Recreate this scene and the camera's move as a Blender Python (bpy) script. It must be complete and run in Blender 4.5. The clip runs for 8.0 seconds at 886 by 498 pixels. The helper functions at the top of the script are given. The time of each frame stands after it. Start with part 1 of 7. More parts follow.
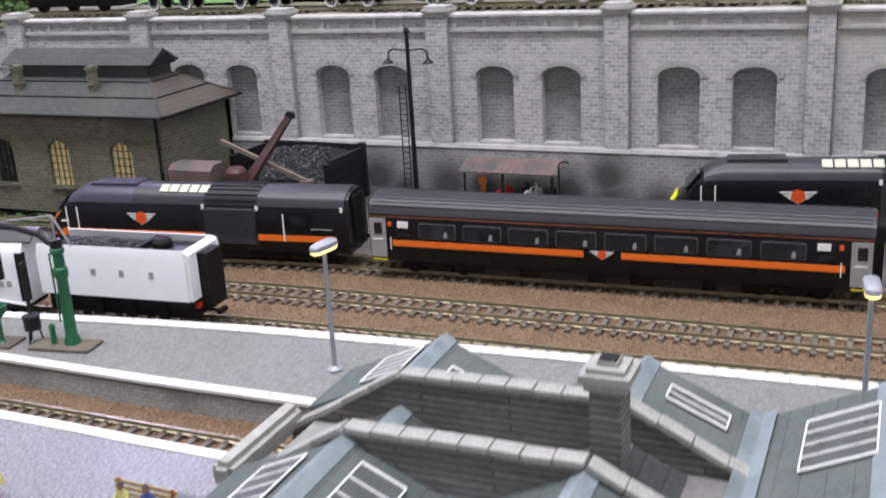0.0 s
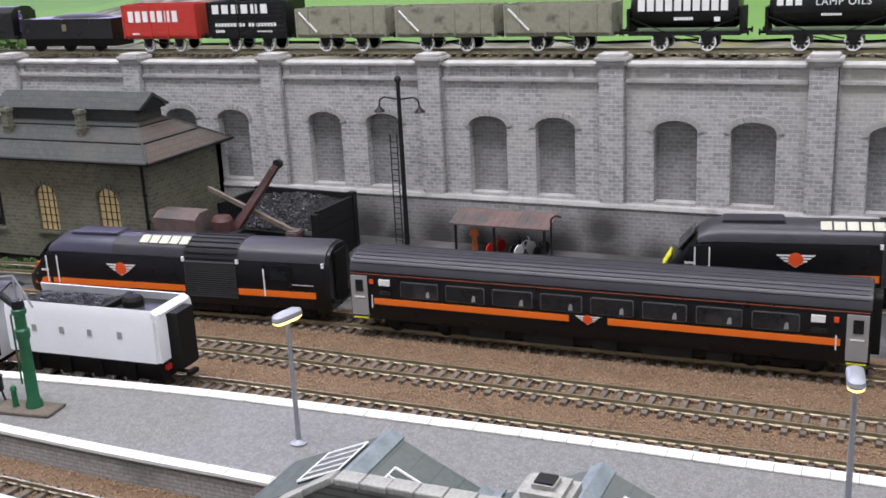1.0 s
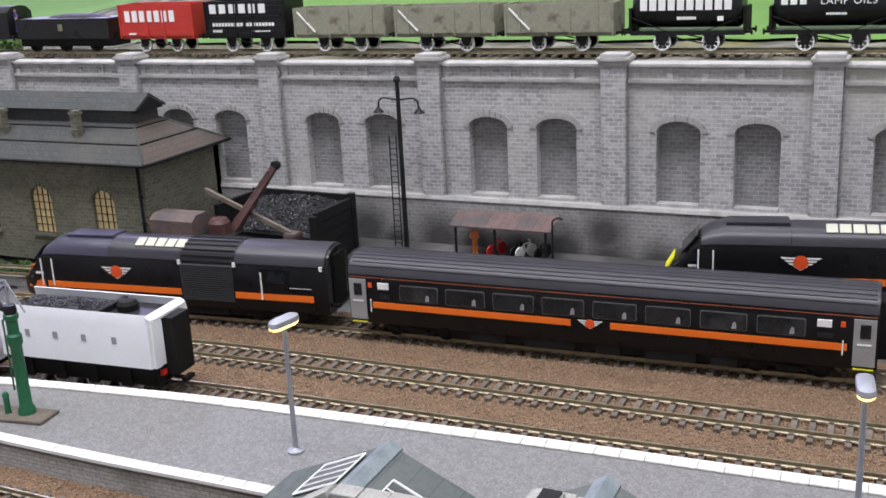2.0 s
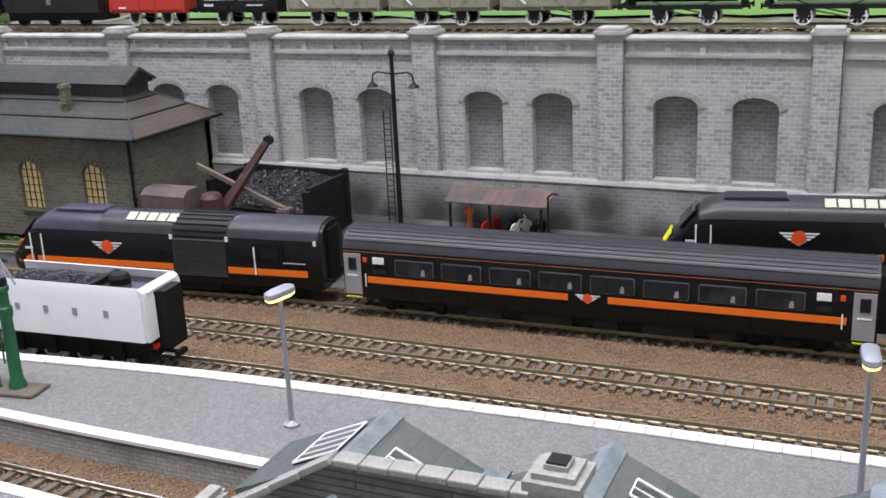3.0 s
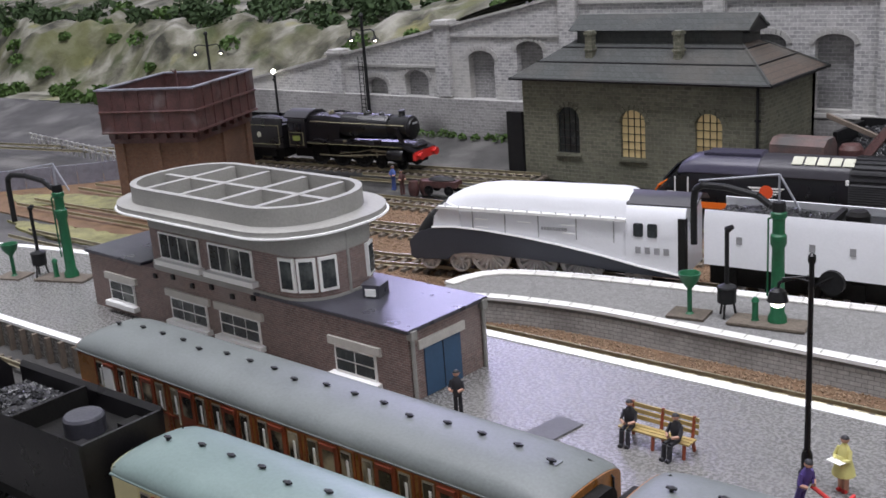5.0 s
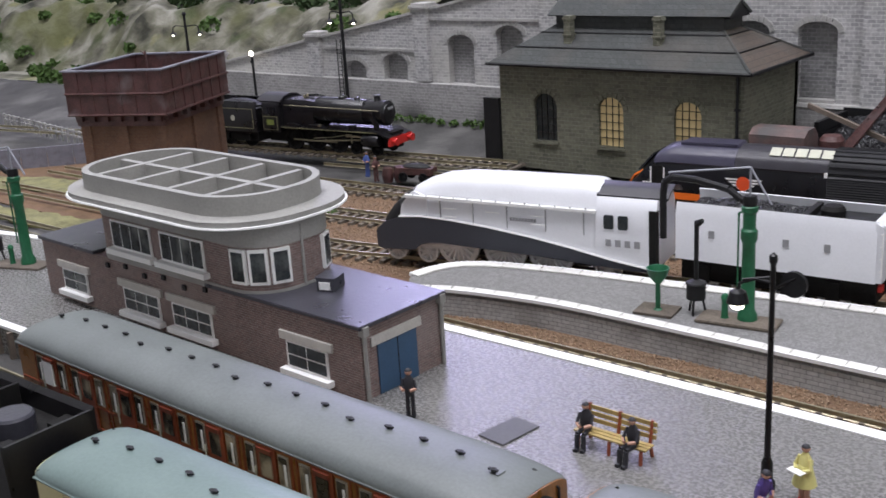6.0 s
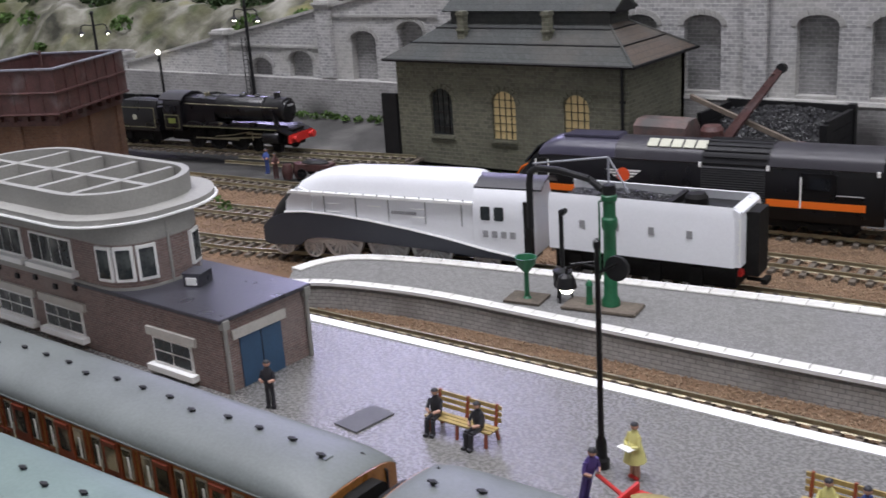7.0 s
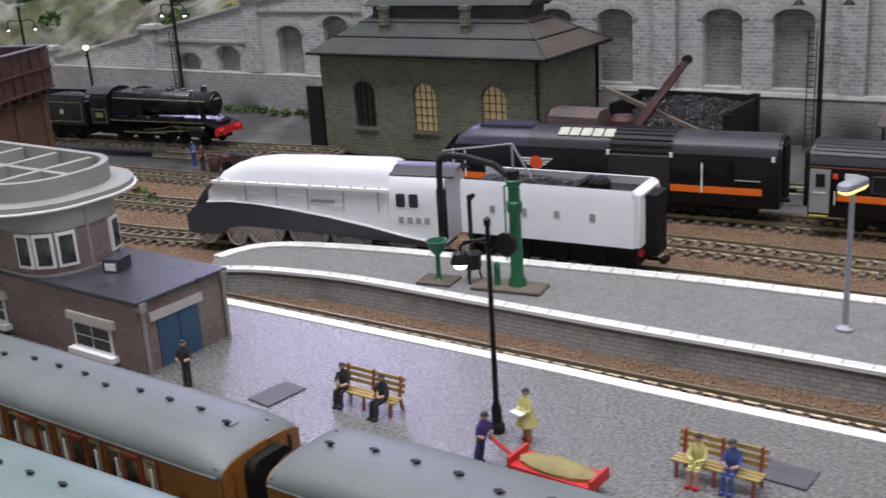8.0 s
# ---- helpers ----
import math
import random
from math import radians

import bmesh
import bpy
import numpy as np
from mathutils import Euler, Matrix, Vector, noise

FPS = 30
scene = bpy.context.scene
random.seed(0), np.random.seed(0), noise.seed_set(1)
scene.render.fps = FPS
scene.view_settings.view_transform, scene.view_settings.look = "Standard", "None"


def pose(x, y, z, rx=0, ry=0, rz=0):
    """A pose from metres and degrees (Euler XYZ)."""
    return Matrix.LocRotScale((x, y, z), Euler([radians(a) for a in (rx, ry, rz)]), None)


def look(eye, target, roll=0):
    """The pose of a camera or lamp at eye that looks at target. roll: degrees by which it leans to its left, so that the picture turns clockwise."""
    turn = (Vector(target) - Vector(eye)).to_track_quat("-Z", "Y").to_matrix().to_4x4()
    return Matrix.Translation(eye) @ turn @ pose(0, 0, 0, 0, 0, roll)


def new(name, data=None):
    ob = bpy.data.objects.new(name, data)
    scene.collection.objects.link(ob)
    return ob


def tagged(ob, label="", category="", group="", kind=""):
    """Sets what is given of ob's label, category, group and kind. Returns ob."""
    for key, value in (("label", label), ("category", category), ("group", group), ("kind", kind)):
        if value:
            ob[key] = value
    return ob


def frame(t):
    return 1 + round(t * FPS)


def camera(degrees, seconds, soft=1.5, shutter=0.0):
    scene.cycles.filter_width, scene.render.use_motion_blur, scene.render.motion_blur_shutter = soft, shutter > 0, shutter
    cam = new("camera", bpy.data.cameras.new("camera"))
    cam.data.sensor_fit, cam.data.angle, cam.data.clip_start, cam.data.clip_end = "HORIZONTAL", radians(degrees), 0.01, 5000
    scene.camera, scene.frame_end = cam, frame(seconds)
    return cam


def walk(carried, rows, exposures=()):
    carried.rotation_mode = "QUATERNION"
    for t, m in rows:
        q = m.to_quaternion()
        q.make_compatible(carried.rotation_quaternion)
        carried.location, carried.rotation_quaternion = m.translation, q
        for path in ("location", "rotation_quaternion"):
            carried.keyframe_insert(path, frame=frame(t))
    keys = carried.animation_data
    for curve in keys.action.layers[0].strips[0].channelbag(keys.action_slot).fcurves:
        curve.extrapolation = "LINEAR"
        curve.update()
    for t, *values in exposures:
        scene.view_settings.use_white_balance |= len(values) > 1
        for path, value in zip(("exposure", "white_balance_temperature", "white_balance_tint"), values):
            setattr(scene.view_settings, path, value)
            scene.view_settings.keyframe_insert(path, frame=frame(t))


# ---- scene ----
cam = camera(44.71, 8.0, soft=1.6, shutter=0.5)
PATH = [
    (0, (0.09537, 0.05562, 0.23227), (-0.13396, 0.57864, 0.04828), -3.39),
    (0.5, (0.10068, 0.07880, 0.24820), (-0.13216, 0.60198, 0.06914), -2.71),
    (1, (0.10866, 0.09131, 0.24537), (-0.13411, 0.61272, 0.07450), -2.94),
    (1.5, (0.10667, 0.09720, 0.24563), (-0.13853, 0.61837, 0.07751), -3.08),
    (3, (0.09816, 0.10247, 0.23676), (-0.13775, 0.62416, 0.05738), -2.66),
    (3.5, (0.06027, 0.08102, 0.23104), (-0.18431, 0.59965, 0.05439), -2.65),
    (3.6, (0.03650, 0.07250, 0.22970), (-0.22817, 0.58065, 0.05157), -2.85),
    (3.7, (0.00650, 0.06000, 0.22750), (-0.26333, 0.56588, 0.05064), -3.20),
    (3.8, (-0.02000, 0.04850, 0.22450), (-0.31393, 0.54189, 0.05082), -3.65),
    (4, (-0.06187, 0.02635, 0.22086), (-0.38007, 0.50591, 0.05123), -4.54),
    (4.2, (-0.08850, 0.01350, 0.21720), (-0.43325, 0.47560, 0.05103), -4.85),
    (4.3, (-0.09850, 0.00680, 0.21520), (-0.44807, 0.46587, 0.05072), -5.00),
    (4.5, (-0.11235, -0.00028, 0.21265), (-0.47448, 0.44863, 0.04730), -5.14),
    (4.7, (-0.11468, -0.00050, 0.20907), (-0.48678, 0.44006, 0.04339), -4.68),
    (5.8, (-0.11545, 0.02725, 0.20213), (-0.48693, 0.46494, 0.02768), -3.69),
    (6, (-0.11428, 0.02837, 0.20239), (-0.48471, 0.46604, 0.02568), -3.63),
    (6.5, (-0.09571, 0.03991, 0.20081), (-0.45559, 0.48561, 0.02238), -3.64),
    (7, (-0.08096, 0.04306, 0.20079), (-0.42685, 0.49891, 0.02034), -3.88),
    (7.5, (-0.07329, 0.03550, 0.19509), (-0.40489, 0.50152, 0.01379), -3.79),
    (8, (-0.05500, 0.03261, 0.20106), (-0.37485, 0.50551, 0.01649), -3.68),
]
walk(cam, [(t, look(eye, target, roll)) for t, eye, target, roll in PATH], [(0, 0.24), (1.5, 0.15), (3, 0.18), (3.5, 0.2), (4, 0.01), (4.5, -0.05), (6, -0.1), (8, -0.21)])

# ---- world and lights ----
world = bpy.data.worlds.new("room_light")
scene.world = world
world.use_nodes = True
world.node_tree.nodes["Background"].inputs[0].default_value = (0.85, 0.9, 1.0, 1)
world.node_tree.nodes["Background"].inputs[1].default_value = 0.25


def area_lamp(name, eye, target, sx, sy, watts, colour):
    ob = new(name, bpy.data.lights.new(name, "AREA"))
    ob.data.shape, ob.data.size, ob.data.size_y, ob.data.energy, ob.data.color = "RECTANGLE", sx, sy, watts, colour
    ob.matrix_basis = look(eye, target)
    return ob


area_lamp("ceiling_tube_light", (-0.3, 0.1, 2.2), (-0.3, 0.35, 0), 2.6, 0.5, 71, (0.92, 0.91, 1.0))
area_lamp("ceiling_tube_light", (-0.9, 1.3, 2.2), (-0.7, 0.8, 0), 2.6, 0.4, 27, (0.92, 0.92, 1.0))
area_lamp("window_light", (-2.4, 2.85, 1.45), (-0.36, 0.35, 0.0), 0.6, 0.6, 25, (0.6, 0.56, 1.0))

# ---- small helpers; all lengths below are millimetres ----
K = 0.001


def box(bm, x0, x1, y0, y1, z0, z1):
    v = [bm.verts.new((x, y, z)) for x in (x0, x1) for y in (y0, y1) for z in (z0, z1)]
    for f in ((0, 1, 3, 2), (4, 6, 7, 5), (0, 4, 5, 1), (2, 3, 7, 6), (0, 2, 6, 4), (1, 5, 7, 3)):
        bm.faces.new([v[i] for i in f])


def loft(bm, rings, caps=True, closed=True):
    rows = [[bm.verts.new(p) for p in r] for r in rings]
    n = len(rows[0])
    for a, b in zip(rows, rows[1:]):
        for i in range(n if closed else n - 1):
            bm.faces.new((a[i], a[(i + 1) % n], b[(i + 1) % n], b[i]))
    if caps and closed:
        bm.faces.new(rows[0])
        bm.faces.new(rows[-1])


def prism(bm, pts, axis, d0, d1):
    at = {"x": lambda p, d: (d, p[0], p[1]), "y": lambda p, d: (p[0], d, p[1]), "z": lambda p, d: (p[0], p[1], d)}[axis]
    loft(bm, [[at(p, d) for p in pts] for d in (d0, d1)])


def tube(bm, p0, p1, r0, r1=None, n=8):
    p0, p1 = Vector(p0), Vector(p1)
    r1 = r0 if r1 is None else r1
    d = (p1 - p0).normalized()
    a = d.orthogonal().normalized()
    b = d.cross(a)
    loft(bm, [[p + r * (math.cos(2 * math.pi * i / n) * a + math.sin(2 * math.pi * i / n) * b) for i in range(n)] for p, r in ((p0, r0), (p1, r1))])


def pipe(bm, pts, r, n=8):
    for p, q in zip(pts, pts[1:]):
        tube(bm, p, q, r, n=n)


def lathe(bm, prof, at=(0, 0, 0), axis="z", n=18):
    put = {"z": lambda c, s, h: (at[0] + c, at[1] + s, at[2] + h), "y": lambda c, s, h: (at[0] + c, at[1] + h, at[2] + s), "x": lambda c, s, h: (at[0] + h, at[1] + c, at[2] + s)}[axis]
    loft(bm, [[put(max(r, 0.01) * math.cos(2 * math.pi * i / n), max(r, 0.01) * math.sin(2 * math.pi * i / n), h) for i in range(n)] for r, h in prof])


def ball(bm, c, rx, ry=None, rz=None, n=10):
    ry, rz = ry or rx, rz or rx
    loft(bm, [[(c[0] + rx * math.sin(a) * math.cos(2 * math.pi * i / n), c[1] + ry * math.sin(a) * math.sin(2 * math.pi * i / n), c[2] - rz * math.cos(a)) for i in range(n)] for a in [0.02 + (math.pi - 0.04) * k / 7 for k in range(8)]])


def rounded(hx, hy, r, n=6, cx=0, cy=0):
    pts = []
    for sx, sy, a0 in ((1, 1, 0), (-1, 1, 90), (-1, -1, 180), (1, -1, 270)):
        for i in range(n + 1):
            a = radians(a0 + 90 * i / n)
            pts.append((cx + sx * (hx - r) + r * math.cos(a), cy + sy * (hy - r) + r * math.sin(a)))
    return pts


def mesh_of(name, bm, material, bevel=0.0, angle=32):
    if bevel:
        bmesh.ops.bevel(bm, geom=[e for e in bm.edges], offset=bevel, segments=2, affect="EDGES", clamp_overlap=True)
    bmesh.ops.recalc_face_normals(bm, faces=bm.faces)
    bmesh.ops.scale(bm, vec=(K, K, K), verts=bm.verts)
    me = bpy.data.meshes.new(name)
    bm.to_mesh(me)
    bm.free()
    me.materials.append(material)
    me.shade_smooth()
    me.set_sharp_from_angle(angle=radians(angle))
    return me


def part(name, bm, material, parent, label="", bevel=0.0):
    ob = new(name, mesh_of(name, bm, material, bevel))
    ob.parent = parent
    return tagged(ob, label)


def shape(name, material, parent, build, *args, label="", bevel=0.0):
    bm = bmesh.new()
    build(bm, *args)
    return part(name, bm, material, parent, label, bevel)


def piece(name, mesh, parent, m):
    ob = new(name, mesh)
    ob.parent = parent
    ob.matrix_basis = m
    return ob


def thing(name, x, y, z, rz, label, category, group="", kind=""):
    ob = new(name)
    ob.empty_display_size = 0.01
    ob.matrix_basis = pose(x * K, y * K, z * K, 0, 0, rz)
    return tagged(ob, label, category, group, kind)


def solo(name, bm, material, label, category, group="", kind="", m=None, bevel=0.0):
    ob = new(name, mesh_of(name, bm, material, bevel))
    if m is not None:
        ob.matrix_basis = m
    return tagged(ob, label, category, group, kind)


def curve(pts, step=6.0):
    """Evenly sampled smooth line through points (x, y)."""
    p = [Vector(q) for q in pts]
    p = [2 * p[0] - p[1]] + p + [2 * p[-1] - p[-2]]
    out = []
    for i in range(1, len(p) - 2):
        n = max(2, int((p[i + 1] - p[i]).length / 4))
        for k in range(n):
            t = k / n
            out.append(0.5 * (2 * p[i] + (p[i + 1] - p[i - 1]) * t + (2 * p[i - 1] - 5 * p[i] + 4 * p[i + 1] - p[i + 2]) * t * t + (3 * p[i] - p[i - 1] - 3 * p[i + 1] + p[i + 2]) * t ** 3))
    out.append(p[-2])
    even, left = [out[0]], step
    for a, b in zip(out, out[1:]):
        d = (b - a).length
        while d >= left:
            a = a + (b - a).normalized() * left
            even.append(a)
            d, left = (b - a).length, step
        left -= d
    return even


# ---- materials ----
def nodes_of(name):
    m = bpy.data.materials.new(name)
    m.use_nodes = True
    return m, m.node_tree.nodes, m.node_tree.links, m.node_tree.nodes["Principled BSDF"]


def mat(name, col, rough=0.5, metal=0.0, var=0.2, scale=120.0, bump=0.15, fine=900.0, dirt=None, dirt_at=0.55, coat=0.0, obj_var=0.0, spec=0.5):
    """A painted or natural surface: two scales of colour change, fine relief, and patches: dirty ones, and on glass
    painted sheen.
    """
    m, nd, ln, b = nodes_of(name)
    tc = nd.new("ShaderNodeTexCoord")
    big, small = nd.new("ShaderNodeTexNoise"), nd.new("ShaderNodeTexNoise")
    big.inputs["Scale"].default_value, big.inputs["Detail"].default_value = scale, 5
    small.inputs["Scale"].default_value, small.inputs["Detail"].default_value = fine, 4
    for n in (big, small):
        ln.new(tc.outputs["Object"], n.inputs["Vector"])
    add = nd.new("ShaderNodeMath")
    add.operation = "ADD"
    ln.new(big.outputs["Fac"], add.inputs[0])
    ln.new(small.outputs["Fac"], add.inputs[1])
    ramp = nd.new("ShaderNodeMapRange")
    ramp.inputs["From Min"].default_value, ramp.inputs["From Max"].default_value = 0.65, 1.35
    ramp.inputs["To Min"].default_value, ramp.inputs["To Max"].default_value = 1 - var, 1 + var
    ln.new(add.outputs[0], ramp.inputs["Value"])
    mul = nd.new("ShaderNodeVectorMath")
    mul.operation = "SCALE"
    mul.inputs[0].default_value = col
    ln.new(ramp.outputs[0], mul.inputs["Scale"])
    out = mul.outputs[0]
    if obj_var:
        info, r2, m2 = nd.new("ShaderNodeObjectInfo"), nd.new("ShaderNodeMapRange"), nd.new("ShaderNodeVectorMath")
        r2.inputs["To Min"].default_value, r2.inputs["To Max"].default_value = 1 - obj_var, 1 + obj_var
        ln.new(info.outputs["Random"], r2.inputs["Value"])
        m2.operation = "SCALE"
        ln.new(out, m2.inputs[0])
        ln.new(r2.outputs[0], m2.inputs["Scale"])
        out = m2.outputs[0]
    if dirt:
        patch, mask, mix = nd.new("ShaderNodeTexNoise"), nd.new("ShaderNodeMapRange"), nd.new("ShaderNodeMix")
        patch.inputs["Scale"].default_value, patch.inputs["Detail"].default_value = scale * 0.4, 6
        ln.new(tc.outputs["Object"], patch.inputs["Vector"])
        mask.inputs["From Min"].default_value, mask.inputs["From Max"].default_value = dirt_at, dirt_at + 0.15
        ln.new(patch.outputs["Fac"], mask.inputs["Value"])
        mix.data_type = "RGBA"
        mix.inputs["B"].default_value = (*dirt, 1)
        ln.new(mask.outputs[0], mix.inputs["Factor"])
        ln.new(out, mix.inputs["A"])
        out = mix.outputs["Result"]
    ln.new(out, b.inputs["Base Color"])
    b.inputs["Metallic"].default_value = metal
    rr = nd.new("ShaderNodeMapRange")
    rr.inputs["To Min"].default_value, rr.inputs["To Max"].default_value = max(0.05, rough - 0.1), min(1, rough + 0.1)
    ln.new(big.outputs["Fac"], rr.inputs["Value"])
    ln.new(rr.outputs[0], b.inputs["Roughness"])
    b.inputs["Coat Weight"].default_value, b.inputs["Specular IOR Level"].default_value = coat, spec
    if bump:
        bp = nd.new("ShaderNodeBump")
        bp.inputs["Strength"].default_value, bp.inputs["Distance"].default_value = min(1, bump), 0.0006
        ln.new(small.outputs["Fac"], bp.inputs["Height"])
        ln.new(bp.outputs[0], b.inputs["Normal"])
    return m


def brick_mat(name, c1, c2, mortar, w, h, joint=0.35, rough=0.85, blotch=(0.08, 0.08, 0.08), blotch_amount=0.5, up="z", depth=0.5, patch=18.0, spots=()):
    """Courses of brick or slate, with size in millimetres, and airbrushed weathering in patches."""
    m, nd, ln, b = nodes_of(name)
    tc, sep, com, add = nd.new("ShaderNodeTexCoord"), nd.new("ShaderNodeSeparateXYZ"), nd.new("ShaderNodeCombineXYZ"), nd.new("ShaderNodeMath")
    ln.new(tc.outputs["Object"], sep.inputs[0])
    if up == "z":
        ln.new(sep.outputs["X"], add.inputs[0])
        ln.new(sep.outputs["Y"], add.inputs[1])
        ln.new(sep.outputs["Z"], com.inputs["Y"])
    else:
        add.inputs[1].default_value = 0
        ln.new(sep.outputs["X" if up == "y" else "Y"], add.inputs[0])
        ln.new(sep.outputs["Y" if up == "y" else "X"], com.inputs["Y"])
    ln.new(add.outputs[0], com.inputs["X"])
    br = nd.new("ShaderNodeTexBrick")
    ln.new(com.outputs[0], br.inputs["Vector"])
    br.inputs["Scale"].default_value = 1.0
    for key, v in (("Brick Width", w * K), ("Row Height", h * K), ("Mortar Size", joint * K), ("Mortar Smooth", 0.3), ("Bias", 0.0)):
        br.inputs[key].default_value = v
    br.inputs["Color1"].default_value, br.inputs["Color2"].default_value, br.inputs["Mortar"].default_value = (*c1, 1), (*c2, 1), (*mortar, 1)
    big, fine, mix, mask, tone = nd.new("ShaderNodeTexNoise"), nd.new("ShaderNodeTexNoise"), nd.new("ShaderNodeMix"), nd.new("ShaderNodeMapRange"), nd.new("ShaderNodeMix")
    for n, s in ((big, patch), (fine, 420.0)):
        n.inputs["Scale"].default_value, n.inputs["Detail"].default_value = s, 5
        ln.new(tc.outputs["Object"], n.inputs["Vector"])
    mask.inputs["From Min"].default_value, mask.inputs["From Max"].default_value, mask.inputs["To Max"].default_value = 0.5, 0.72, blotch_amount
    ln.new(big.outputs["Fac"], mask.inputs["Value"])
    tone.data_type = mix.data_type = "RGBA"
    tone.blend_type = "OVERLAY"
    tone.inputs["Factor"].default_value = 0.55
    ln.new(br.outputs["Color"], tone.inputs["A"])
    ln.new(fine.outputs["Color"], tone.inputs["B"])
    gr = nd.new("ShaderNodeRGBToBW")
    ln.new(fine.outputs["Color"], gr.inputs[0])
    ln.new(gr.outputs[0], tone.inputs["B"])
    fac = mask.outputs[0]
    for x, z, r in spots:
        d, fade, top = nd.new("ShaderNodeVectorMath"), nd.new("ShaderNodeMapRange"), nd.new("ShaderNodeMath")
        d.operation, top.operation = "DISTANCE", "MAXIMUM"
        d.inputs[1].default_value = (x * K, 0.805, z * K)
        ln.new(tc.outputs["Object"], d.inputs[0])
        fade.inputs["From Min"].default_value, fade.inputs["From Max"].default_value = r * K, 0.25 * r * K
        fade.inputs["To Max"].default_value = 0.93
        ln.new(d.outputs["Value"], fade.inputs["Value"])
        ln.new(fac, top.inputs[0])
        ln.new(fade.outputs[0], top.inputs[1])
        fac = top.outputs[0]
    ln.new(fac, mix.inputs["Factor"])
    ln.new(tone.outputs["Result"], mix.inputs["A"])
    mix.inputs["B"].default_value = (*blotch, 1)
    ln.new(mix.outputs["Result"], b.inputs["Base Color"])
    b.inputs["Roughness"].default_value = rough
    bp, h2 = nd.new("ShaderNodeBump"), nd.new("ShaderNodeMath")
    h2.operation = "MULTIPLY_ADD"
    h2.inputs[1].default_value = -0.8
    ln.new(br.outputs["Fac"], h2.inputs[0])
    ln.new(fine.outputs["Fac"], h2.inputs[2])
    ln.new(h2.outputs[0], bp.inputs["Height"])
    bp.inputs["Strength"].default_value, bp.inputs["Distance"].default_value = depth, 0.0006
    ln.new(bp.outputs[0], b.inputs["Normal"])
    return m


def glow(name, col, strength):
    m, nd, ln, b = nodes_of(name)
    b.inputs["Base Color"].default_value = (*col, 1)
    b.inputs["Emission Color"].default_value, b.inputs["Emission Strength"].default_value = (*col, 1), strength
    return m


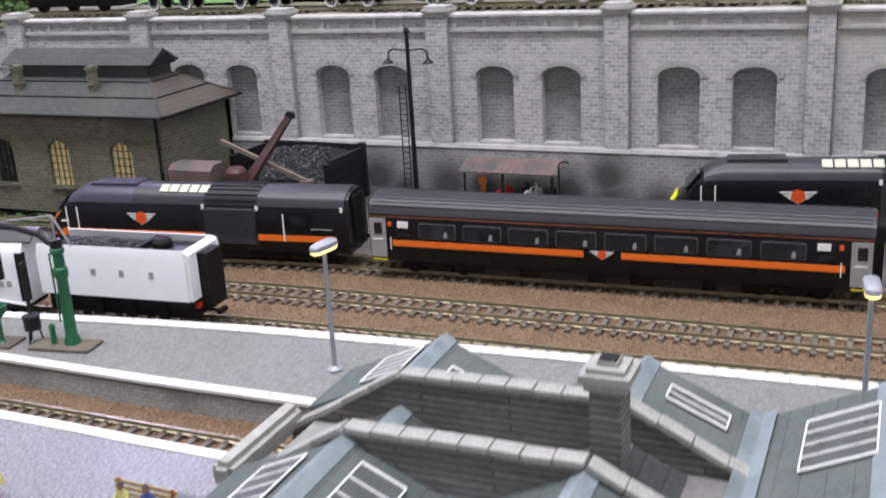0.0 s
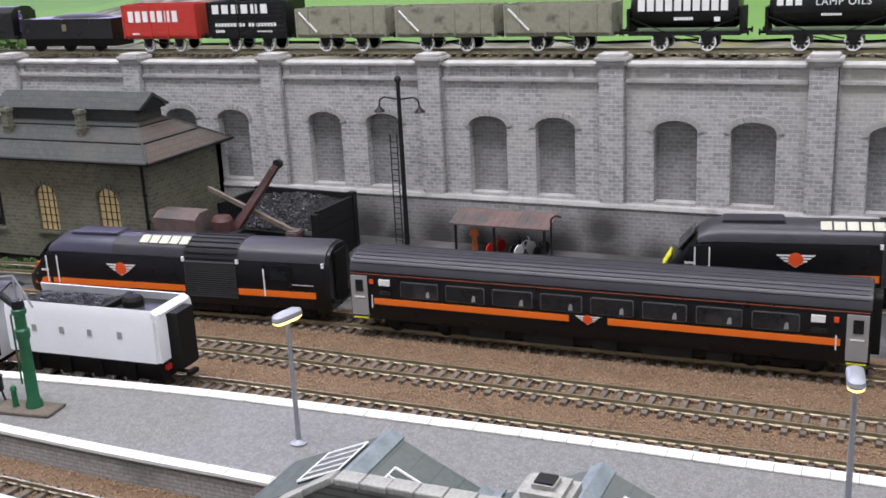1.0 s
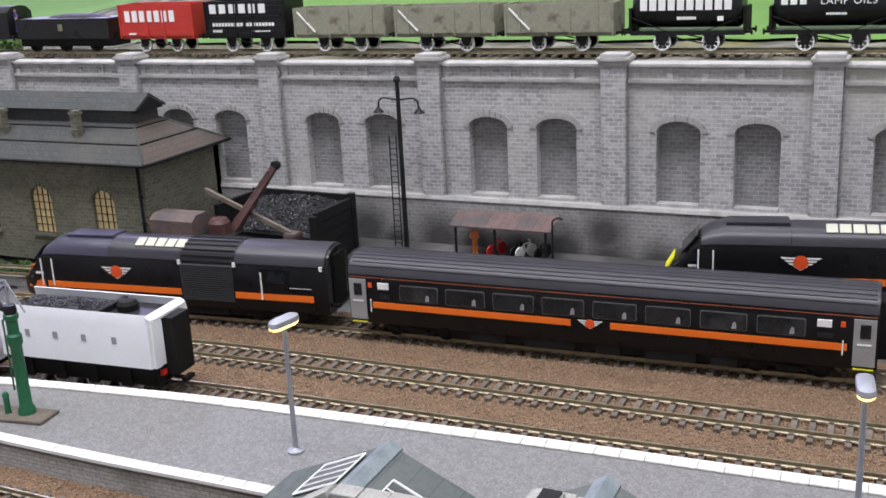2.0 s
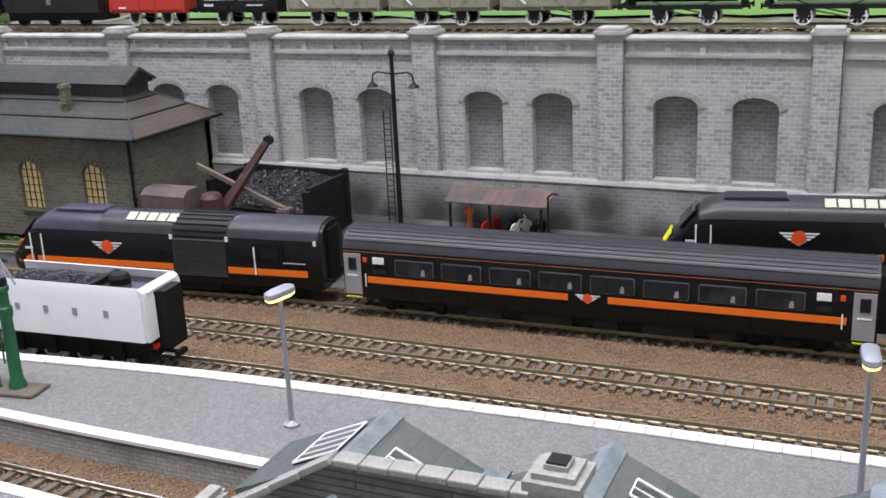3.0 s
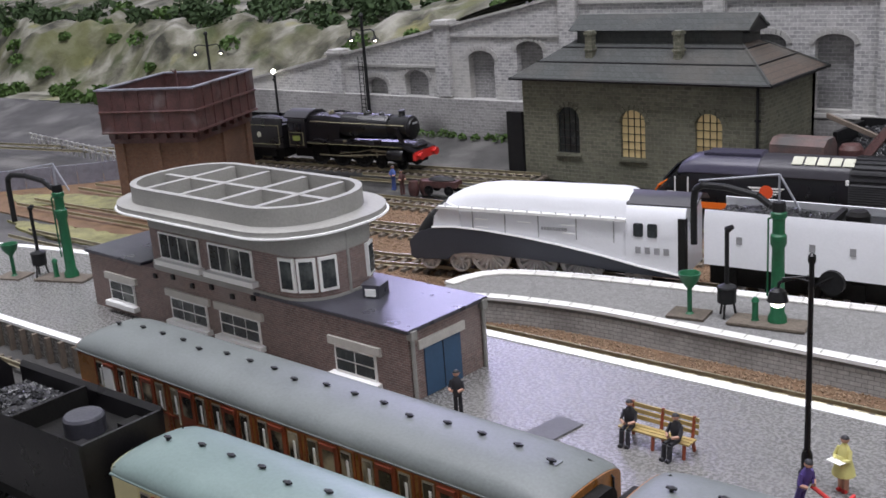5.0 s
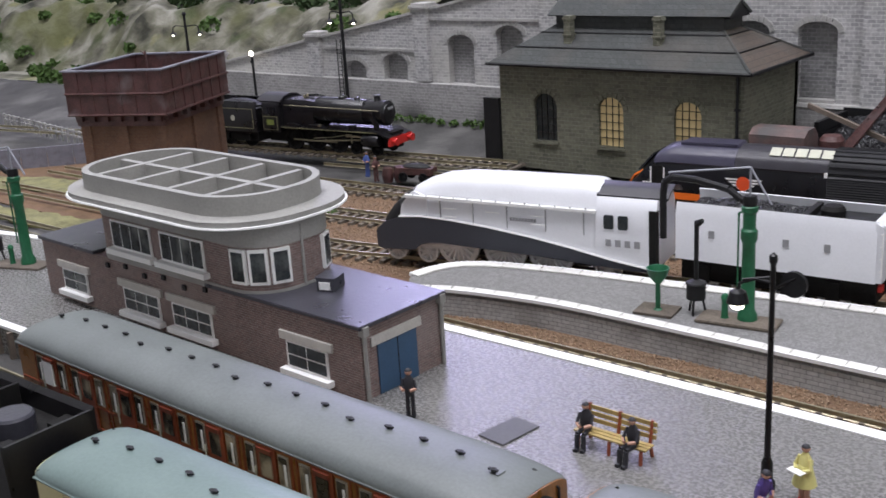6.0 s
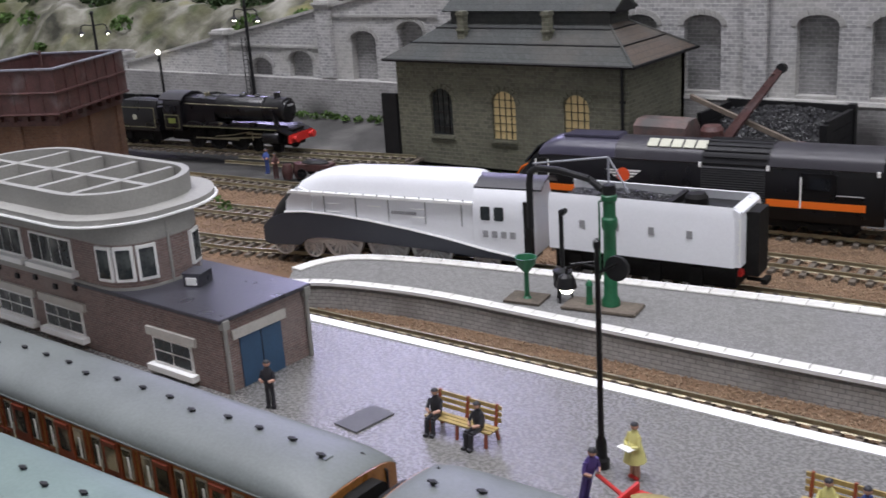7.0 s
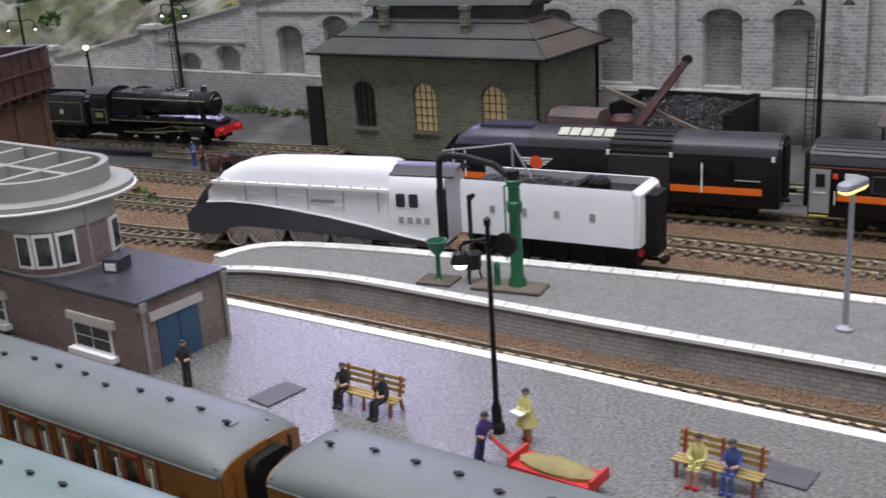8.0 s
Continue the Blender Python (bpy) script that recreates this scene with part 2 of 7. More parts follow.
M = {
    "ash": mat("cinder_ground", (0.06, 0.058, 0.056), 0.95, var=0.5, scale=40, bump=0.9, fine=1100, dirt=(0.13, 0.125, 0.12), dirt_at=0.52),
    "ballast": mat("brown_ballast_bed", (0.165, 0.1, 0.057), 0.95, var=0.45, scale=60, bump=1.0, fine=1300),
    "grain": mat("brown_ballast_grains", (0.27, 0.185, 0.118), 0.9, var=0.55, scale=700, bump=0.2, fine=2500),
    "rail": mat("nickel_silver_rail", (0.4, 0.36, 0.25), 0.38, metal=0.75, var=0.25, scale=150, bump=0.05),
    "sleeper": mat("grey_brown_sleeper", (0.13, 0.108, 0.085), 0.9, var=0.35, scale=300, bump=0.4, obj_var=0.2),
    "platform": mat("grey_speckled_platform", (0.2, 0.197, 0.192), 0.65, var=0.55, scale=900, bump=0.6, fine=2200, dirt=(0.165, 0.162, 0.157), dirt_at=0.5),
    "gloss_platform": mat("glossy_grey_platform", (0.17, 0.166, 0.16), 0.27, var=0.75, scale=700, bump=0.3, fine=2000, dirt=(0.21, 0.205, 0.2), dirt_at=0.55),
    "coping": mat("white_platform_coping", (0.68, 0.67, 0.63), 0.7, var=0.12, scale=200, bump=0.25, obj_var=0.07, dirt=(0.5, 0.47, 0.42), dirt_at=0.62),
    "white_line": mat("white_edge_paint", (0.85, 0.85, 0.84), 0.6, var=0.06, bump=0.1),
    "white": mat("white_locomotive_paint", (0.78, 0.79, 0.82), 0.35, var=0.04, scale=60, bump=0.03, coat=0.2),
    "trim_white": mat("white_window_paint", (0.85, 0.85, 0.83), 0.5, var=0.06, bump=0.05),
    "grey_paint": mat("slate_grey_paint", (0.055, 0.059, 0.072), 0.45, var=0.1, scale=60, bump=0.03, spec=0.35),
    "black": mat("gloss_black_paint", (0.007, 0.007, 0.008), 0.3, var=0.2, bump=0.03, coat=0.05, spec=0.3),
    "matt_black": mat("matt_black_underframe", (0.011, 0.0105, 0.01), 0.7, spec=0.2, var=0.4, scale=200, bump=0.3),
    "roof_grey": mat("charcoal_train_roof", (0.036, 0.034, 0.041), 0.38, spec=0.4, var=0.15, scale=80, bump=0.06),
    "nose_blue": mat("indigo_cab_roof", (0.045, 0.042, 0.068), 0.36, var=0.12, bump=0.05),
    "window_rim": mat("grey_window_rim", (0.09, 0.09, 0.095), 0.35, var=0.15, bump=0.0),
    "grille": mat("dark_grey_grille", (0.02, 0.02, 0.022), 0.5, spec=0.25, var=0.2, bump=0.1),
    "orange": mat("orange_stripe_paint", (0.85, 0.17, 0.015), 0.42, var=0.05, bump=0.02),
    "logo_red": mat("vermilion_disc", (0.78, 0.09, 0.02), 0.45, var=0.05, bump=0.02),
    "yellow": mat("warning_yellow", (0.8, 0.78, 0.03), 0.5, var=0.05, bump=0.02),
    "silver": mat("silver_grey_door", (0.36, 0.36, 0.36), 0.4, metal=0.2, var=0.1, bump=0.05),
    "cream_panel": mat("cream_roof_panel", (0.5, 0.5, 0.4), 0.5, var=0.1, bump=0.05),
    # The grey patches are reflections painted into the pane colour.
    "glass": mat("dark_coach_glass", (0.015, 0.017, 0.02), 0.12, var=0.5, scale=90, bump=0.0, dirt=(0.055, 0.057, 0.062), dirt_at=0.54),
    "coal": mat("coal", (0.015, 0.015, 0.016), 0.5, spec=0.3, var=0.6, scale=400, bump=1.0, fine=700),
    "steel_wheel": mat("pale_steel_wheel", (0.8, 0.8, 0.8), 0.4, metal=0.1, var=0.15, bump=0.05),
    "stone": brick_mat("grey_stone_wall", (0.47, 0.465, 0.46), (0.31, 0.307, 0.308), (0.56, 0.55, 0.535), 6.4, 2.9, 0.3, blotch=(0.5, 0.49, 0.445), blotch_amount=0.75, patch=11),
    # Darker copy of the wall stone, with recess shade put into its colour.
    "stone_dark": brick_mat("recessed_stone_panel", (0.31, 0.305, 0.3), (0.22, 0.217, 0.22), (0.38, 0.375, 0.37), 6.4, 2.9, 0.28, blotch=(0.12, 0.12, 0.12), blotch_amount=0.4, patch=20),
    "plinth": brick_mat("sooty_stone_plinth", (0.36, 0.35, 0.345), (0.27, 0.265, 0.26), (0.42, 0.41, 0.4), 6.4, 2.9, 0.28, blotch=(0.05, 0.048, 0.047), blotch_amount=0.45, patch=14, spots=((-262, 14, 26), (-225, 22, 30), (-196, 20, 26), (-160, 16, 34), (-128, 20, 30), (-98, 34, 26), (-96, 12, 34), (-286, 26, 30), (-60, 14, 24), (-700, 14, 30), (-800, 12, 28))),
    "dressed": mat("dressed_grey_stone", (0.41, 0.402, 0.385), 0.85, var=0.25, scale=90, bump=0.4, dirt=(0.24, 0.235, 0.23), dirt_at=0.55),
    "shed_stone": brick_mat("mossy_shed_stone", (0.165, 0.163, 0.117), (0.11, 0.11, 0.08), (0.2, 0.197, 0.148), 6.2, 3.0, 0.3, blotch=(0.06, 0.062, 0.042), blotch_amount=0.55, patch=14, depth=0.9),
    "slate": brick_mat("grey_slate_roof", (0.058, 0.063, 0.06), (0.046, 0.05, 0.048), (0.034, 0.036, 0.035), 5.0, 3.2, 0.2, blotch=(0.1, 0.085, 0.07), blotch_amount=0.4, patch=20, depth=0.35),
    "slate_brown": brick_mat("brown_weathered_slate", (0.095, 0.07, 0.055), (0.08, 0.062, 0.05), (0.05, 0.042, 0.036), 5.0, 3.2, 0.2, blotch=(0.07, 0.068, 0.062), blotch_amount=0.6, patch=20, depth=0.35),
    "iron": mat("painted_iron", (0.015, 0.015, 0.016), 0.5, spec=0.25, metal=0.1, var=0.3, bump=0.15),
    "green_iron": mat("green_painted_iron", (0.01, 0.11, 0.045), 0.42, var=0.25, bump=0.15),
    "lamp_yellow": glow("lit_yellow_window", (0.6, 0.47, 0.24), 0.1),
    "lamp_white": glow("lit_bulb", (1.0, 0.93, 0.8), 9.0),
    "lamp_warm": glow("lit_lamp_rim", (1.0, 0.75, 0.25), 2.2),
    "post_grey": mat("grey_lamp_post", (0.33, 0.34, 0.38), 0.45, metal=0.3, var=0.1, bump=0.05),
    "sb_brick": brick_mat("purple_brown_brick", (0.225, 0.15, 0.132), (0.165, 0.112, 0.102), (0.3, 0.265, 0.245), 3.2, 1.15, 0.14, blotch=(0.27, 0.23, 0.215), blotch_amount=0.55, patch=22, depth=0.5),
    "lintel": mat("pale_concrete_lintel", (0.5, 0.48, 0.44), 0.8, var=0.12, scale=150, bump=0.2),
    "concrete": mat("grey_concrete_canopy", (0.3, 0.295, 0.275), 0.7, var=0.15, scale=60, bump=0.2, dirt=(0.23, 0.225, 0.205), dirt_at=0.58),
    "felt": mat("dark_roofing_felt", (0.05, 0.05, 0.062), 0.3, var=0.2, scale=80, bump=0.25),
    "blue_door": mat("blue_door_paint", (0.035, 0.085, 0.16), 0.5, var=0.12, bump=0.1),
    # Pale patches paint in reflections and the lighter room behind the panes.
    "room_glass": mat("window_glass", (0.03, 0.036, 0.038), 0.1, var=0.5, scale=120, bump=0.0, dirt=(0.17, 0.18, 0.17), dirt_at=0.53),
    "rust": mat("rusty_brown_iron", (0.085, 0.038, 0.035), 0.5, var=0.6, scale=110, bump=0.4, dirt=(0.15, 0.12, 0.12), dirt_at=0.56),
    "red_brick": brick_mat("orange_brown_brick", (0.17, 0.085, 0.05), (0.13, 0.065, 0.04), (0.17, 0.12, 0.09), 3.2, 1.2, 0.14, blotch=(0.08, 0.05, 0.04), blotch_amount=0.5, patch=20),
    "teak": mat("varnished_teak", (0.3, 0.125, 0.028), 0.3, var=0.35, scale=150, bump=0.15, coat=0.25, obj_var=0.15),
    "teak_red": mat("red_brown_door_frame", (0.26, 0.06, 0.025), 0.4, var=0.2, bump=0.08, obj_var=0.15),
    "coach_roof": mat("grey_green_coach_roof", (0.145, 0.16, 0.158), 0.48, var=0.16, scale=50, bump=0.08),
    "teal_roof": mat("pale_teal_coach_roof", (0.165, 0.222, 0.21), 0.38, var=0.12, scale=40, bump=0.05),
    "cream": mat("cream_coach_paint", (0.65, 0.58, 0.32), 0.4, var=0.06, bump=0.03),
    "glass_roof": brick_mat("green_grey_slate_roof", (0.09, 0.104, 0.1), (0.078, 0.092, 0.089), (0.058, 0.067, 0.064), 40.0, 7.0, 0.25, blotch=(0.15, 0.16, 0.15), blotch_amount=0.4, patch=24, up="x", depth=0.25),
    "lead": mat("pale_blue_lead_flashing", (0.2, 0.235, 0.25), 0.5, var=0.25, scale=160, bump=0.25, dirt=(0.14, 0.17, 0.185), dirt_at=0.54),
    "roof_stone": brick_mat("grey_coursed_parapet", (0.25, 0.245, 0.225), (0.17, 0.165, 0.155), (0.1, 0.098, 0.09), 60.0, 2.4, 0.45, blotch=(0.12, 0.12, 0.11), blotch_amount=0.5, patch=30),
    "cap_stone": mat("mottled_coping_stone", (0.33, 0.325, 0.3), 0.9, var=0.25, scale=120, bump=0.4, dirt=(0.2, 0.2, 0.185), dirt_at=0.56),
    "wood": mat("weathered_wood", (0.15, 0.12, 0.095), 0.8, var=0.35, scale=200, bump=0.3),
    "bench_wood": mat("varnished_bench_slats", (0.42, 0.31, 0.12), 0.5, var=0.2, scale=200, bump=0.1),
    "mineral": mat("weathered_grey_wagon", (0.27, 0.265, 0.2), 0.8, var=0.18, scale=200, bump=0.25, dirt=(0.12, 0.1, 0.075), dirt_at=0.56),
    "wagon_red": mat("red_wagon_planks", (0.5, 0.035, 0.025), 0.5, var=0.12, bump=0.1),
    "loco_black": mat("satin_black_locomotive", (0.009, 0.0085, 0.01), 0.3, var=0.5, scale=90, bump=0.15, dirt=(0.05, 0.048, 0.046), dirt_at=0.62),
    "beam_red": mat("red_buffer_beam", (0.6, 0.03, 0.025), 0.45, var=0.1, bump=0.05),
    "loco_green": mat("dark_green_tender", (0.025, 0.05, 0.035), 0.4, var=0.2, bump=0.08),
    "grass": mat("bright_green_field", (0.115, 0.235, 0.05), 0.95, var=0.22, scale=9, bump=0.5, fine=900, dirt=(0.17, 0.22, 0.07), dirt_at=0.58),
    "bush": mat("green_foliage", (0.06, 0.11, 0.025), 0.9, var=0.6, scale=250, bump=0.2),
    "bush_dark": mat("dark_green_foliage", (0.03, 0.055, 0.018), 0.9, var=0.6, scale=250, bump=0.2),
    "pink_rust": mat("faded_rust_pink_sheet", (0.15, 0.098, 0.09), 0.75, var=0.35, bump=0.2, dirt=(0.09, 0.082, 0.08), dirt_at=0.45),
    "skin": mat("painted_flesh", (0.5, 0.28, 0.2), 0.6, var=0.1, bump=0.0),
    "navy": mat("dark_suit_paint", (0.022, 0.022, 0.028), 0.6, var=0.3, bump=0.1),
    "purple": mat("purple_uniform_paint", (0.07, 0.045, 0.2), 0.6, var=0.15, bump=0.05),
    "dress": mat("pale_yellow_dress", (0.62, 0.58, 0.22), 0.6, var=0.1, bump=0.05),
    "hi_vis": mat("orange_work_suit", (0.75, 0.2, 0.04), 0.6, var=0.1, bump=0.05),
    "red": mat("red_enamel", (0.55, 0.03, 0.03), 0.5, var=0.1, bump=0.05),
    "blue": mat("blue_overall", (0.06, 0.1, 0.3), 0.6, var=0.15, bump=0.05),
    "wall_paint": mat("plain_room_wall", (0.6, 0.6, 0.58), 0.9, var=0.05, scale=2, bump=0.05),
    "sand": mat("tan_load", (0.3, 0.24, 0.1), 0.8, var=0.3, bump=0.3),
    "letter_grey": mat("grey_lettering", (0.3, 0.3, 0.31), 0.5, var=0.1, bump=0.0),
}

def cliff_mat():
    """Limestone with streaks of shadow-dark soil, olive moss and brighter turf, each from its own noise."""
    m, nd, ln, b = nodes_of("mossy_limestone_cliff")
    tc = nd.new("ShaderNodeTexCoord")
    out = None
    base = nd.new("ShaderNodeTexNoise")
    base.inputs["Scale"].default_value, base.inputs["Detail"].default_value, base.inputs["Distortion"].default_value = 22, 9, 0.25
    ln.new(tc.outputs["Object"], base.inputs["Vector"])
    ramp = nd.new("ShaderNodeValToRGB")
    el = ramp.color_ramp.elements
    el[0].position, el[0].color = 0.36, (0.03, 0.03, 0.02, 1)
    el[1].position, el[1].color = 0.66, (0.27, 0.262, 0.22, 1)
    mid = el.new(0.5)
    mid.color = (0.125, 0.12, 0.088, 1)
    ln.new(base.outputs["Fac"], ramp.inputs[0])
    out = ramp.outputs[0]
    for scale, lo, hi, col in ((9, 0.5, 0.62, (0.1, 0.105, 0.038)), (19, 0.56, 0.66, (0.045, 0.06, 0.018)), (13, 0.62, 0.7, (0.2, 0.19, 0.07))):
        n, k, mix = nd.new("ShaderNodeTexNoise"), nd.new("ShaderNodeMapRange"), nd.new("ShaderNodeMix")
        n.inputs["Scale"].default_value, n.inputs["Detail"].default_value, n.inputs["Distortion"].default_value = scale, 8, 0.2
        n.noise_dimensions = "4D"
        n.inputs["W"].default_value = scale * 0.7
        ln.new(tc.outputs["Object"], n.inputs["Vector"])
        k.inputs["From Min"].default_value, k.inputs["From Max"].default_value, k.inputs["To Max"].default_value = lo, hi, 0.8
        ln.new(n.outputs["Fac"], k.inputs["Value"])
        mix.data_type = "RGBA"
        mix.inputs["B"].default_value = (*col, 1)
        ln.new(k.outputs[0], mix.inputs["Factor"])
        ln.new(out, mix.inputs["A"])
        out = mix.outputs["Result"]
    ln.new(out, b.inputs["Base Color"])
    b.inputs["Roughness"].default_value = 0.95
    bp = nd.new("ShaderNodeBump")
    bp.inputs["Strength"].default_value, bp.inputs["Distance"].default_value = 1.0, 0.012
    ln.new(base.outputs["Fac"], bp.inputs["Height"])
    ln.new(bp.outputs[0], b.inputs["Normal"])
    return m


M["rock"] = cliff_mat()

# ---- ground, hillside and room ----
def smooth(a, b, v):
    t = max(0.0, min(1.0, (v - a) / (b - a)))
    return t * t * (3 - 2 * t)


def ground_z(x, y):
    """Height of the baseboard scenery in millimetres: flat trackbed, a raised yard, a cliff and a field behind."""
    z = 12 * smooth(690, 790, y) + 6 * smooth(770, 812, y)
    if y > 822:
        upper = 148 + 80 * smooth(925, 1500, y) + 30 * smooth(1500, 2600, y)
        w = smooth(-1130, -650, x)
        cliff = 100 * smooth(860, 1010, y + 40 * noise.noise((x * 0.006, y * 0.004, 3))) + 40 * smooth(1000, 1500, y) + 70 * smooth(1500, 2600, y)
        z = w * upper + (1 - w) * (18 + cliff)
        if w > 0 and w < 1:
            z = min(z, 18 + 136 * smooth(-1120, -640, x) + 1.0 * max(0, y - 822) * (1 - w) * 0.6 + (upper - 148) * w + cliff * (1 - w))
        rough = (1 - w) * smooth(850, 930, y) * (1 - smooth(1080, 1200, y))
        z += rough * 16 * (noise.turbulence((x * 0.018, y * 0.018, 1.7), 4, False) - 0.7) + 3 * noise.noise((x * 0.03, y * 0.03, 0.4))
    return z


def sheet(name, material, xs, ys, zf, label, category, kind="structure"):
    bm = bmesh.new()
    grid = [[bm.verts.new((x, y, zf(x, y))) for x in xs] for y in ys]
    for a, b in zip(grid, grid[1:]):
        for i in range(len(xs) - 1):
            bm.faces.new((a[i], a[i + 1], b[i + 1], b[i]))
    return solo(name, bm, material, label, category, kind=kind)


def span(a, b, n):
    return [a + (b - a) * i / n for i in range(n + 1)]


sheet("ground", M["ash"], span(-2600, 1200, 130), span(-300, 821, 70), ground_z, "dark cinder-covered baseboard ground under the tracks", "ground")
hill = sheet("ground_hillside", M["rock"], span(-2600, 1200, 230), span(824, 1240, 60), ground_z, "grey rocky cliff with patches of moss", "hillside")
sheet("ground_field", M["grass"], span(-2600, 1200, 60), span(1238, 2900, 40), lambda x, y: ground_z(x, y) + 1, "bright green grass field above the cliff", "field")
sheet("ground_verge", M["grass"], span(-640, 1200, 60), span(962, 1240, 12), lambda x, y: ground_z(x, y) + 2.5, "bright green grass slope behind the upper railway line", "grass")


def room():
    for name, args in (("wall_north", (-2700, 1300, 3150, 3250, -900, 2400)), ("wall_south", (-2700, 1300, -1600, -1500, -900, 2400)), ("wall_west", (-2800, -2700, -1600, 3250, -900, 2400)), ("wall_east", (1300, 1400, -1600, 3250, -900, 2400)), ("ceiling", (-2800, 1400, -1600, 3250, 2400, 2450)), ("floor", (-2800, 1400, -1600, 3250, -950, -900))):
        bm = bmesh.new()
        box(bm, *args)
        solo(name, bm, M["wall_paint"], "plain pale painted surface of the layout room", name.split("_")[0], kind="structure")


room()


def ballast_bed():
    bm = bmesh.new()
    edge = [(-1100, 455), (-480, 448), (-470, 500), (-300, 500), (330, 500), (330, 706), (91, 702), (-100, 694), (-300, 684), (-470, 668), (-640, 630), (-1100, 585)]
    prism(bm, edge, "z", 0.2, 1.2)
    solo("ground_ballast", bm, M["ballast"], "brown granulated ballast between the running lines", "ballast", kind="structure")
    bm = bmesh.new()
    prism(bm, [(-700, 396), (340, 390), (340, 442), (-420, 446), (-470, 440), (-700, 440)], "z", 0.2, 1.2)
    solo("ground_ballast", bm, M["ballast"], "brown granulated ballast in the bay between the platforms", "ballast", kind="structure")


ballast_bed()


def grains(name, count, x0, x1, y0, y1, size, seed):
    """Loose ballast stones: small eight-sided pebbles in one mesh."""
    rng = np.random.default_rng(seed)
    base = np.array([(1, 0, 0), (-1, 0, 0), (0, 1, 0), (0, -1, 0), (0, 0, 1), (0, 0, -1)], float)
    tri = np.array([(0, 2, 4), (2, 1, 4), (1, 3, 4), (3, 0, 4), (2, 0, 5), (1, 2, 5), (3, 1, 5), (0, 3, 5)])
    q = rng.normal(size=(count, 3, 3))
    q, _ = np.linalg.qr(q)
    s = rng.uniform(0.5, 1.25, (count, 1, 3)) * size
    at = np.stack([rng.uniform(x0, x1, count), rng.uniform(y0, y1, count), rng.uniform(1.1, 1.7, count)], 1)
    v = (np.einsum("nij,kj->nki", q, base) * s + at[:, None, :]).reshape(-1, 3) * K
    f = (tri[None] + 6 * np.arange(count)[:, None, None]).reshape(-1, 3)
    me = bpy.data.meshes.new(name)
    me.from_pydata(v.tolist(), [], f.tolist())
    me.materials.append(M["grain"])
    tagged(new(name, me), "loose brown ballast stones around the sleepers", "ballast", kind="stuff")


grains("ballast_stones", 44000, -330, 160, 520, 690, 0.75, 1)
grains("ballast_stones", 17000, -800, -330, 470, 628, 0.85, 2)
grains("ballast_stones", 9000, -480, 100, 413, 444, 0.8, 3)


def coal_lumps(parent, count, x0, x1, y0, y1, height, size, seed):
    """Broken coal lying on a heap: small faceted lumps in one mesh."""
    rng = random.Random(seed)
    vs, fs = [], []
    for _ in range(count):
        x, y = rng.uniform(x0, x1), rng.uniform(y0, y1)
        c, k = Vector((x, y, height(x, y))), len(vs)
        a = Vector((rng.gauss(0, 1), rng.gauss(0, 1), rng.gauss(0, 1))).normalized()
        b = a.orthogonal().normalized()
        d = a.cross(b)
        r = [size * rng.uniform(0.5, 1.3) for _ in range(3)]
        vs += [tuple((c + q) * K) for q in (a * r[0], -a * r[0], b * r[1], -b * r[1], d * r[2], -d * r[2])]
        fs += [tuple(k + i for i in f) for f in ((0, 2, 4), (2, 1, 4), (1, 3, 4), (3, 0, 4), (2, 0, 5), (1, 2, 5), (3, 1, 5), (0, 3, 5))]
    me = bpy.data.meshes.new("broken_coal")
    me.from_pydata(vs, [], fs)
    me.materials.append(M["coal_lump"])
    ob = new("broken_coal", me)
    ob.parent = parent
    return tagged(ob, "broken lumps of glinting black coal", kind="stuff")


M["coal_lump"] = mat("glinting_coal", (0.03, 0.03, 0.033), 0.32, var=0.7, scale=300, bump=0.3)


# ---- railway tracks ----
def sleeper_mesh():
    bm = bmesh.new()
    prism(bm, [(-1.75, 0), (1.75, 0), (1.5, 1.9), (-1.5, 1.9)], "y", -15, 15)
    for y in (-8.8, 8.8):
        box(bm, -1.2, 1.2, y - 1.7, y + 1.7, 1.85, 2.6)
    return mesh_of("sleeper", bm, M["sleeper"])


SLEEPER = sleeper_mesh()


def track(pts, zrail, label, pitch=8.6, start=-1e9, end=1e9):
    top = thing("railway_track", 0, 0, 0, 0, label, "track")
    line = curve(pts, 6)
    sec = [(-1.1, -2.4), (1.1, -2.4), (0.35, -2.0), (0.35, -0.8), (0.55, -0.6), (0.55, 0), (-0.55, 0), (-0.55, -0.6), (-0.35, -0.8), (-0.35, -2.0)]
    for side in (-8.8, 8.8):
        bm = bmesh.new()
        rings = []
        for i, p in enumerate(line):
            d = (line[min(i + 1, len(line) - 1)] - line[max(i - 1, 0)]).normalized()
            n = Vector((-d.y, d.x))
            rings.append([(p.x + n.x * (side + a), p.y + n.y * (side + a), zrail + b) for a, b in sec])
        loft(bm, rings)
        part("rail", bm, M["rail"], top)
    line = curve(pts, pitch)
    for i, p in enumerate(line):
        if not start < p.x < end:
            continue
        d = (line[min(i + 1, len(line) - 1)] - line[max(i - 1, 0)])
        piece("sleeper", SLEEPER, top, pose(p.x * K, p.y * K, (zrail - 4.6) * K, 0, 0, math.degrees(math.atan2(d.y, d.x)) + random.uniform(-1.2, 1.2)))
    return top


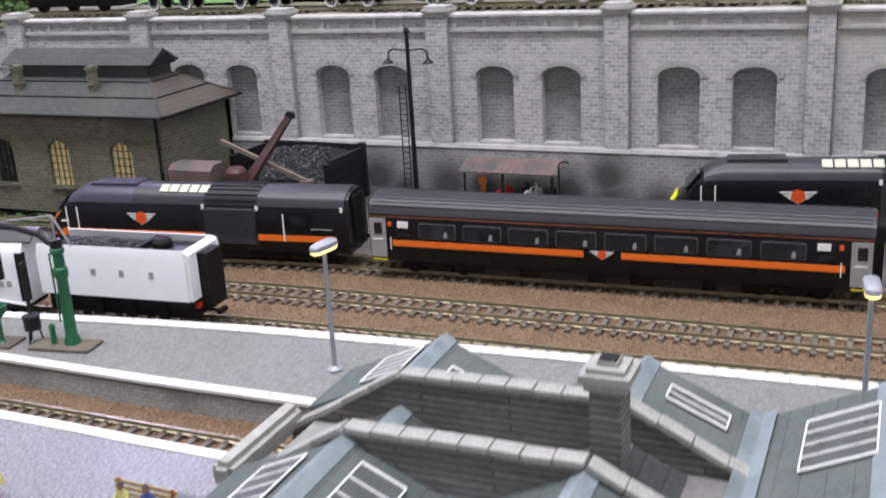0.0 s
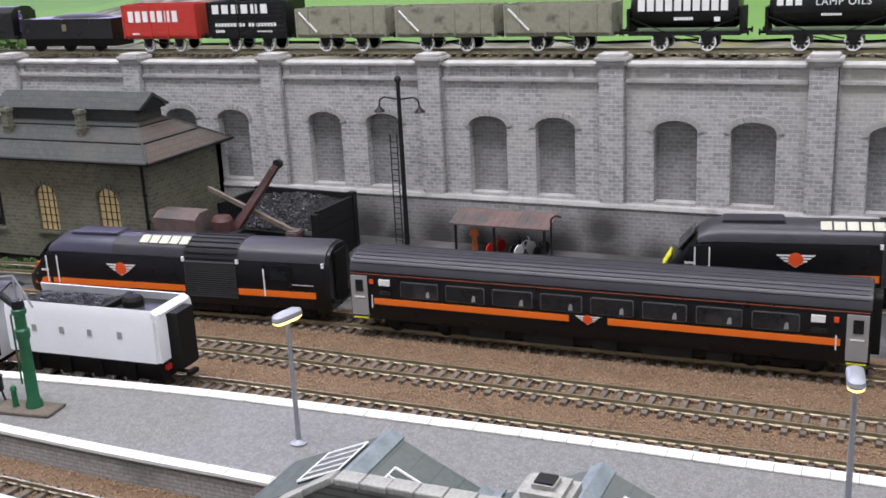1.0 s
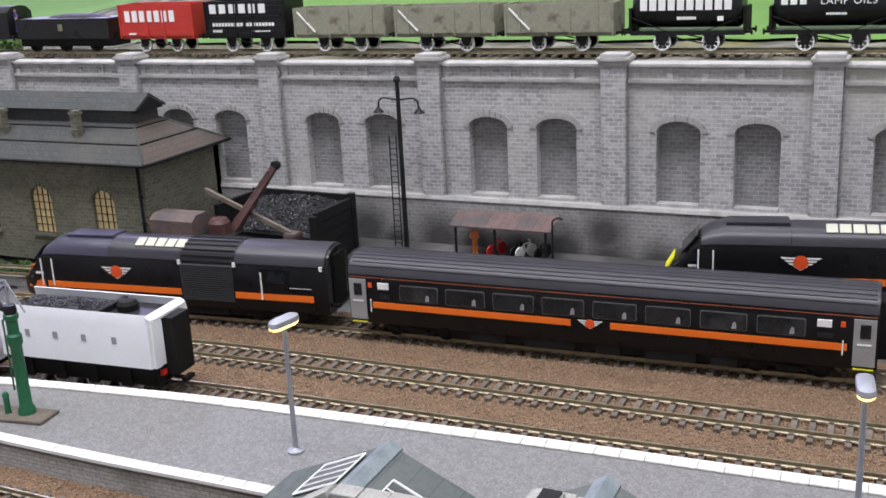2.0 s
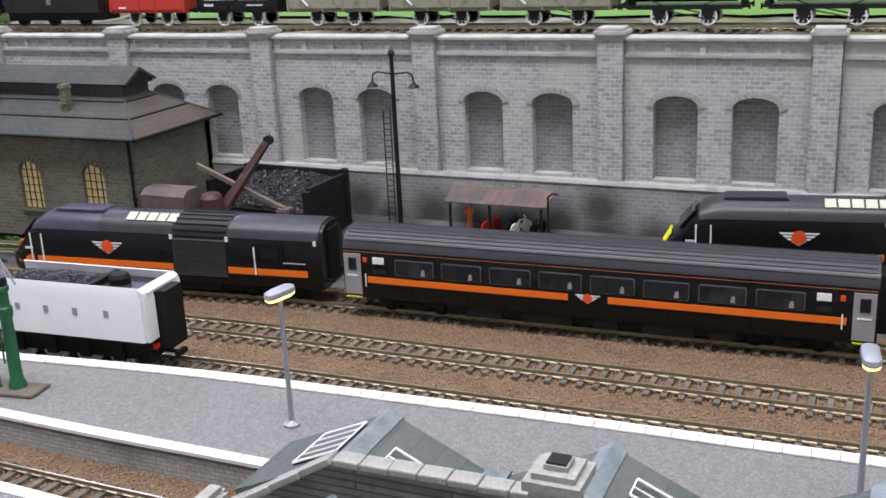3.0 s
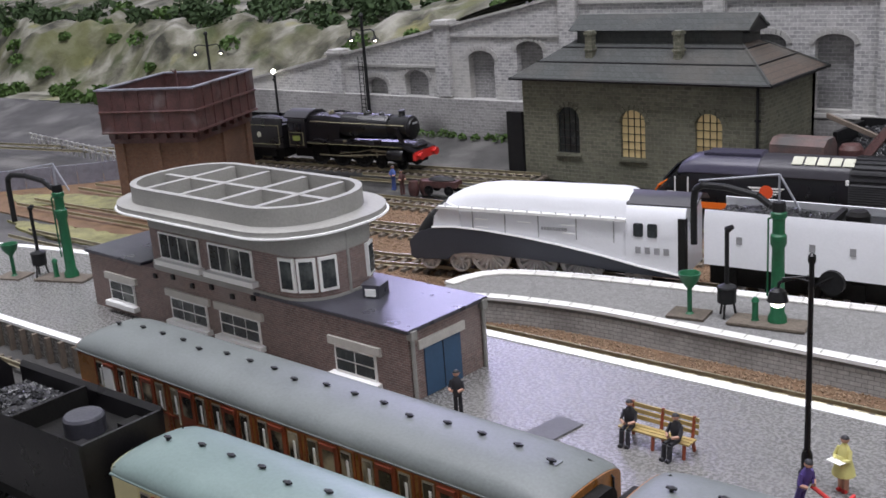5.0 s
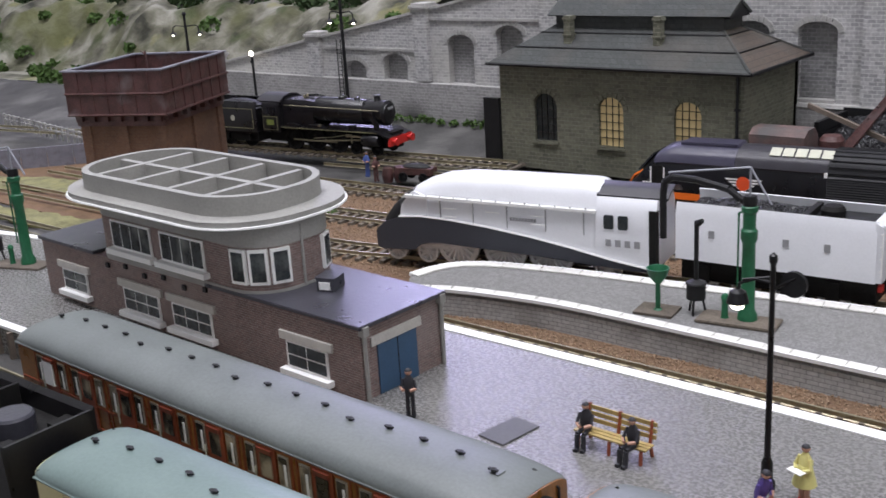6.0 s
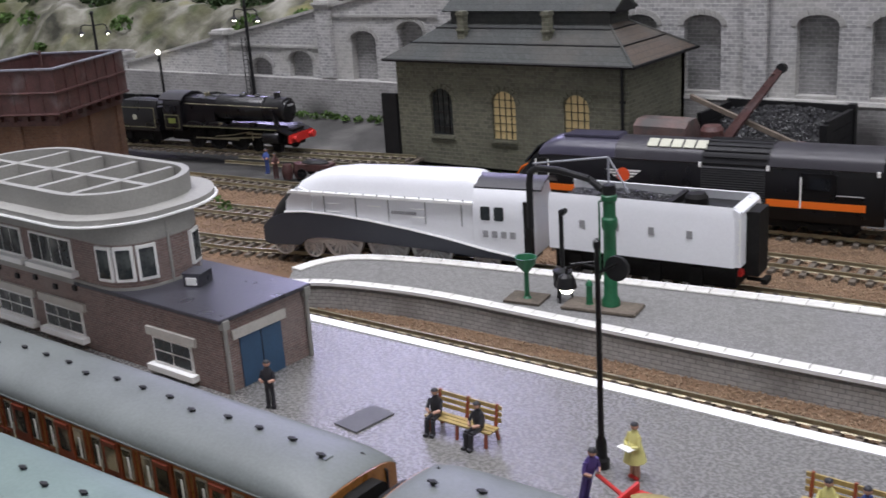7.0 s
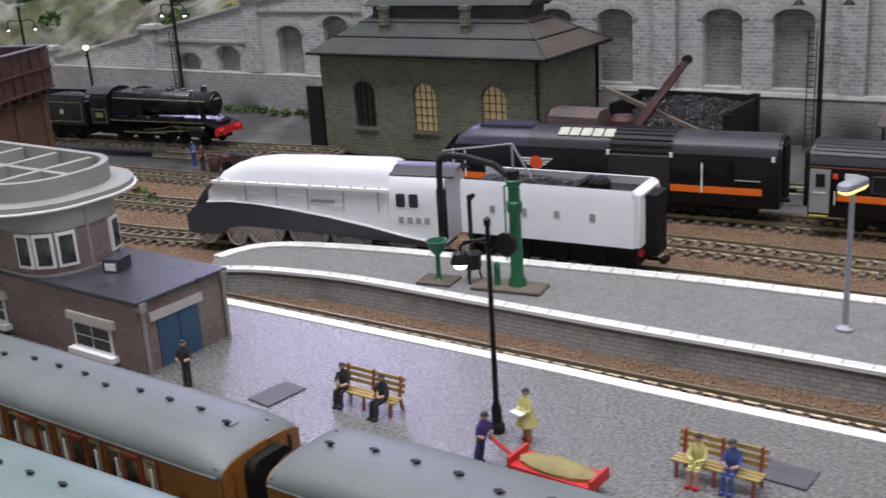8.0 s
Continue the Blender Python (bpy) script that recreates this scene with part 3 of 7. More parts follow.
track([(-1000, 478), (-760, 482), (-603, 490), (-540, 502), (-450, 517), (-363, 530), (-266, 543), (-150, 547), (-39, 549), (98, 553), (330, 555)], 6, "weathered main line track beside the island platform", start=-760, end=220)
track([(-1000, 540), (-760, 543), (-600, 556), (-450, 580), (-300, 598), (-160, 601), (20, 603), (330, 606)], 6, "empty weathered track between the main lines", start=-760, end=220)
track([(-1000, 596), (-640, 619), (-460, 641), (-340, 653), (-225, 662), (-60, 667), (91, 673), (330, 684)], 6, "weathered main line track under the black train", start=-760, end=220)
track([(-900, 414), (-420, 414), (-139, 411), (330, 409)], 6, "bay platform track with bright rails", start=-480, end=160)
track([(-760, 652), (-420, 690), (-40, 742), (180, 782), (330, 812)], 12, "yard track under the second power car", start=-100, end=200)
track([(-1300, 600), (-1000, 652), (-863, 669), (-718, 686), (-600, 700)], 14, "yard siding under the black tank-fed locomotive", start=-960, end=-600)
track([(-900, 251), (-200, 251), (330, 251)], 6, "platform road under the teak coaches", start=-760, end=-640)
track([(-900, 192), (-200, 196), (330, 198)], 6, "front road under the green-roofed coach", start=-760, end=-740)
track([(-1100, 882), (330, 882)], 153, "upper level track behind the retaining wall", start=-760, end=160)


# ---- platforms ----
def slab_mesh(w, d, h):
    bm = bmesh.new()
    box(bm, -w / 2, w / 2, -d / 2, d / 2, 0, h)
    return mesh_of("coping_slab", bm, M["coping"], 0.25)


def line_slabs(parent, pts, pitch, depth, height, z, offset):
    me = slab_mesh(pitch - 0.3, depth, height)
    line = curve(pts, pitch)
    for a, b in zip(line, line[1:]):
        d = (b - a).normalized()
        n = Vector((-d.y, d.x))
        c = (a + b) / 2 + n * offset
        piece("coping_slab", me, parent, pose(c.x * K, c.y * K, (z + random.uniform(-0.06, 0.06)) * K, 0, 0, math.degrees(math.atan2(d.y, d.x))))


FAR_A = [(-492, 446), (-487, 466), (-470, 481), (-425, 493), (-363, 502), (-292, 511), (-221, 518), (-125, 523), (-39, 527), (37, 529), (120, 531), (330, 533)]
NEAR_A = [(-478, 426), (-458, 436), (-430, 442), (-392, 446), (-329, 445), (-235, 443), (-145, 443), (0, 441), (330, 438)]


def platform_a():
    top = thing("platform", 0, 0, 0, 0, "grey island platform with white slab edges and a tapered end", "platform", kind="structure")
    top.name = "platform_island"
    fa, na = curve(FAR_A, 12), curve(NEAR_A, 12)
    bm = bmesh.new()
    prism(bm, [tuple(p) for p in na] + [tuple(p) for p in reversed(fa)], "z", 0, 15.2)
    part("surface", bm, M["platform"], top)
    line_slabs(top, FAR_A, 11.5, 7.5, 1.0, 15.2, -2.6)
    line_slabs(top, NEAR_A, 12.0, 6.5, 1.0, 15.2, 2.2)
    bm = bmesh.new()
    for line, s in ((fa, 1), (na, -1)):
        rings = []
        for i, p in enumerate(line):
            d = (line[min(i + 1, len(line) - 1)] - line[max(i - 1, 0)]).normalized()
            n = Vector((-d.y, d.x)) * s
            rings.append([(p.x + n.x * a, p.y + n.y * a, b) for a, b in ((0.2, 14.6), (1.4, 14.6), (1.4, 16.3), (0.2, 16.3))])
        loft(bm, rings)
    part("edge_strip", bm, M["white_line"], top, "white painted platform lip")
    bm = bmesh.new()
    rings = []
    for i, p in enumerate(na):
        rings.append([(p.x, p.y - 0.4, 0), (p.x, p.y + 2, 0), (p.x, p.y + 2, 12.5), (p.x, p.y - 0.4, 12.5)])
    loft(bm, rings)
    part("face", bm, M["wall_face"], top, "grey brick platform face")


M["wall_face"] = brick_mat("grey_platform_brick", (0.5, 0.495, 0.48), (0.43, 0.425, 0.415), (0.28, 0.275, 0.27), 5.2, 2.1, 0.25, blotch=(0.1, 0.09, 0.08), blotch_amount=0.6, patch=20)
platform_a()


def platform_b():
    top = thing("platform_main", 0, 0, 0, 0, "wide glossy grey platform with a solid white edge line", "platform", kind="structure")
    far = [(-900, 352), (-800, 378), (-700, 392), (-600, 396), (-427, 396), (-256, 394), (-139, 391), (330, 388)]
    line = [tuple(p) for p in curve(far, 20)]
    bm = bmesh.new()
    prism(bm, [(-900, 279), (330, 276)] + line[::-1], "z", 0, 15.6)
    part("surface", bm, M["gloss_platform"], top)
    bm = bmesh.new()
    loft(bm, [[(x, y - 5.5, 15.0), (x, y + 0.6, 15.0), (x, y + 0.6, 16.1), (x, y - 5.5, 16.1)] for x, y in line])
    part("edge_line", bm, M["white_line"], top, "solid white painted platform edge")
    bm = bmesh.new()
    loft(bm, [[(x, 278, 14.6), (x, 283, 14.6), (x, 283, 16.2), (x, 278, 16.2)] for x in (-900, 330)])
    part("edge_line", bm, M["white_line"], top, "solid white painted platform edge")
    for i in range(26):
        bm = bmesh.new()
        x = -890 + 13 * i
        box(bm, x, x + 2.2, 275.5, 279, 0, 14.4)
        part("post", bm, M["wood"], top)


platform_b()


# ---- retaining wall ----
FACE, PIER0, PITCH = 811.0, -640.0, 137.0


def arch_points(x0, x1, z0, spring, rise, n=8):
    c, r = (x0 + x1) / 2, (x1 - x0) / 2
    return [(x0, z0)] + [(c - r * math.cos(math.pi * i / n), spring + rise * math.sin(math.pi * i / n)) for i in range(n + 1)] + [(x1, z0)]


def pierced(bm, x0, x1, z0, ztop, holes, y0, y1):
    """Wall strip x0..x1, z0..ztop(x) with arched recesses, front at y0, back at y1."""
    xs = x0
    for h in holes:
        pts = arch_points(*h)
        prism(bm, [(xs, z0), (h[0], z0), (h[0], h[3]), (h[0], ztop(h[0])), (xs, ztop(xs))], "y", y0, y1)
        top = [(h[0], ztop(h[0]))] + pts[1:-1] + [(h[1], ztop(h[1]))]
        for (xa, za), (xb, zb) in zip(pts[1:-2], pts[2:-1]):
            prism(bm, [(xa, za), (xb, zb), (xb, ztop(xb)), (xa, ztop(xa))], "y", y0, y1)
        if h[2] > z0 + 0.1:
            prism(bm, [(h[0], z0), (h[1], z0), (h[1], h[2]), (h[0], h[2])], "y", y0, y1)
        xs = h[1]
    prism(bm, [(xs, z0), (x1, z0), (x1, ztop(x1)), (xs, ztop(xs))], "y", y0, y1)
    bmesh.ops.remove_doubles(bm, verts=bm.verts, dist=0.01)


def stone_mesh(name, w, d, h, material, bevel=0.3):
    bm = bmesh.new()
    box(bm, -w / 2, w / 2, -d / 2, d / 2, 0, h)
    return mesh_of(name, bm, material, bevel)


ARCH_STONE = stone_mesh("arch_stone", 3.6, 2.0, 4.6, M["dressed"])


def voussoirs(parent, h, face=FACE, mesh=None, n=11):
    c, r = (h[0] + h[1]) / 2, (h[1] - h[0]) / 2
    for i in range(n):
        a = math.pi * (i + 0.5) / n
        tilt = -math.degrees(math.atan2(math.cos(a) / r, math.sin(a) / h[4]))
        piece("arch_stone", mesh or ARCH_STONE, parent, pose((c - r * math.cos(a)) * K, (face + 0.1) * K, (h[3] + h[4] * math.sin(a)) * K, 0, tilt, 0))


def wall_bay(i):
    xr = PIER0 + PITCH * i + 9
    xl = xr + PITCH - 18
    top = thing("retaining_wall", 0, 0, 0, 0, "grey stone bay with two blind arched recesses and a coping", "wall", "bays of the retaining wall", "structure")
    top.name = "wall_bay"
    holes = [(xr + 19.5, xr + 49, 55, 106, 7.5), (xr + 71, xr + 100.5, 55, 106, 7.5)]
    bm = bmesh.new()
    pierced(bm, xr, xl, 54, lambda x: 140, holes, FACE, FACE + 12)
    part("masonry", bm, M["stone"], top)
    for h in holes:
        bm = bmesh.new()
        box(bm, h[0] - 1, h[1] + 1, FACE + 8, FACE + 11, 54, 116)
        # Back plate toned down to stand for the shade inside the arch.
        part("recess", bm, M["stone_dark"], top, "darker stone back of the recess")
        voussoirs(top, h)
        bm = bmesh.new()
        box(bm, h[0] + 0.5, h[1] - 0.5, FACE - 0.5, FACE + 8.5, 54.2, 56.6)
        part("sill", bm, M["dressed"], top)
    shape("string_course", M["dressed"], top, box, xr, xl, FACE - 2, FACE + 3, 138.6, 141.4, bevel=0.5)
    bm = bmesh.new()
    box(bm, xr, xl, FACE + 0.6, FACE + 12, 141.2, 150)
    part("parapet", bm, M["stone"], top)
    for k in range(5):
        xa = xr + 3 + k * 23.2
        bm = bmesh.new()
        box(bm, xa, xa + 4, FACE - 0.6, FACE + 1.5, 141.3, 149.6)
        part("parapet_pier", bm, M["stone"], top)
    bm = bmesh.new()
    prism(bm, [(FACE - 2.4, 149.6), (FACE + 13, 149.6), (FACE + 13, 151.6), (FACE + 6, 153.2), (FACE - 2.4, 151.8)], "x", xr, xl)
    part("coping", bm, M["dressed"], top, bevel=0.4)


def wall_pier(x, ztop, label="square stone wall pier with a moulded cap"):
    top = thing("wall_pier", x, 0, 0, 0, label, "pier", "piers of the retaining wall", "structure")
    shape("shaft", M["stone"], top, box, -8.5, 8.5, FACE - 5, FACE + 10, 54 if ztop > 100 else 20, ztop - 6)
    bm = bmesh.new()
    for k, (z0, z1) in enumerate(((ztop - 7, ztop - 4.2), (ztop - 4.3, ztop - 1.6), (ztop - 1.7, ztop + 0.6))):
        e = (1.4, 2.6, 0.6)[k]
        box(bm, -8.5 - e, 8.5 + e, FACE - 5 - e, FACE + 10 + e, z0, z1)
    part("cap", bm, M["dressed"], top, bevel=0.5)
    if ztop > 150:
        bm = bmesh.new()
        tube(bm, (9.4, FACE - 1.2, 20), (9.4, FACE - 1.2, 138), 0.9, n=6)
        part("drain_pipe", bm, M["stone_dark"], top)


for i in range(8):
    wall_bay(i)
for i in range(9):
    wall_pier(PIER0 + PITCH * i, 158)


def plinth():
    bm = bmesh.new()
    box(bm, -1120, 640, FACE - 6, FACE + 10, 0, 52.4)
    solo("wall_plinth", bm, M["plinth"], "soot-stained stone base of the retaining wall", "wall", kind="structure")
    bm = bmesh.new()
    prism(bm, [(FACE - 7, 51.6), (FACE + 6, 51.6), (FACE + 6, 54.4), (FACE - 5.8, 54.4)], "x", -640, 640)
    solo("trim_plinth_ledge", bm, M["dressed"], "pale dressed stone ledge along the wall base", "ledge", kind="structure", bevel=0.4)


plinth()


def ramp_wall():
    top = thing("wall_ramp", 0, 0, 0, 0, "grey stone wing wall stepping down with small blind arches", "wall", kind="structure")
    ztop = lambda x: 147 + (x + 640) * 0.196
    holes = [(-891, -862, 47, 62, 8), (-838, -807, 47, 70, 8), (-755, -725, 49, 90, 8), (-699, -670, 49, 99, 8)]
    bm = bmesh.new()
    pierced(bm, -1100, -640, 46, ztop, holes, FACE, FACE + 12)
    part("masonry", bm, M["stone"], top)
    for h in holes:
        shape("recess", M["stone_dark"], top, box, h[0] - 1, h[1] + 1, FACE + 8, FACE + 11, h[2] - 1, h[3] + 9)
        voussoirs(top, h)
    bm = bmesh.new()
    rings = []
    for x in (-1104, -640):
        z = ztop(x)
        rings.append([(x, FACE - 2.4, z - 0.5), (x, FACE + 13, z - 0.5), (x, FACE + 13, z + 2), (x, FACE - 2.4, z + 2)])
    loft(bm, rings)
    part("coping", bm, M["dressed"], top)
    for x0, x1, z in ((-775, -650, 112), (-915, -795, 82)):
        shape("string_course", M["dressed"], top, box, x0, x1, FACE - 1.8, FACE + 2, z - 1.2, z + 1.2)


ramp_wall()
wall_pier(-784, 126)
wall_pier(-930, 97)
wall_pier(-1096, 72)

# ---- rolling stock helpers (x along the vehicle, z above the rail, near side is -y) ----
def wheel(parent, x, y, r, material, spokes=0, width=2.2, name="wheel"):
    bm = bmesh.new()
    s = -1 if y < 0 else 1
    if spokes:
        lathe(bm, [(r * 0.82, 0), (r * 0.82, -width), (r, -width), (r, 0), (r * 0.82, 0)], (0, 0, 0), "y", 28)
        lathe(bm, [(r * 0.22, 0), (r * 0.22, -width * 1.1)], (0, 0, 0), "y", 12)
        for i in range(spokes):
            a = 2 * math.pi * i / spokes
            tube(bm, (0.15 * r * math.cos(a), -width * 0.6, 0.15 * r * math.sin(a)), (0.86 * r * math.cos(a), -width * 0.6, 0.86 * r * math.sin(a)), 0.07 * r + 0.12, n=5)
    else:
        lathe(bm, [(0.2, 0), (r, 0), (r, -width), (r * 0.85, -width), (r * 0.8, -width * 0.7), (r * 0.3, -width * 0.7), (r * 0.25, -width * 1.1), (0.1, -width * 1.1)], (0, 0, 0), "y", 22)
    ob = part(name, bm, material, parent)
    ob.matrix_basis = pose(x * K, y * K, r * K, 0, 0, 0 if s < 0 else 180)
    return ob


def bogie(parent, x, wb=33.0, r=6.0):
    bm = bmesh.new()
    for s in (-1, 1):
        box(bm, x - wb / 2 - 7, x + wb / 2 + 7, s * 12.5 - 0.9, s * 12.5 + 0.9, 5, 8.5)
        for dx in (-wb / 2, wb / 2):
            box(bm, x + dx - 3, x + dx + 3, s * 13.6 - 1.2, s * 13.6 + 1.2, 3.8, 8)
        box(bm, x - 6, x + 6, s * 13.4 - 1.4, s * 13.4 + 1.4, 3.4, 7)
        tube(bm, (x - 10, s * 14.2, 8), (x + 10, s * 14.2, 4), 0.7, n=6)
    box(bm, x - 5, x + 5, -12, 12, 5, 9)
    ob = part("bogie", bm, M["matt_black"], parent, "black bogie frame with dampers")
    for dx in (-wb / 2, wb / 2):
        for y in (-9.2, 9.2):
            wheel(ob, x + dx, y, r, M["matt_black"])


def winged_disc(parent, x, z, y, k=1.0):
    """A red disc on white wing bars, without letters."""
    bm = bmesh.new()
    lathe(bm, [(4.3 * k, 0), (4.3 * k, -0.35)], (x, y - 0.3, z), "y", 20)
    disc = part("emblem_disc", bm, M["logo_red"], parent, "red disc emblem")
    for s in (-1, 1):
        for i, (z0, ln) in enumerate(((2.4, 11.6), (0.6, 9.4), (-1.2, 7.2))):
            bm = bmesh.new()
            a, b = x + s * 2.6 * k, x + s * ln * k
            prism(bm, [(a, z + (z0 - 0.5) * k), (b - s * 1.2 * k, z + (z0 - 0.5) * k), (b, z + (z0 + 0.5) * k), (a, z + (z0 + 0.5) * k)], "y", y - 0.3, y)
            part("emblem_bar", bm, M["trim_white"], disc)
        bm = bmesh.new()
        prism(bm, [(x, z - 4.6 * k), (x + s * 3.6 * k, z - 2.4 * k), (x + s * 4.6 * k, z - 2.4 * k), (x, z - 5.3 * k)], "y", y - 0.25, y)
        part("emblem_bar", bm, M["trim_white"], disc)


def side_ring(x, hw, ztop, zb=9.0, zc=39.0, roof_in=0.0):
    """Section of a coach or power car, from the sole bar round over the roof."""
    pts = [(-hw + 1.2, zb), (-hw, zb + 4), (-hw - 0.3, 22), (-hw + 0.3, zc - 3), (-hw + 0.9, zc)]
    r = hw - 0.9
    for i in range(1, 9):
        a = math.pi * i / 9
        pts.append((-r * math.cos(a), zc + (ztop - zc) * math.sin(a) ** 0.75))
    pts += [(-p[0], p[1]) for p in reversed(pts[:5])]
    return [(x, y, min(z, ztop)) for y, z in pts]


def roof_band(x, hw, ztop, zc=39.0, off=0.35):
    r = hw - 0.5
    pts = []
    for i in range(0, 11):
        a = math.pi * (0.02 + 0.96 * i / 10)
        pts.append((x, -(r + off) * math.cos(a), zc + (ztop + off - zc) * math.sin(a) ** 0.75))
    return pts + [(x, p[1] * 0.96, p[2] - 0.8) for p in reversed(pts)]


def power_car(x, y, z, rz, nose_mat, label):
    top = thing("diesel_power_car", x, y, z, rz, label, "locomotive", "black express power cars")
    top_mat = M["nose_blue"] if nose_mat is M["orange"] else M["roof_grey"]
    front = ((0, 11.5, 19), (2.5, 13.2, 24), (6, 14.6, 28), (10, 15.5, 31.5), (16, 16.4, 39), (22, 17, 45), (28, 17.4, 49), (36, 17.6, 50.8))
    bm = bmesh.new()
    rings = [side_ring(a, hw, zt, zc=min(39, zt * 0.86)) for a, hw, zt in front] + [side_ring(a, 17.6, 50.8) for a in (60, 120, 180, 230)] + [side_ring(233, 16.8, 50)]
    loft(bm, rings)
    part("body", bm, M["black"], top, "gloss black body shell")
    bm = bmesh.new()
    loft(bm, [roof_band(a, hw, zt, min(39, zt * 0.86)) for a, hw, zt in front[5:]] + [roof_band(74, 17.6, 50.8)])
    part("cab_roof", bm, top_mat, top, "dark cab roof")
    bm = bmesh.new()
    loft(bm, [roof_band(a, 17.6, 50.8) for a in (74.2, 130)])
    part("roof", bm, M["roof_grey"], top, "charcoal grey roof")
    bm = bmesh.new()
    loft(bm, [roof_band(a, 17.6, 51.2) for a in (129, 169)])
    gr = part("roof_grille", bm, M["grille"], top, "ribbed dark roof grille")
    for k in range(9):
        a = math.pi * (0.1 + 0.8 * k / 8)
        bm = bmesh.new()
        yy, zz = -17.9 * math.cos(a), 39.4 + 12.4 * math.sin(a) ** 0.75
        tube(bm, (130, yy, zz), (168, yy, zz), 0.45, n=5)
        part("rib", bm, M["grille"], gr)
    bm = bmesh.new()
    loft(bm, [roof_band(a, 17.6, 50.8) for a in (168.8, 231)])
    part("roof", bm, M["roof_grey"], top, "charcoal grey roof")
    bm = bmesh.new()
    prism(bm, [(36, 50.2), (74, 50.2), (73, 52.2), (37, 51.8)], "y", -8, 8)
    part("roof_hatch", bm, top_mat, top, "raised roof equipment cover", 0.4)
    for k in range(5):
        bm = bmesh.new()
        xa = 94 + k * 7.6
        loft(bm, [[(a, yv + dy, zv + dz) for yv, zv, dy, dz in ((-13.6, 47.9, 0, 0), (-7.5, 51.4, 0, 0), (-7.5, 51.4, 0.3, 0.5), (-13.6, 47.9, -0.3, 0.6))] for a in (xa, xa + 6.4)])
        part("roof_panel", bm, M["cream_panel"], top, "cream translucent roof panel")
    for a, b in ((24, 128), (168, 223)):
        bm = bmesh.new()
        prism(bm, [(a, 17.2), (b, 17.2), (b, 21.4), (a, 21.4)], "y", -18.2, -17.4)
        part("stripe", bm, M["orange"], top, "orange waist stripe")
    bm = bmesh.new()
    loft(bm, [[(a, -hw - 0.35, 15.4), (a, -hw + 1, 15.4), (a, -hw + 1.2, zt), (a, -hw - 0.35, zt)] for a, hw, zt in ((1.5, 12.0, 18), (6, 14.4, 21), (14, 16, 22), (24.2, 17.5, 21.4))])
    part("nose_side", bm, nose_mat, top, "bright coloured nose side panel")
    bm = bmesh.new()
    loft(bm, [[(a, y0, zz) for y0 in (-9, 9)] + [(a - 0.6, y0, zz + 0.7) for y0 in (9, -9)] for a, zz in ((0.3, 19.5), (5.5, 28.2))])
    part("nose_panel", bm, nose_mat, top, "bright coloured front panel")
    bm = bmesh.new()
    loft(bm, [[(a, -w, zz), (a, w, zz), (a - 0.8, w, zz + 0.7), (a - 0.8, -w, zz + 0.7)] for a, zz, w in ((10.6, 32.8, 13), (20, 43.6, 11.5))])
    part("windscreen", bm, M["glass"], top, "raked black windscreen")
    bm = bmesh.new()
    prism(bm, [(13, 29), (19.5, 29), (19.5, 37.5), (17.5, 37.5)], "y", -17.2, -16.2)
    part("side_window", bm, M["glass"], top, "cab side window")
    bm = bmesh.new()
    prism(bm, [(21.5, 15), (28, 15), (28, 38), (21.5, 38)], "y", -17.9, -17.1)
    door = part("cab_door", bm, M["matt_black"], top, "black cab door")
    for a in (20.4, 29.2):
        bm = bmesh.new()
        tube(bm, (a, -18.6, 18.5), (a, -18.3, 37), 0.5, n=6)
        part("handrail", bm, M["trim_white"], door, "white handrail")
    for k in range(17):
        bm = bmesh.new()
        zz = 14.5 + k * 1.45
        prism(bm, [(-17.3, zz), (-18.4, zz + 0.1), (-17.3, zz + 1.0)], "x", 129, 167)
        part("louvre", bm, M["grille"], top)
    bm = bmesh.new()
    box(bm, 186.4, 207, -18.0, -17.2, 13, 38)
    guard = part("luggage_door", bm, M["black"], top, "black luggage door")
    shape("window", M["glass"], guard, box, 192, 204, -18.3, -17.4, 28.5, 35.5)
    bm = bmesh.new()
    tube(bm, (187.4, -18.7, 17.5), (187.4, -18.5, 35.5), 0.55, n=6)
    part("handrail", bm, M["trim_white"], guard, "white handrail")
    bm = bmesh.new()
    tube(bm, (207, -18.3, 26), (222, -18.3, 26), 0.35, n=5)
    part("door_rail", bm, M["silver"], top)
    for a in (128.4, 168.4, 229):
        shape("lifting_bracket", M["trim_white"], top, box, a - 0.9, a + 0.9, -18.3, -16.5, 38, 41, label="small white roof bracket")
    winged_disc(top, 80, 30.5, -17.7, 1.0)
    bars = bmesh.new()
    for k in range(5):
        box(bars, 14.4 + k * 1.3, 15.3 + k * 1.3, -17.5, -16.6, 25.6, 27)
    part("running_number", bars, M["trim_white"], top, "small unreadable white number marks")
    bm = bmesh.new()
    box(bm, 48, 185, -14, 14, 4.2, 10)
    box(bm, 60, 110, -15.5, 15.5, 3.6, 9)
    box(bm, 124, 160, -15.5, 15.5, 4, 9)
    part("underframe", bm, M["matt_black"], top)
    bogie(top, 36)
    bogie(top, 197)
    bm = bmesh.new()
    box(bm, 232.6, 234.4, -8, 8, 12, 46)
    tube(bm, (232, -11, 14), (238, -11, 14), 1.4)
    tube(bm, (232, 11, 14), (238, 11, 14), 1.4)
    part("gangway", bm, M["matt_black"], top, "black gangway end")
    return top


power_car(-464, 640, 6, 6.1, M["orange"], "black diesel power car with orange stripe and orange nose")
power_car(-42, 748, 12.5, 9.5, M["yellow"], "black diesel power car with yellow nose beside the stone wall")


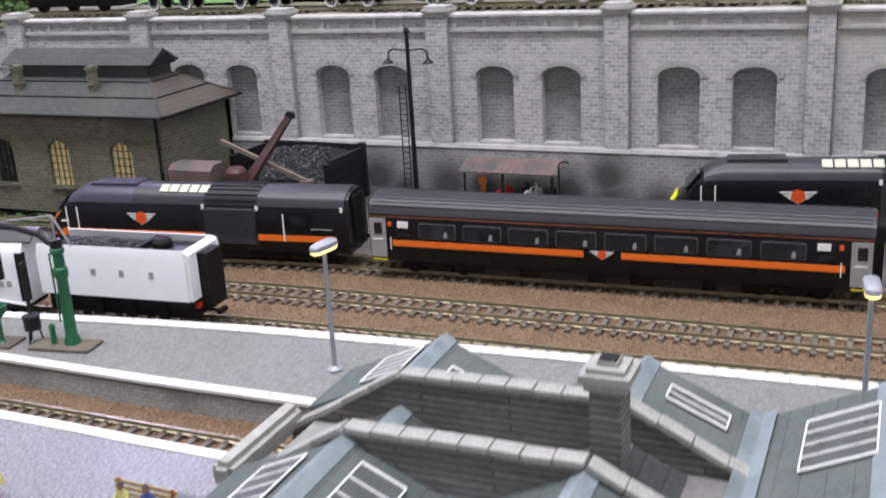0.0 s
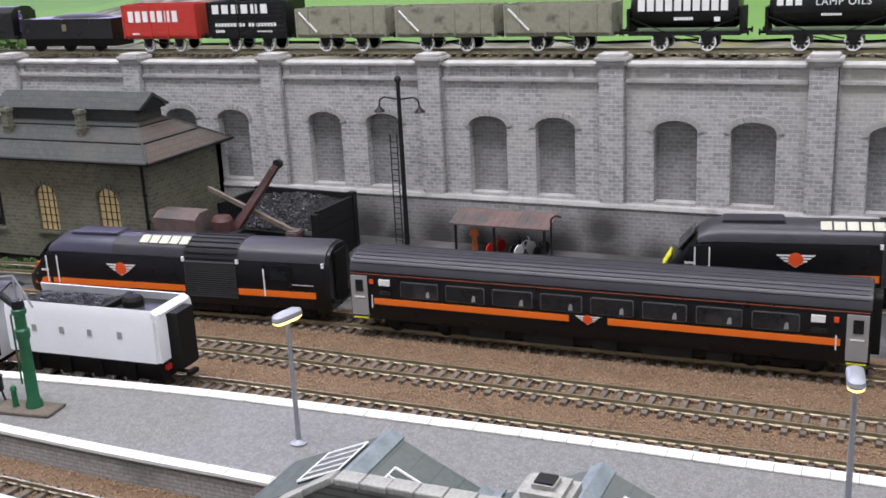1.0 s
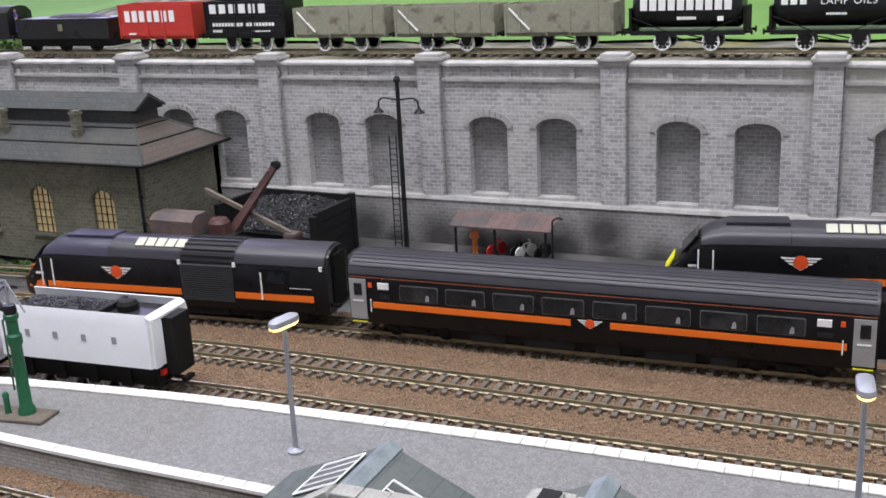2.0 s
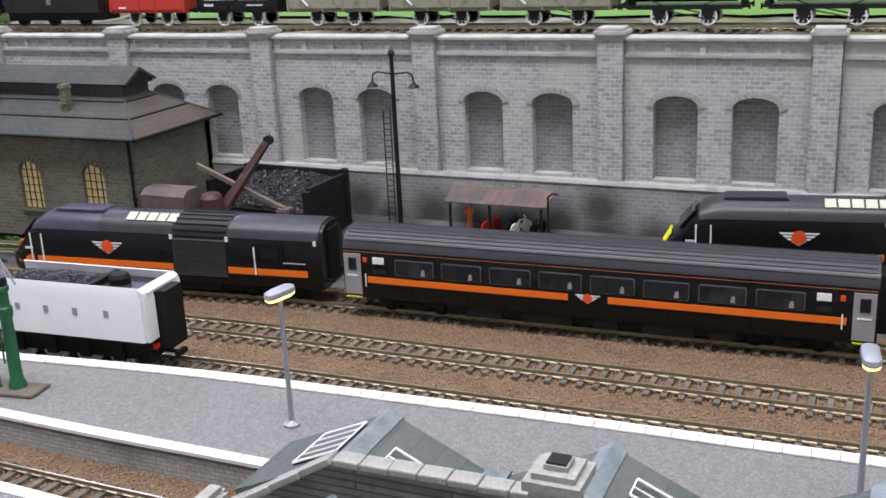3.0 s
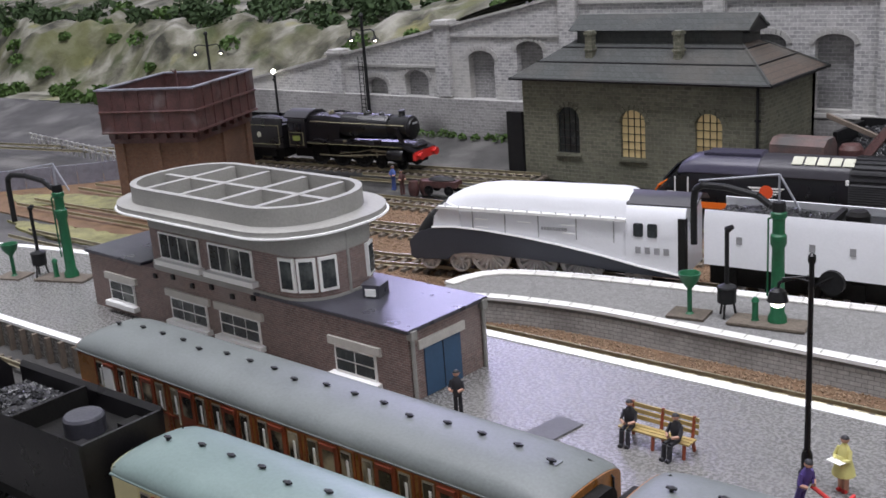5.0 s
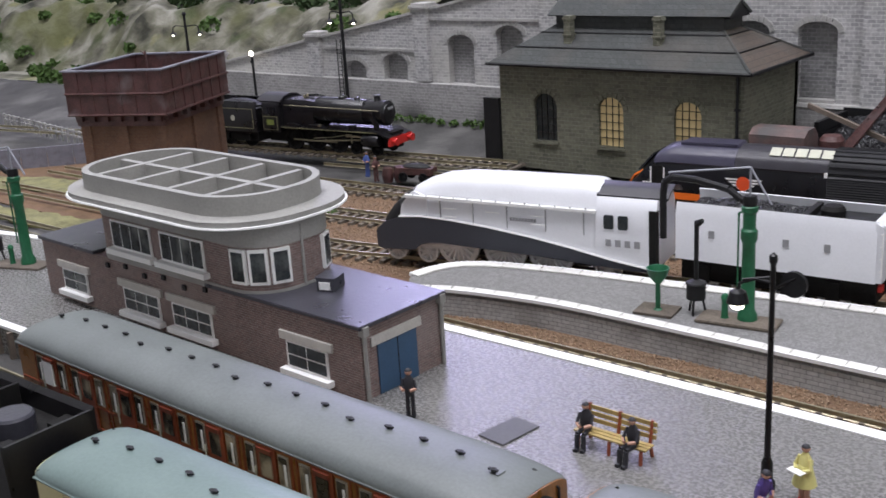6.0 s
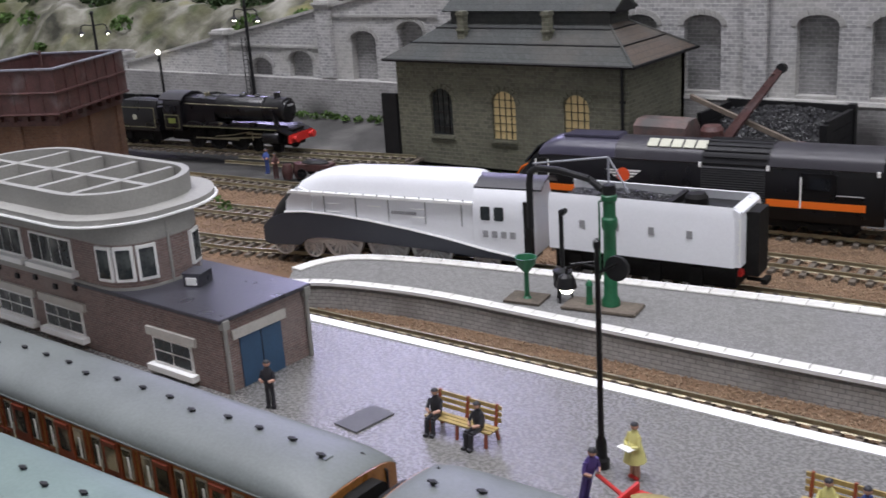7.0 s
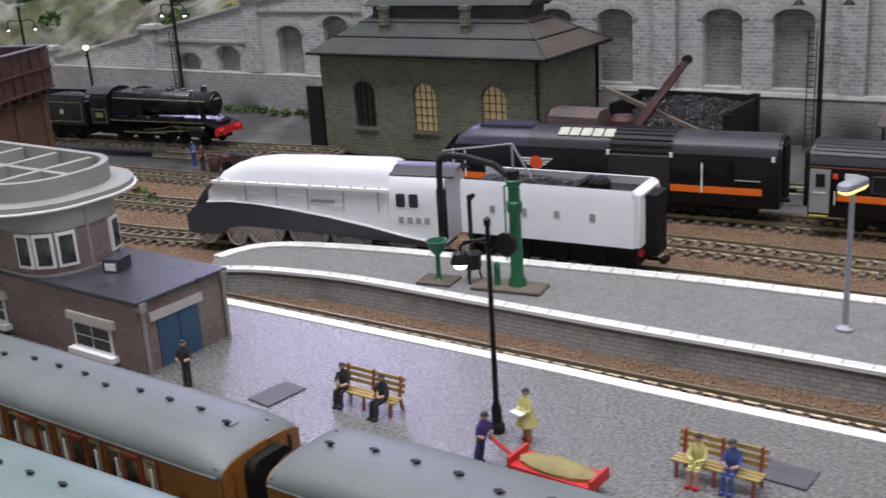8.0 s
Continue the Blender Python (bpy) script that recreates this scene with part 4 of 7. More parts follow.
def mark_coach(x, y, z, rz):
    top = thing("passenger_coach", x, y, z, rz, "black passenger coach with orange stripe and silver doors", "coach")
    bm = bmesh.new()
    loft(bm, [side_ring(a, hw, 50) for a, hw in ((0, 17), (1.5, 17.9), (300.5, 17.9), (302, 17))])
    part("body", bm, M["black"], top, "gloss black body shell")
    bm = bmesh.new()
    loft(bm, [roof_band(a, 17.9, 50.3, 38.4) for a in (0.4, 301.6)])
    rf = part("roof", bm, M["roof_grey"], top, "ribbed charcoal roof")
    for k in range(11):
        a = math.pi * (0.14 + 0.72 * k / 10)
        bm = bmesh.new()
        yy, zz = -17.9 * math.cos(a), 38.7 + 11.95 * math.sin(a) ** 0.75
        tube(bm, (2, yy, zz - 0.12), (300, yy, zz - 0.12), 0.36, n=5)
        part("roof_rib", bm, M["roof_grey"], rf)
    bm = bmesh.new()
    tube(bm, (1, -17.9, 38.4), (301, -17.9, 38.4), 0.24, n=5)
    part("gutter_line", bm, M["teak_red"], top, "thin red-brown gutter line")
    for a, b in ((16.4, 140.3), (163, 287)):
        bm = bmesh.new()
        box(bm, a, b, -18.6, -17.8, 19.4, 23.2)
        part("stripe", bm, M["orange"], top, "orange waist stripe")
    for k in range(8):
        xa = 35.2 + 29.6 * k
        fr = shape("window", M["window_rim"], top, prism, [(p[0], p[1]) for p in rounded(12.4, 5.0, 1.2, 3, xa + 11.75, 30.0)], "y", -18.45, -17.3)
        shape("pane", M["glass"], fr, prism, [(p[0], p[1]) for p in rounded(11.9, 4.55, 1.0, 3, xa + 11.75, 30.0)], "y", -18.6, -18.2)
        bm = bmesh.new()
        prism(bm, [(xa + 16, 26.2), (xa + 18.6, 26.2), (xa + 18.4, 29.6), (xa + 17.6, 30.2), (xa + 16.6, 29.4)], "y", -18.75, -18.5)
        part("seat_back", bm, M["letter_grey"], fr, "pale seat back behind the glass")
    for xa in (1.2, 289.8):
        d = shape("door", M["silver"], top, box, xa, xa + 11, -18.7, -17.2, 11.5, 37, label="silver grey passenger door")
        shape("door_window", M["glass"], d, box, xa + 3.2, xa + 8.4, -19.0, -18.4, 27, 34.5)
        shape("door_handle", M["trim_white"], d, box, xa + 2, xa + 9, -19.0, -18.5, 23, 23.8)
        shape("step", M["yellow"], d, box, xa + 0.5, xa + 10.5, -18.9, -17, 9.6, 10, label="yellow-edged door step")
    for xa in (20.2, 272):
        shape("destination_panel", M["trim_white"], top, box, xa, xa + 7.2, -18.6, -17.6, 31.5, 35.4, label="white window panel")
        shape("small_window", M["glass"], top, box, xa, xa + 8, -18.5, -17.6, 25.4, 28.5)
    for xa in (13.8, 283.5):
        shape("door_indicator", M["logo_red"], top, box, xa, xa + 2.4, -18.5, -17.6, 32.2, 35)
        bm = bmesh.new()
        tube(bm, (xa + 1.4, -18.8, 17), (xa + 1.4, -18.6, 25), 0.4, n=5)
        part("handrail", bm, M["trim_white"], top, "white handrail")
    for xa in (44, 250):
        shape("data_panel", M["yellow"], top, box, xa, xa + 6, -17.2, -16, 12.4, 13.8)
    winged_disc(top, 151.5, 21.6, -18.3, 0.62)
    bm = bmesh.new()
    box(bm, 66, 236, -14.5, 14.5, 3.5, 10)
    for xa, w in ((78, 22), (112, 30), (154, 14), (182, 28), (218, 14)):
        box(bm, xa, xa + w, -16.4, 16.4, 3, 9.4)
    part("underframe", bm, M["matt_black"], top, "black equipment boxes under the floor")
    bogie(top, 44)
    bogie(top, 258)
    for xa, s in ((0, -1), (302, 1)):
        bm = bmesh.new()
        prism(bm, rounded(7.5, 17, 3, 4, 0, 28), "x", xa, xa + s * 4.5)
        part("gangway", bm, M["matt_black"], top, "black corridor connection")


mark_coach(-214, 661, 6, 2.2)


def streamliner(x, y, z, rz):
    top = thing("streamlined_steam_locomotive", x, y, z, rz, "white streamlined steam locomotive with a slate grey skirt", "locomotive")
    top.scale = (1.07, 1, 1.07)

    def ring(a, hw, zt, zb):
        pts = [(-hw, zb)]
        for i in range(0, 13):
            t = math.pi * i / 12
            c = math.cos(t)
            pts.append((-hw * (abs(c) ** 0.6) * (1 if c > 0 else -1), zb + 8 + (zt - zb - 8) * math.sin(t) ** 0.7))
        pts.append((hw, zb))
        return [(a, p, q) for p, q in pts]

    nose = ((0.5, 8, 14, 7), (1.5, 11, 20, 7), (4, 13, 26, 8), (9, 14.4, 32, 9), (16, 15.3, 38, 10), (24, 15.8, 42.9, 10))
    bm = bmesh.new()
    loft(bm, [ring(*r) for r in nose])
    part("nose", bm, M["black"], top, "black curved wedge nose")
    bm = bmesh.new()
    loft(bm, [ring(a, hw, zt, 12) for a, hw, zt in ((23, 15.6, 42.4), (30, 16, 46), (40, 16.2, 49.2), (54, 16.3, 50.8), (80, 16.4, 51.4), (124, 16.5, 51.6), (129, 16.4, 51.2), (132, 15.9, 50.2))])
    part("casing", bm, M["white"], top, "white boiler casing")
    for ya, yb in ((-16.4, -14.5), (14.5, 16.4)):
        bm = bmesh.new()
        prism(bm, [(16, 25), (17.5, 33), (24, 40.5), (26, 41), (34, 38), (34, 25)], "y", ya, yb)
        part("casing_front", bm, M["white"], top, "white front side panel")
    top_edge = [(0.4, 17), (6, 22.5), (16, 26), (30, 27), (48, 26.4), (70, 24.4), (95, 21.2), (118, 17.4), (140, 13), (163, 9.6)]
    low_edge = [(163, 8.6), (150, 8.8), (128, 9.8), (96, 11.6), (60, 12.6), (42, 13.2), (36, 12.8), (29, 11.6), (25, 7.6), (4, 6.6), (0.6, 8)]
    for s in (-1, 1):
        bm = bmesh.new()
        prism(bm, top_edge + low_edge, "y", s * 16.3, s * 17.6)
        part("skirt", bm, M["grey_paint"], top, "slate grey curved side skirt", 0.3)
        bm = bmesh.new()
        for (xa, za), (xb, zb) in zip(top_edge[2:], top_edge[3:]):
            tube(bm, (xa, s * 17.3, za + 0.4), (xb, s * 17.3, zb + 0.4), 0.7, n=5)
        part("skirt_trim", bm, M["trim_white"], top, "polished trim along the skirt")
        bm = bmesh.new()
        prism(bm, [(19, 37.6), (132, 37.2), (132, 38.6), (21, 39.2)], "y", s * 15.5, s * 18.2)
        part("handrail", bm, M["trim_white"], top, "white casing handrail")
    bm = bmesh.new()
    loft(bm, [[(a, -hw, zb), (a, hw, zb), (a, hw, zt), (a, -hw, zt)] for a, hw, zb, zt in ((0.2, 8.2, 7, 15.5), (1.2, 11.6, 6.8, 17), (5, 14.6, 6.8, 21), (10, 16.5, 7, 23))])
    part("nose_skirt", bm, M["grey_paint"], top, "slate grey lower nose")
    for k in range(13):
        bm = bmesh.new()
        ball(bm, (26 + k * 8.4, -17.6, 39.2), 0.55, n=6)
        part("handrail_knob", bm, M["letter_grey"], top)
    for xa, zz in ((44, 33), (70, 33), (96, 33), (44, 28.5), (96, 28.5)):
        bm = bmesh.new()
        tube(bm, (xa, -17.2, zz), (xa + 8, -17.2, zz), 0.28, n=5)
        part("grab_rail", bm, M["trim_white"], top)
    for xa in (42, 62, 82, 104, 125):
        bm = bmesh.new()
        box(bm, xa, xa + 0.35, -16.75, -16, 25, 36.8)
        part("panel_seam", bm, M["letter_grey"], top)
    bars = bmesh.new()
    for k in range(9):
        box(bars, 84 + k * 1.7, 85.2 + k * 1.7, -17.0, -16.2, 29.4, 31)
    part("nameplate", bars, M["letter_grey"], top, "small grey name lettering bars")
    bm = bmesh.new()
    loft(bm, [[(a, p, q) for p, q in [(-16.5, 10), (-16.7, 30), (-16.3, 38), (-13.5, 44), (-8, 48), (0, 50), (8, 48), (13.5, 44), (16.3, 38), (16.7, 30), (16.5, 10)]] for a in (131.5, 163)])
    cab = part("cab", bm, M["white"], top, "white cab")
    for xa, w in ((136, 5.2), (143.5, 5.2)):
        shape("cab_window", M["room_glass"], cab, prism, rounded(w / 2, 3.6, 0.9, 3, xa + w / 2, 33), "y", -17.1, -16.2, label="dark open cab window")
    bm = bmesh.new()
    loft(bm, [[(a, p * 1.02, q + 0.6) for p, q in [(-12.2, 45.2), (-8, 48), (0, 50), (8, 48), (12.2, 45.2)]] + [(a, p, q - 0.4) for p, q in [(12.2, 45.2), (8, 48), (0, 50), (-8, 48), (-12.2, 45.2)]] for a in (131, 168)])
    part("cab_roof", bm, M["roof_grey"], cab, "dark grey cab roof")
    bars = bmesh.new()
    for k, xa in enumerate((137, 142, 147, 152)):
        box(bars, xa, xa + 2.8, -17.2, -16.4, 20.5, 24)
    part("running_number", bars, M["letter_grey"], cab, "unreadable grey number bars")
    # Open gap behind the cab, its shade drawn as a solid black strip.
    shape("cab_doorway", M["matt_black"], cab, box, 159.5, 163.2, -16.9, -12, 12, 40)
    for xa, r, sp in ((11, 6.4, 10), (31, 6.4, 10), (50.5, 13, 20), (79, 13, 20), (105.6, 13, 20), (137, 7.2, 10)):
        for yv in (-11.4, 11.4):
            wheel(top, xa, yv, r, M["steel_wheel"], sp, 2.4)
    bm = bmesh.new()
    box(bm, 46, 112, -13.6, -12.9, 11.4, 13.2)
    box(bm, 22, 46, -13.8, -12.2, 8.6, 11.8)
    tube(bm, (30, -13.5, 10.2), (82, -13.5, 12.6), 0.7, n=6)
    part("motion_rod", bm, M["steel_wheel"], top, "steel connecting rods")
    bm = bmesh.new()
    box(bm, 8, 160, -8.5, 8.5, 6, 16)
    part("frame", bm, M["matt_black"], top)
    for yv in (-8.5, 8.5):
        bm = bmesh.new()
        lathe(bm, [(1.0, 0), (1.0, -4), (2.4, -4), (2.4, -5)], (1.5, yv, 13), "x", 12)
        part("buffer", bm, M["matt_black"], top)
    for k in range(5):
        bm = bmesh.new()
        ball(bm, (106 + k * 5.6, -8.5, 47.3), 0.8, n=8)
        part("washout_plug", bm, M["trim_white"], top)


streamliner(-552, 497.5, 6, 10.3)


def tender(x, y, z, rz):
    top = thing("locomotive_tender", x, y, z, rz, "white steam locomotive tender loaded with coal", "tender")
    bm = bmesh.new()
    for s in (-1, 1):
        prism(bm, [(s * 17.2, 18.5), (s * 16.2, 18.5), (s * 15.4, 44), (s * 14.6, 48.4), (s * 15.4, 48.6), (s * 17.2, 43)], "x", 0, 100)
    part("side", bm, M["white"], top, "white tender side")
    shape("body", M["white"], top, box, 1, 99, -16.3, 16.3, 18.6, 38)
    bm = bmesh.new()
    box(bm, 62, 98, -15, 15, 37, 44)
    part("tank_top", bm, M["grille"], top, "dark tank top")
    bm = bmesh.new()
    n, mm = 14, 8
    g = [[bm.verts.new((2 + 62 * i / n, -14.6 + 29.2 * j / mm, 43.5 + 4.5 * math.sin(math.pi * i / n) * math.sin(math.pi * j / mm) + random.uniform(-1.2, 1.2))) for j in range(mm + 1)] for i in range(n + 1)]
    for a, b in zip(g, g[1:]):
        for j in range(mm):
            bm.faces.new((a[j], a[j + 1], b[j + 1], b[j]))
    part("coal", bm, M["coal"], top, "heap of black coal")
    coal_lumps(top, 1500, 3, 62, -14, 14, lambda u, v: 43.8 + 4.5 * math.sin(math.pi * (u - 2) / 62) * math.sin(math.pi * (v + 14.6) / 29.2), 0.8, 32)
    bm = bmesh.new()
    lathe(bm, [(6, 0), (6, 3.5), (4.5, 5.5), (0.2, 6)], (74, 3, 44), "z", 16)
    box(bm, 63, 66, -14.4, 14.4, 44, 47.5)
    part("dome", bm, M["matt_black"], top, "black water scoop dome")
    bm = bmesh.new()
    for s in (-1, 1):
        prism(bm, [(99, 19), (103, 19), (103, 43), (102, 46.5), (99, 48.4)], "y", s * 16.8, s * 8)
    prism(bm, [(98, 46.4), (103, 45), (103, 46.4), (98, 48.2)], "y", -14, 14)
    part("rear_panel", bm, M["white"], top, "white rear corner panels")
    shape("corridor_end", M["matt_black"], top, box, 99, 109, -7, 9, 12, 45, label="black rear corridor end")
    bm = bmesh.new()
    for zz in (25, 31, 37, 43):
        tube(bm, (102, -17.6, zz), (102, -15.6, zz), 0.5, n=5)
    tube(bm, (102.8, -17.5, 22), (102.8, -17.5, 44), 0.4, n=5)
    part("ladder", bm, M["trim_white"], top)
    for xa in (18, 37, 56, 76):
        shape("letter_bar", M["letter_grey"], top, box, xa, xa + 3.0, -17.5, -16.7, 31.4, 35.4, label="grey letter-sized livery mark")
    shape("frame", M["matt_black"], top, box, 2, 100, -13.5, 13.5, 7, 18.6)
    bm = bmesh.new()
    for xa in (14, 36, 58, 80):
        box(bm, xa - 3.4, xa + 3.4, -15, -13, 6, 16)
    part("axle_box", bm, M["matt_black"], top)
    for xa in (14, 36, 58, 80):
        for yv in (-9.6, 9.6):
            wheel(top, xa, yv, 8.2, M["steel_wheel"], 12)
    shape("buffer_beam", M["beam_red"], top, box, 100, 102, -11, 11, 12.5, 15.5, label="red buffer beam")
    bm = bmesh.new()
    tube(bm, (102, -2, 9), (112, -2, 9), 1.1)
    box(bm, 110, 113, -6, 2, 8, 10.5)
    part("coupling", bm, M["matt_black"], top)


tender(-369, 532.5, 6, 4.2)


def teak_coach(x, y, z, rz, roof_mat, side_mat, frame_mat, label, L=258):
    """Coach with a low elliptical roof, domed ends, panelled sides and compartment doors towards the viewer."""
    top = thing("compartment_coach", x, y, z, rz, label, "coach", "old coaches at the platform")
    hw = 17.5
    shape("body", side_mat, top, box, 1, L - 1, -hw, hw, 10, 36)

    def roof_ring(a, w, rise, base=36.0):
        pts = [(-w, base - 0.6)]
        for i in range(21):
            c = math.cos(math.pi * i / 20)
            pts.append((-w * abs(c) ** 0.8 * (1 if c > 0 else -1), base + rise * math.sin(math.pi * i / 20) ** 0.9))
        return [(a, p, q) for p, q in pts + [(w, base - 0.6)]]

    ends = ((0, 17.0, 4.2), (1.2, 17.8, 5.0), (5, 18.3, 6.4), (11, 18.4, 7.6), (20, 18.4, 8.2))
    bm = bmesh.new()
    loft(bm, [roof_ring(*e) for e in ends] + [roof_ring(L - a, w, r) for a, w, r in reversed(ends)])
    rf = part("roof", bm, roof_mat, top, "low curved painted roof with domed ends")
    for xa, xb in ((-0.5, 1.0), (L - 1.0, L + 0.5)):
        bm = bmesh.new()
        prism(bm, [(p, q) for _, p, q in roof_ring(0, 16.8, 4.0)] + [(16.8, 10), (-16.8, 10)], "x", xa, xb)
        e = part("end_panel", bm, side_mat, top, "panelled coach end")
        for yv in (-12.5, 12.5):
            shape("end_bead", frame_mat, e, box, xa - 0.4, xb + 0.4, yv - 0.4, yv + 0.4, 10.5, 36)
    for s in (-1, 1):
        bm = bmesh.new()
        line = [(1.5, s * 17.0, 37.8), (9, s * 15.2, 40.2), (22, s * 13.6, 41.4), (40, s * 13.0, 41.75), (L - 40, s * 13.0, 41.75), (L - 22, s * 13.6, 41.4), (L - 9, s * 15.2, 40.2), (L - 1.5, s * 17.0, 37.8)]
        pipe(bm, line, 0.3, 5)
        part("rain_strip", bm, M["grille"], rf)
        bm = bmesh.new()
        tube(bm, (1, s * 18.2, 35.9), (L - 1, s * 18.2, 35.9), 0.45, n=6)
        part("gutter", bm, roof_mat, rf)
    for k in range(17):
        xa = 12 + k * (L - 24) / 16
        yv = 1.2 if k % 4 else -1.6
        bm = bmesh.new()
        lathe(bm, [(0.7, 0), (0.6, 0.8), (1.0, 0.9), (1.0, 1.3), (0.2, 1.5)], (xa, yv, 43.9), "z", 8)
        box(bm, xa - 1.6, xa + 1.6, yv - 0.45, yv + 0.45, 44.6, 45.2)
        part("roof_vent", bm, M["grille"], rf, "small dark torpedo vent")
    for xa, yv in ((24, -7), (30, 8), (L / 2, 8), (L - 42, -7), (L - 36, 8)):
        bm = bmesh.new()
        tube(bm, (xa, yv, 43.3), (xa + 13, yv, 43.3), 0.3, n=5)
        part("lamp_rail", bm, M["grille"], rf)
    bm = bmesh.new()
    box(bm, L - 15, L - 10, -2, 1.5, 41.8, 43.8)
    part("roof_hatch", bm, roof_mat, rf)
    pitch = 27.2
    n = int((L - 26) / pitch)
    yo, yi = -hw - 0.7, -hw + 0.3
    for k in range(n):
        xa = 14 + k * pitch
        d = shape("door", frame_mat, top, box, xa + 8.4, xa + 18, yo, yi, 12, 35, label="panelled compartment door")
        shape("droplight", M["warm_glass"], d, box, xa + 10.4, xa + 16, yo - 0.35, yo + 0.2, 23.6, 32)
        shape("ventilator", M["teak_dark"], d, box, xa + 9.6, xa + 16.8, yo - 0.9, yo + 0.2, 32.6, 34.2)
        bm = bmesh.new()
        tube(bm, (xa + 7.6, yo - 0.5, 19), (xa + 7.6, yo - 0.5, 26), 0.35, n=5)
        part("grab_handle", bm, M["cream_panel"], d)
        for off in (2.4, 19.2):
            w = shape("window", M["trim_rim"], top, box, xa + off, xa + off + 4.8, yo + 0.2, yi, 22.4, 33.6)
            shape("pane", M["warm_glass"], w, box, xa + off + 0.5, xa + off + 4.3, yo - 0.1, yo + 0.3, 23.2, 33)
            shape("blind", M["trim_white"], w, box, xa + off + 3.0, xa + off + 4.2, yo - 0.25, yo + 0.1, 23.2, 31, label="pale drawn curtain")
        for off in (0.6, 25.2):
            shape("beading", frame_mat, top, box, xa + off, xa + off + 0.6, yo + 0.3, yi, 11, 35.4)
    if n > 7:
        shape("blanked_window", M["trim_white"], top, box, 14 + pitch * 0.32, 14 + pitch * 0.32 + 7, yo - 0.9, yo, 22.6, 33, label="white blanked window")
    for z0, z1 in ((20.6, 21.3), (11, 11.8), (34.6, 35.2)):
        shape("waist_bead", frame_mat, top, box, 2, L - 2, -hw - 0.45, -hw + 0.4, z0, z1)
    for xa, s in ((0, -1), (L, 1)):
        bm = bmesh.new()
        prism(bm, rounded(8.4, 13.5, 4, 5, 0, 24), "x", xa - 0.5 * s, xa + 4.6 * s)
        part("gangway", bm, M["matt_black"], top, "black rounded gangway bellows")
        bm = bmesh.new()
        pipe(bm, [(xa + s * 1.0, 12, 14), (xa + s * 1.0, 12, 37), (xa - s * 6, 9, 42.3)], 0.4, 5)
        part("end_pipe", bm, M["grille"], top)
    shape("underframe", M["matt_black"], top, box, 4, L - 4, -14, 14, 5, 10)
    bogie(top, 36, 30, 6.2)
    bogie(top, L - 36, 30, 6.2)
    return top


M["teak_dark"] = mat("dark_red_hood", (0.16, 0.035, 0.018), 0.4, var=0.2, bump=0.08)
# Cream patches stand in for the bright compartment interior.
M["warm_glass"] = mat("coach_window_glass", (0.035, 0.03, 0.025), 0.12, var=0.5, scale=150, bump=0.0, dirt=(0.42, 0.36, 0.26), dirt_at=0.5)
M["trim_rim"] = mat("pale_window_surround", (0.4, 0.36, 0.3), 0.5, var=0.15, bump=0.05)
teak_coach(-530, 254.4, 6, -1.8, M["coach_roof"], M["teak"], M["teak_red"], "brown teak coach with a grey-green curved roof")
teak_coach(-258, 250.5, 6, -0.8, M["coach_roof"], M["teak"], M["teak_red"], "brown teak coach with a grey roof coupled behind")
teak_coach(-414, 193.5, 6, 0.2, M["teal_roof"], M["cream"], M["cream"], "cream coach with a glossy pale teal roof")


def black_tender(x, y, z, rz):
    """Black tender with the rear of a cab, seen from above."""
    top = thing("locomotive_tender", x, y, z, rz, "black tender with coal and a round filler dome", "tender")
    bm = bmesh.new()
    for s in (-1, 1):
        prism(bm, [(s * 16.5, 14), (s * 15.5, 14), (s * 15.5, 43), (s * 17.2, 45), (s * 17.4, 44)], "x", -92, 0)
    box(bm, -1.2, 0, -16, 16, 14, 44)
    part("side", bm, M["loco_black"], top, "satin black tender side")
    shape("body", M["matt_black"], top, box, -91, -1, -15.6, 15.6, 14, 36)
    shape("bulkhead", M["matt_black"], top, box, -46, -44.6, -15.5, 15.5, 34, 44)
    bm = bmesh.new()
    n, mm = 12, 8
    g = [[bm.verts.new((-88 + 42 * i / n, -15.2 + 30.4 * j / mm, 37 + 5 * math.sin(math.pi * i / n) * math.sin(math.pi * j / mm) + random.uniform(-1.3, 1.3))) for j in range(mm + 1)] for i in range(n + 1)]
    for a, b in zip(g, g[1:]):
        for j in range(mm):
            bm.faces.new((a[j], a[j + 1], b[j + 1], b[j]))
    part("coal", bm, M["coal"], top, "heap of black coal")
    coal_lumps(top, 900, -87, -47, -14.5, 14.5, lambda u, v: 37.3 + 5 * math.sin(math.pi * (u + 88) / 42) * math.sin(math.pi * (v + 15.2) / 30.4), 1.0, 33)
    bm = bmesh.new()
    lathe(bm, [(7.5, 0), (7.5, 6), (6.8, 7), (0.2, 7.4)], (-25, 1, 36), "z", 22)
    part("dome", bm, M["felt"], top, "round black filler dome")
    for yv in (-11, 11):
        shape("toolbox", M["matt_black"], top, box, -14, -4, yv - 4, yv + 4, 36, 39.5)
    shape("frame", M["matt_black"], top, box, -90, -2, -13, 13, 6, 14)
    for xa in (-76, -46, -16):
        for yv in (-9.6, 9.6):
            wheel(top, xa, yv, 8, M["matt_black"], 12)


black_tender(-424, 189, 6, 0.8)


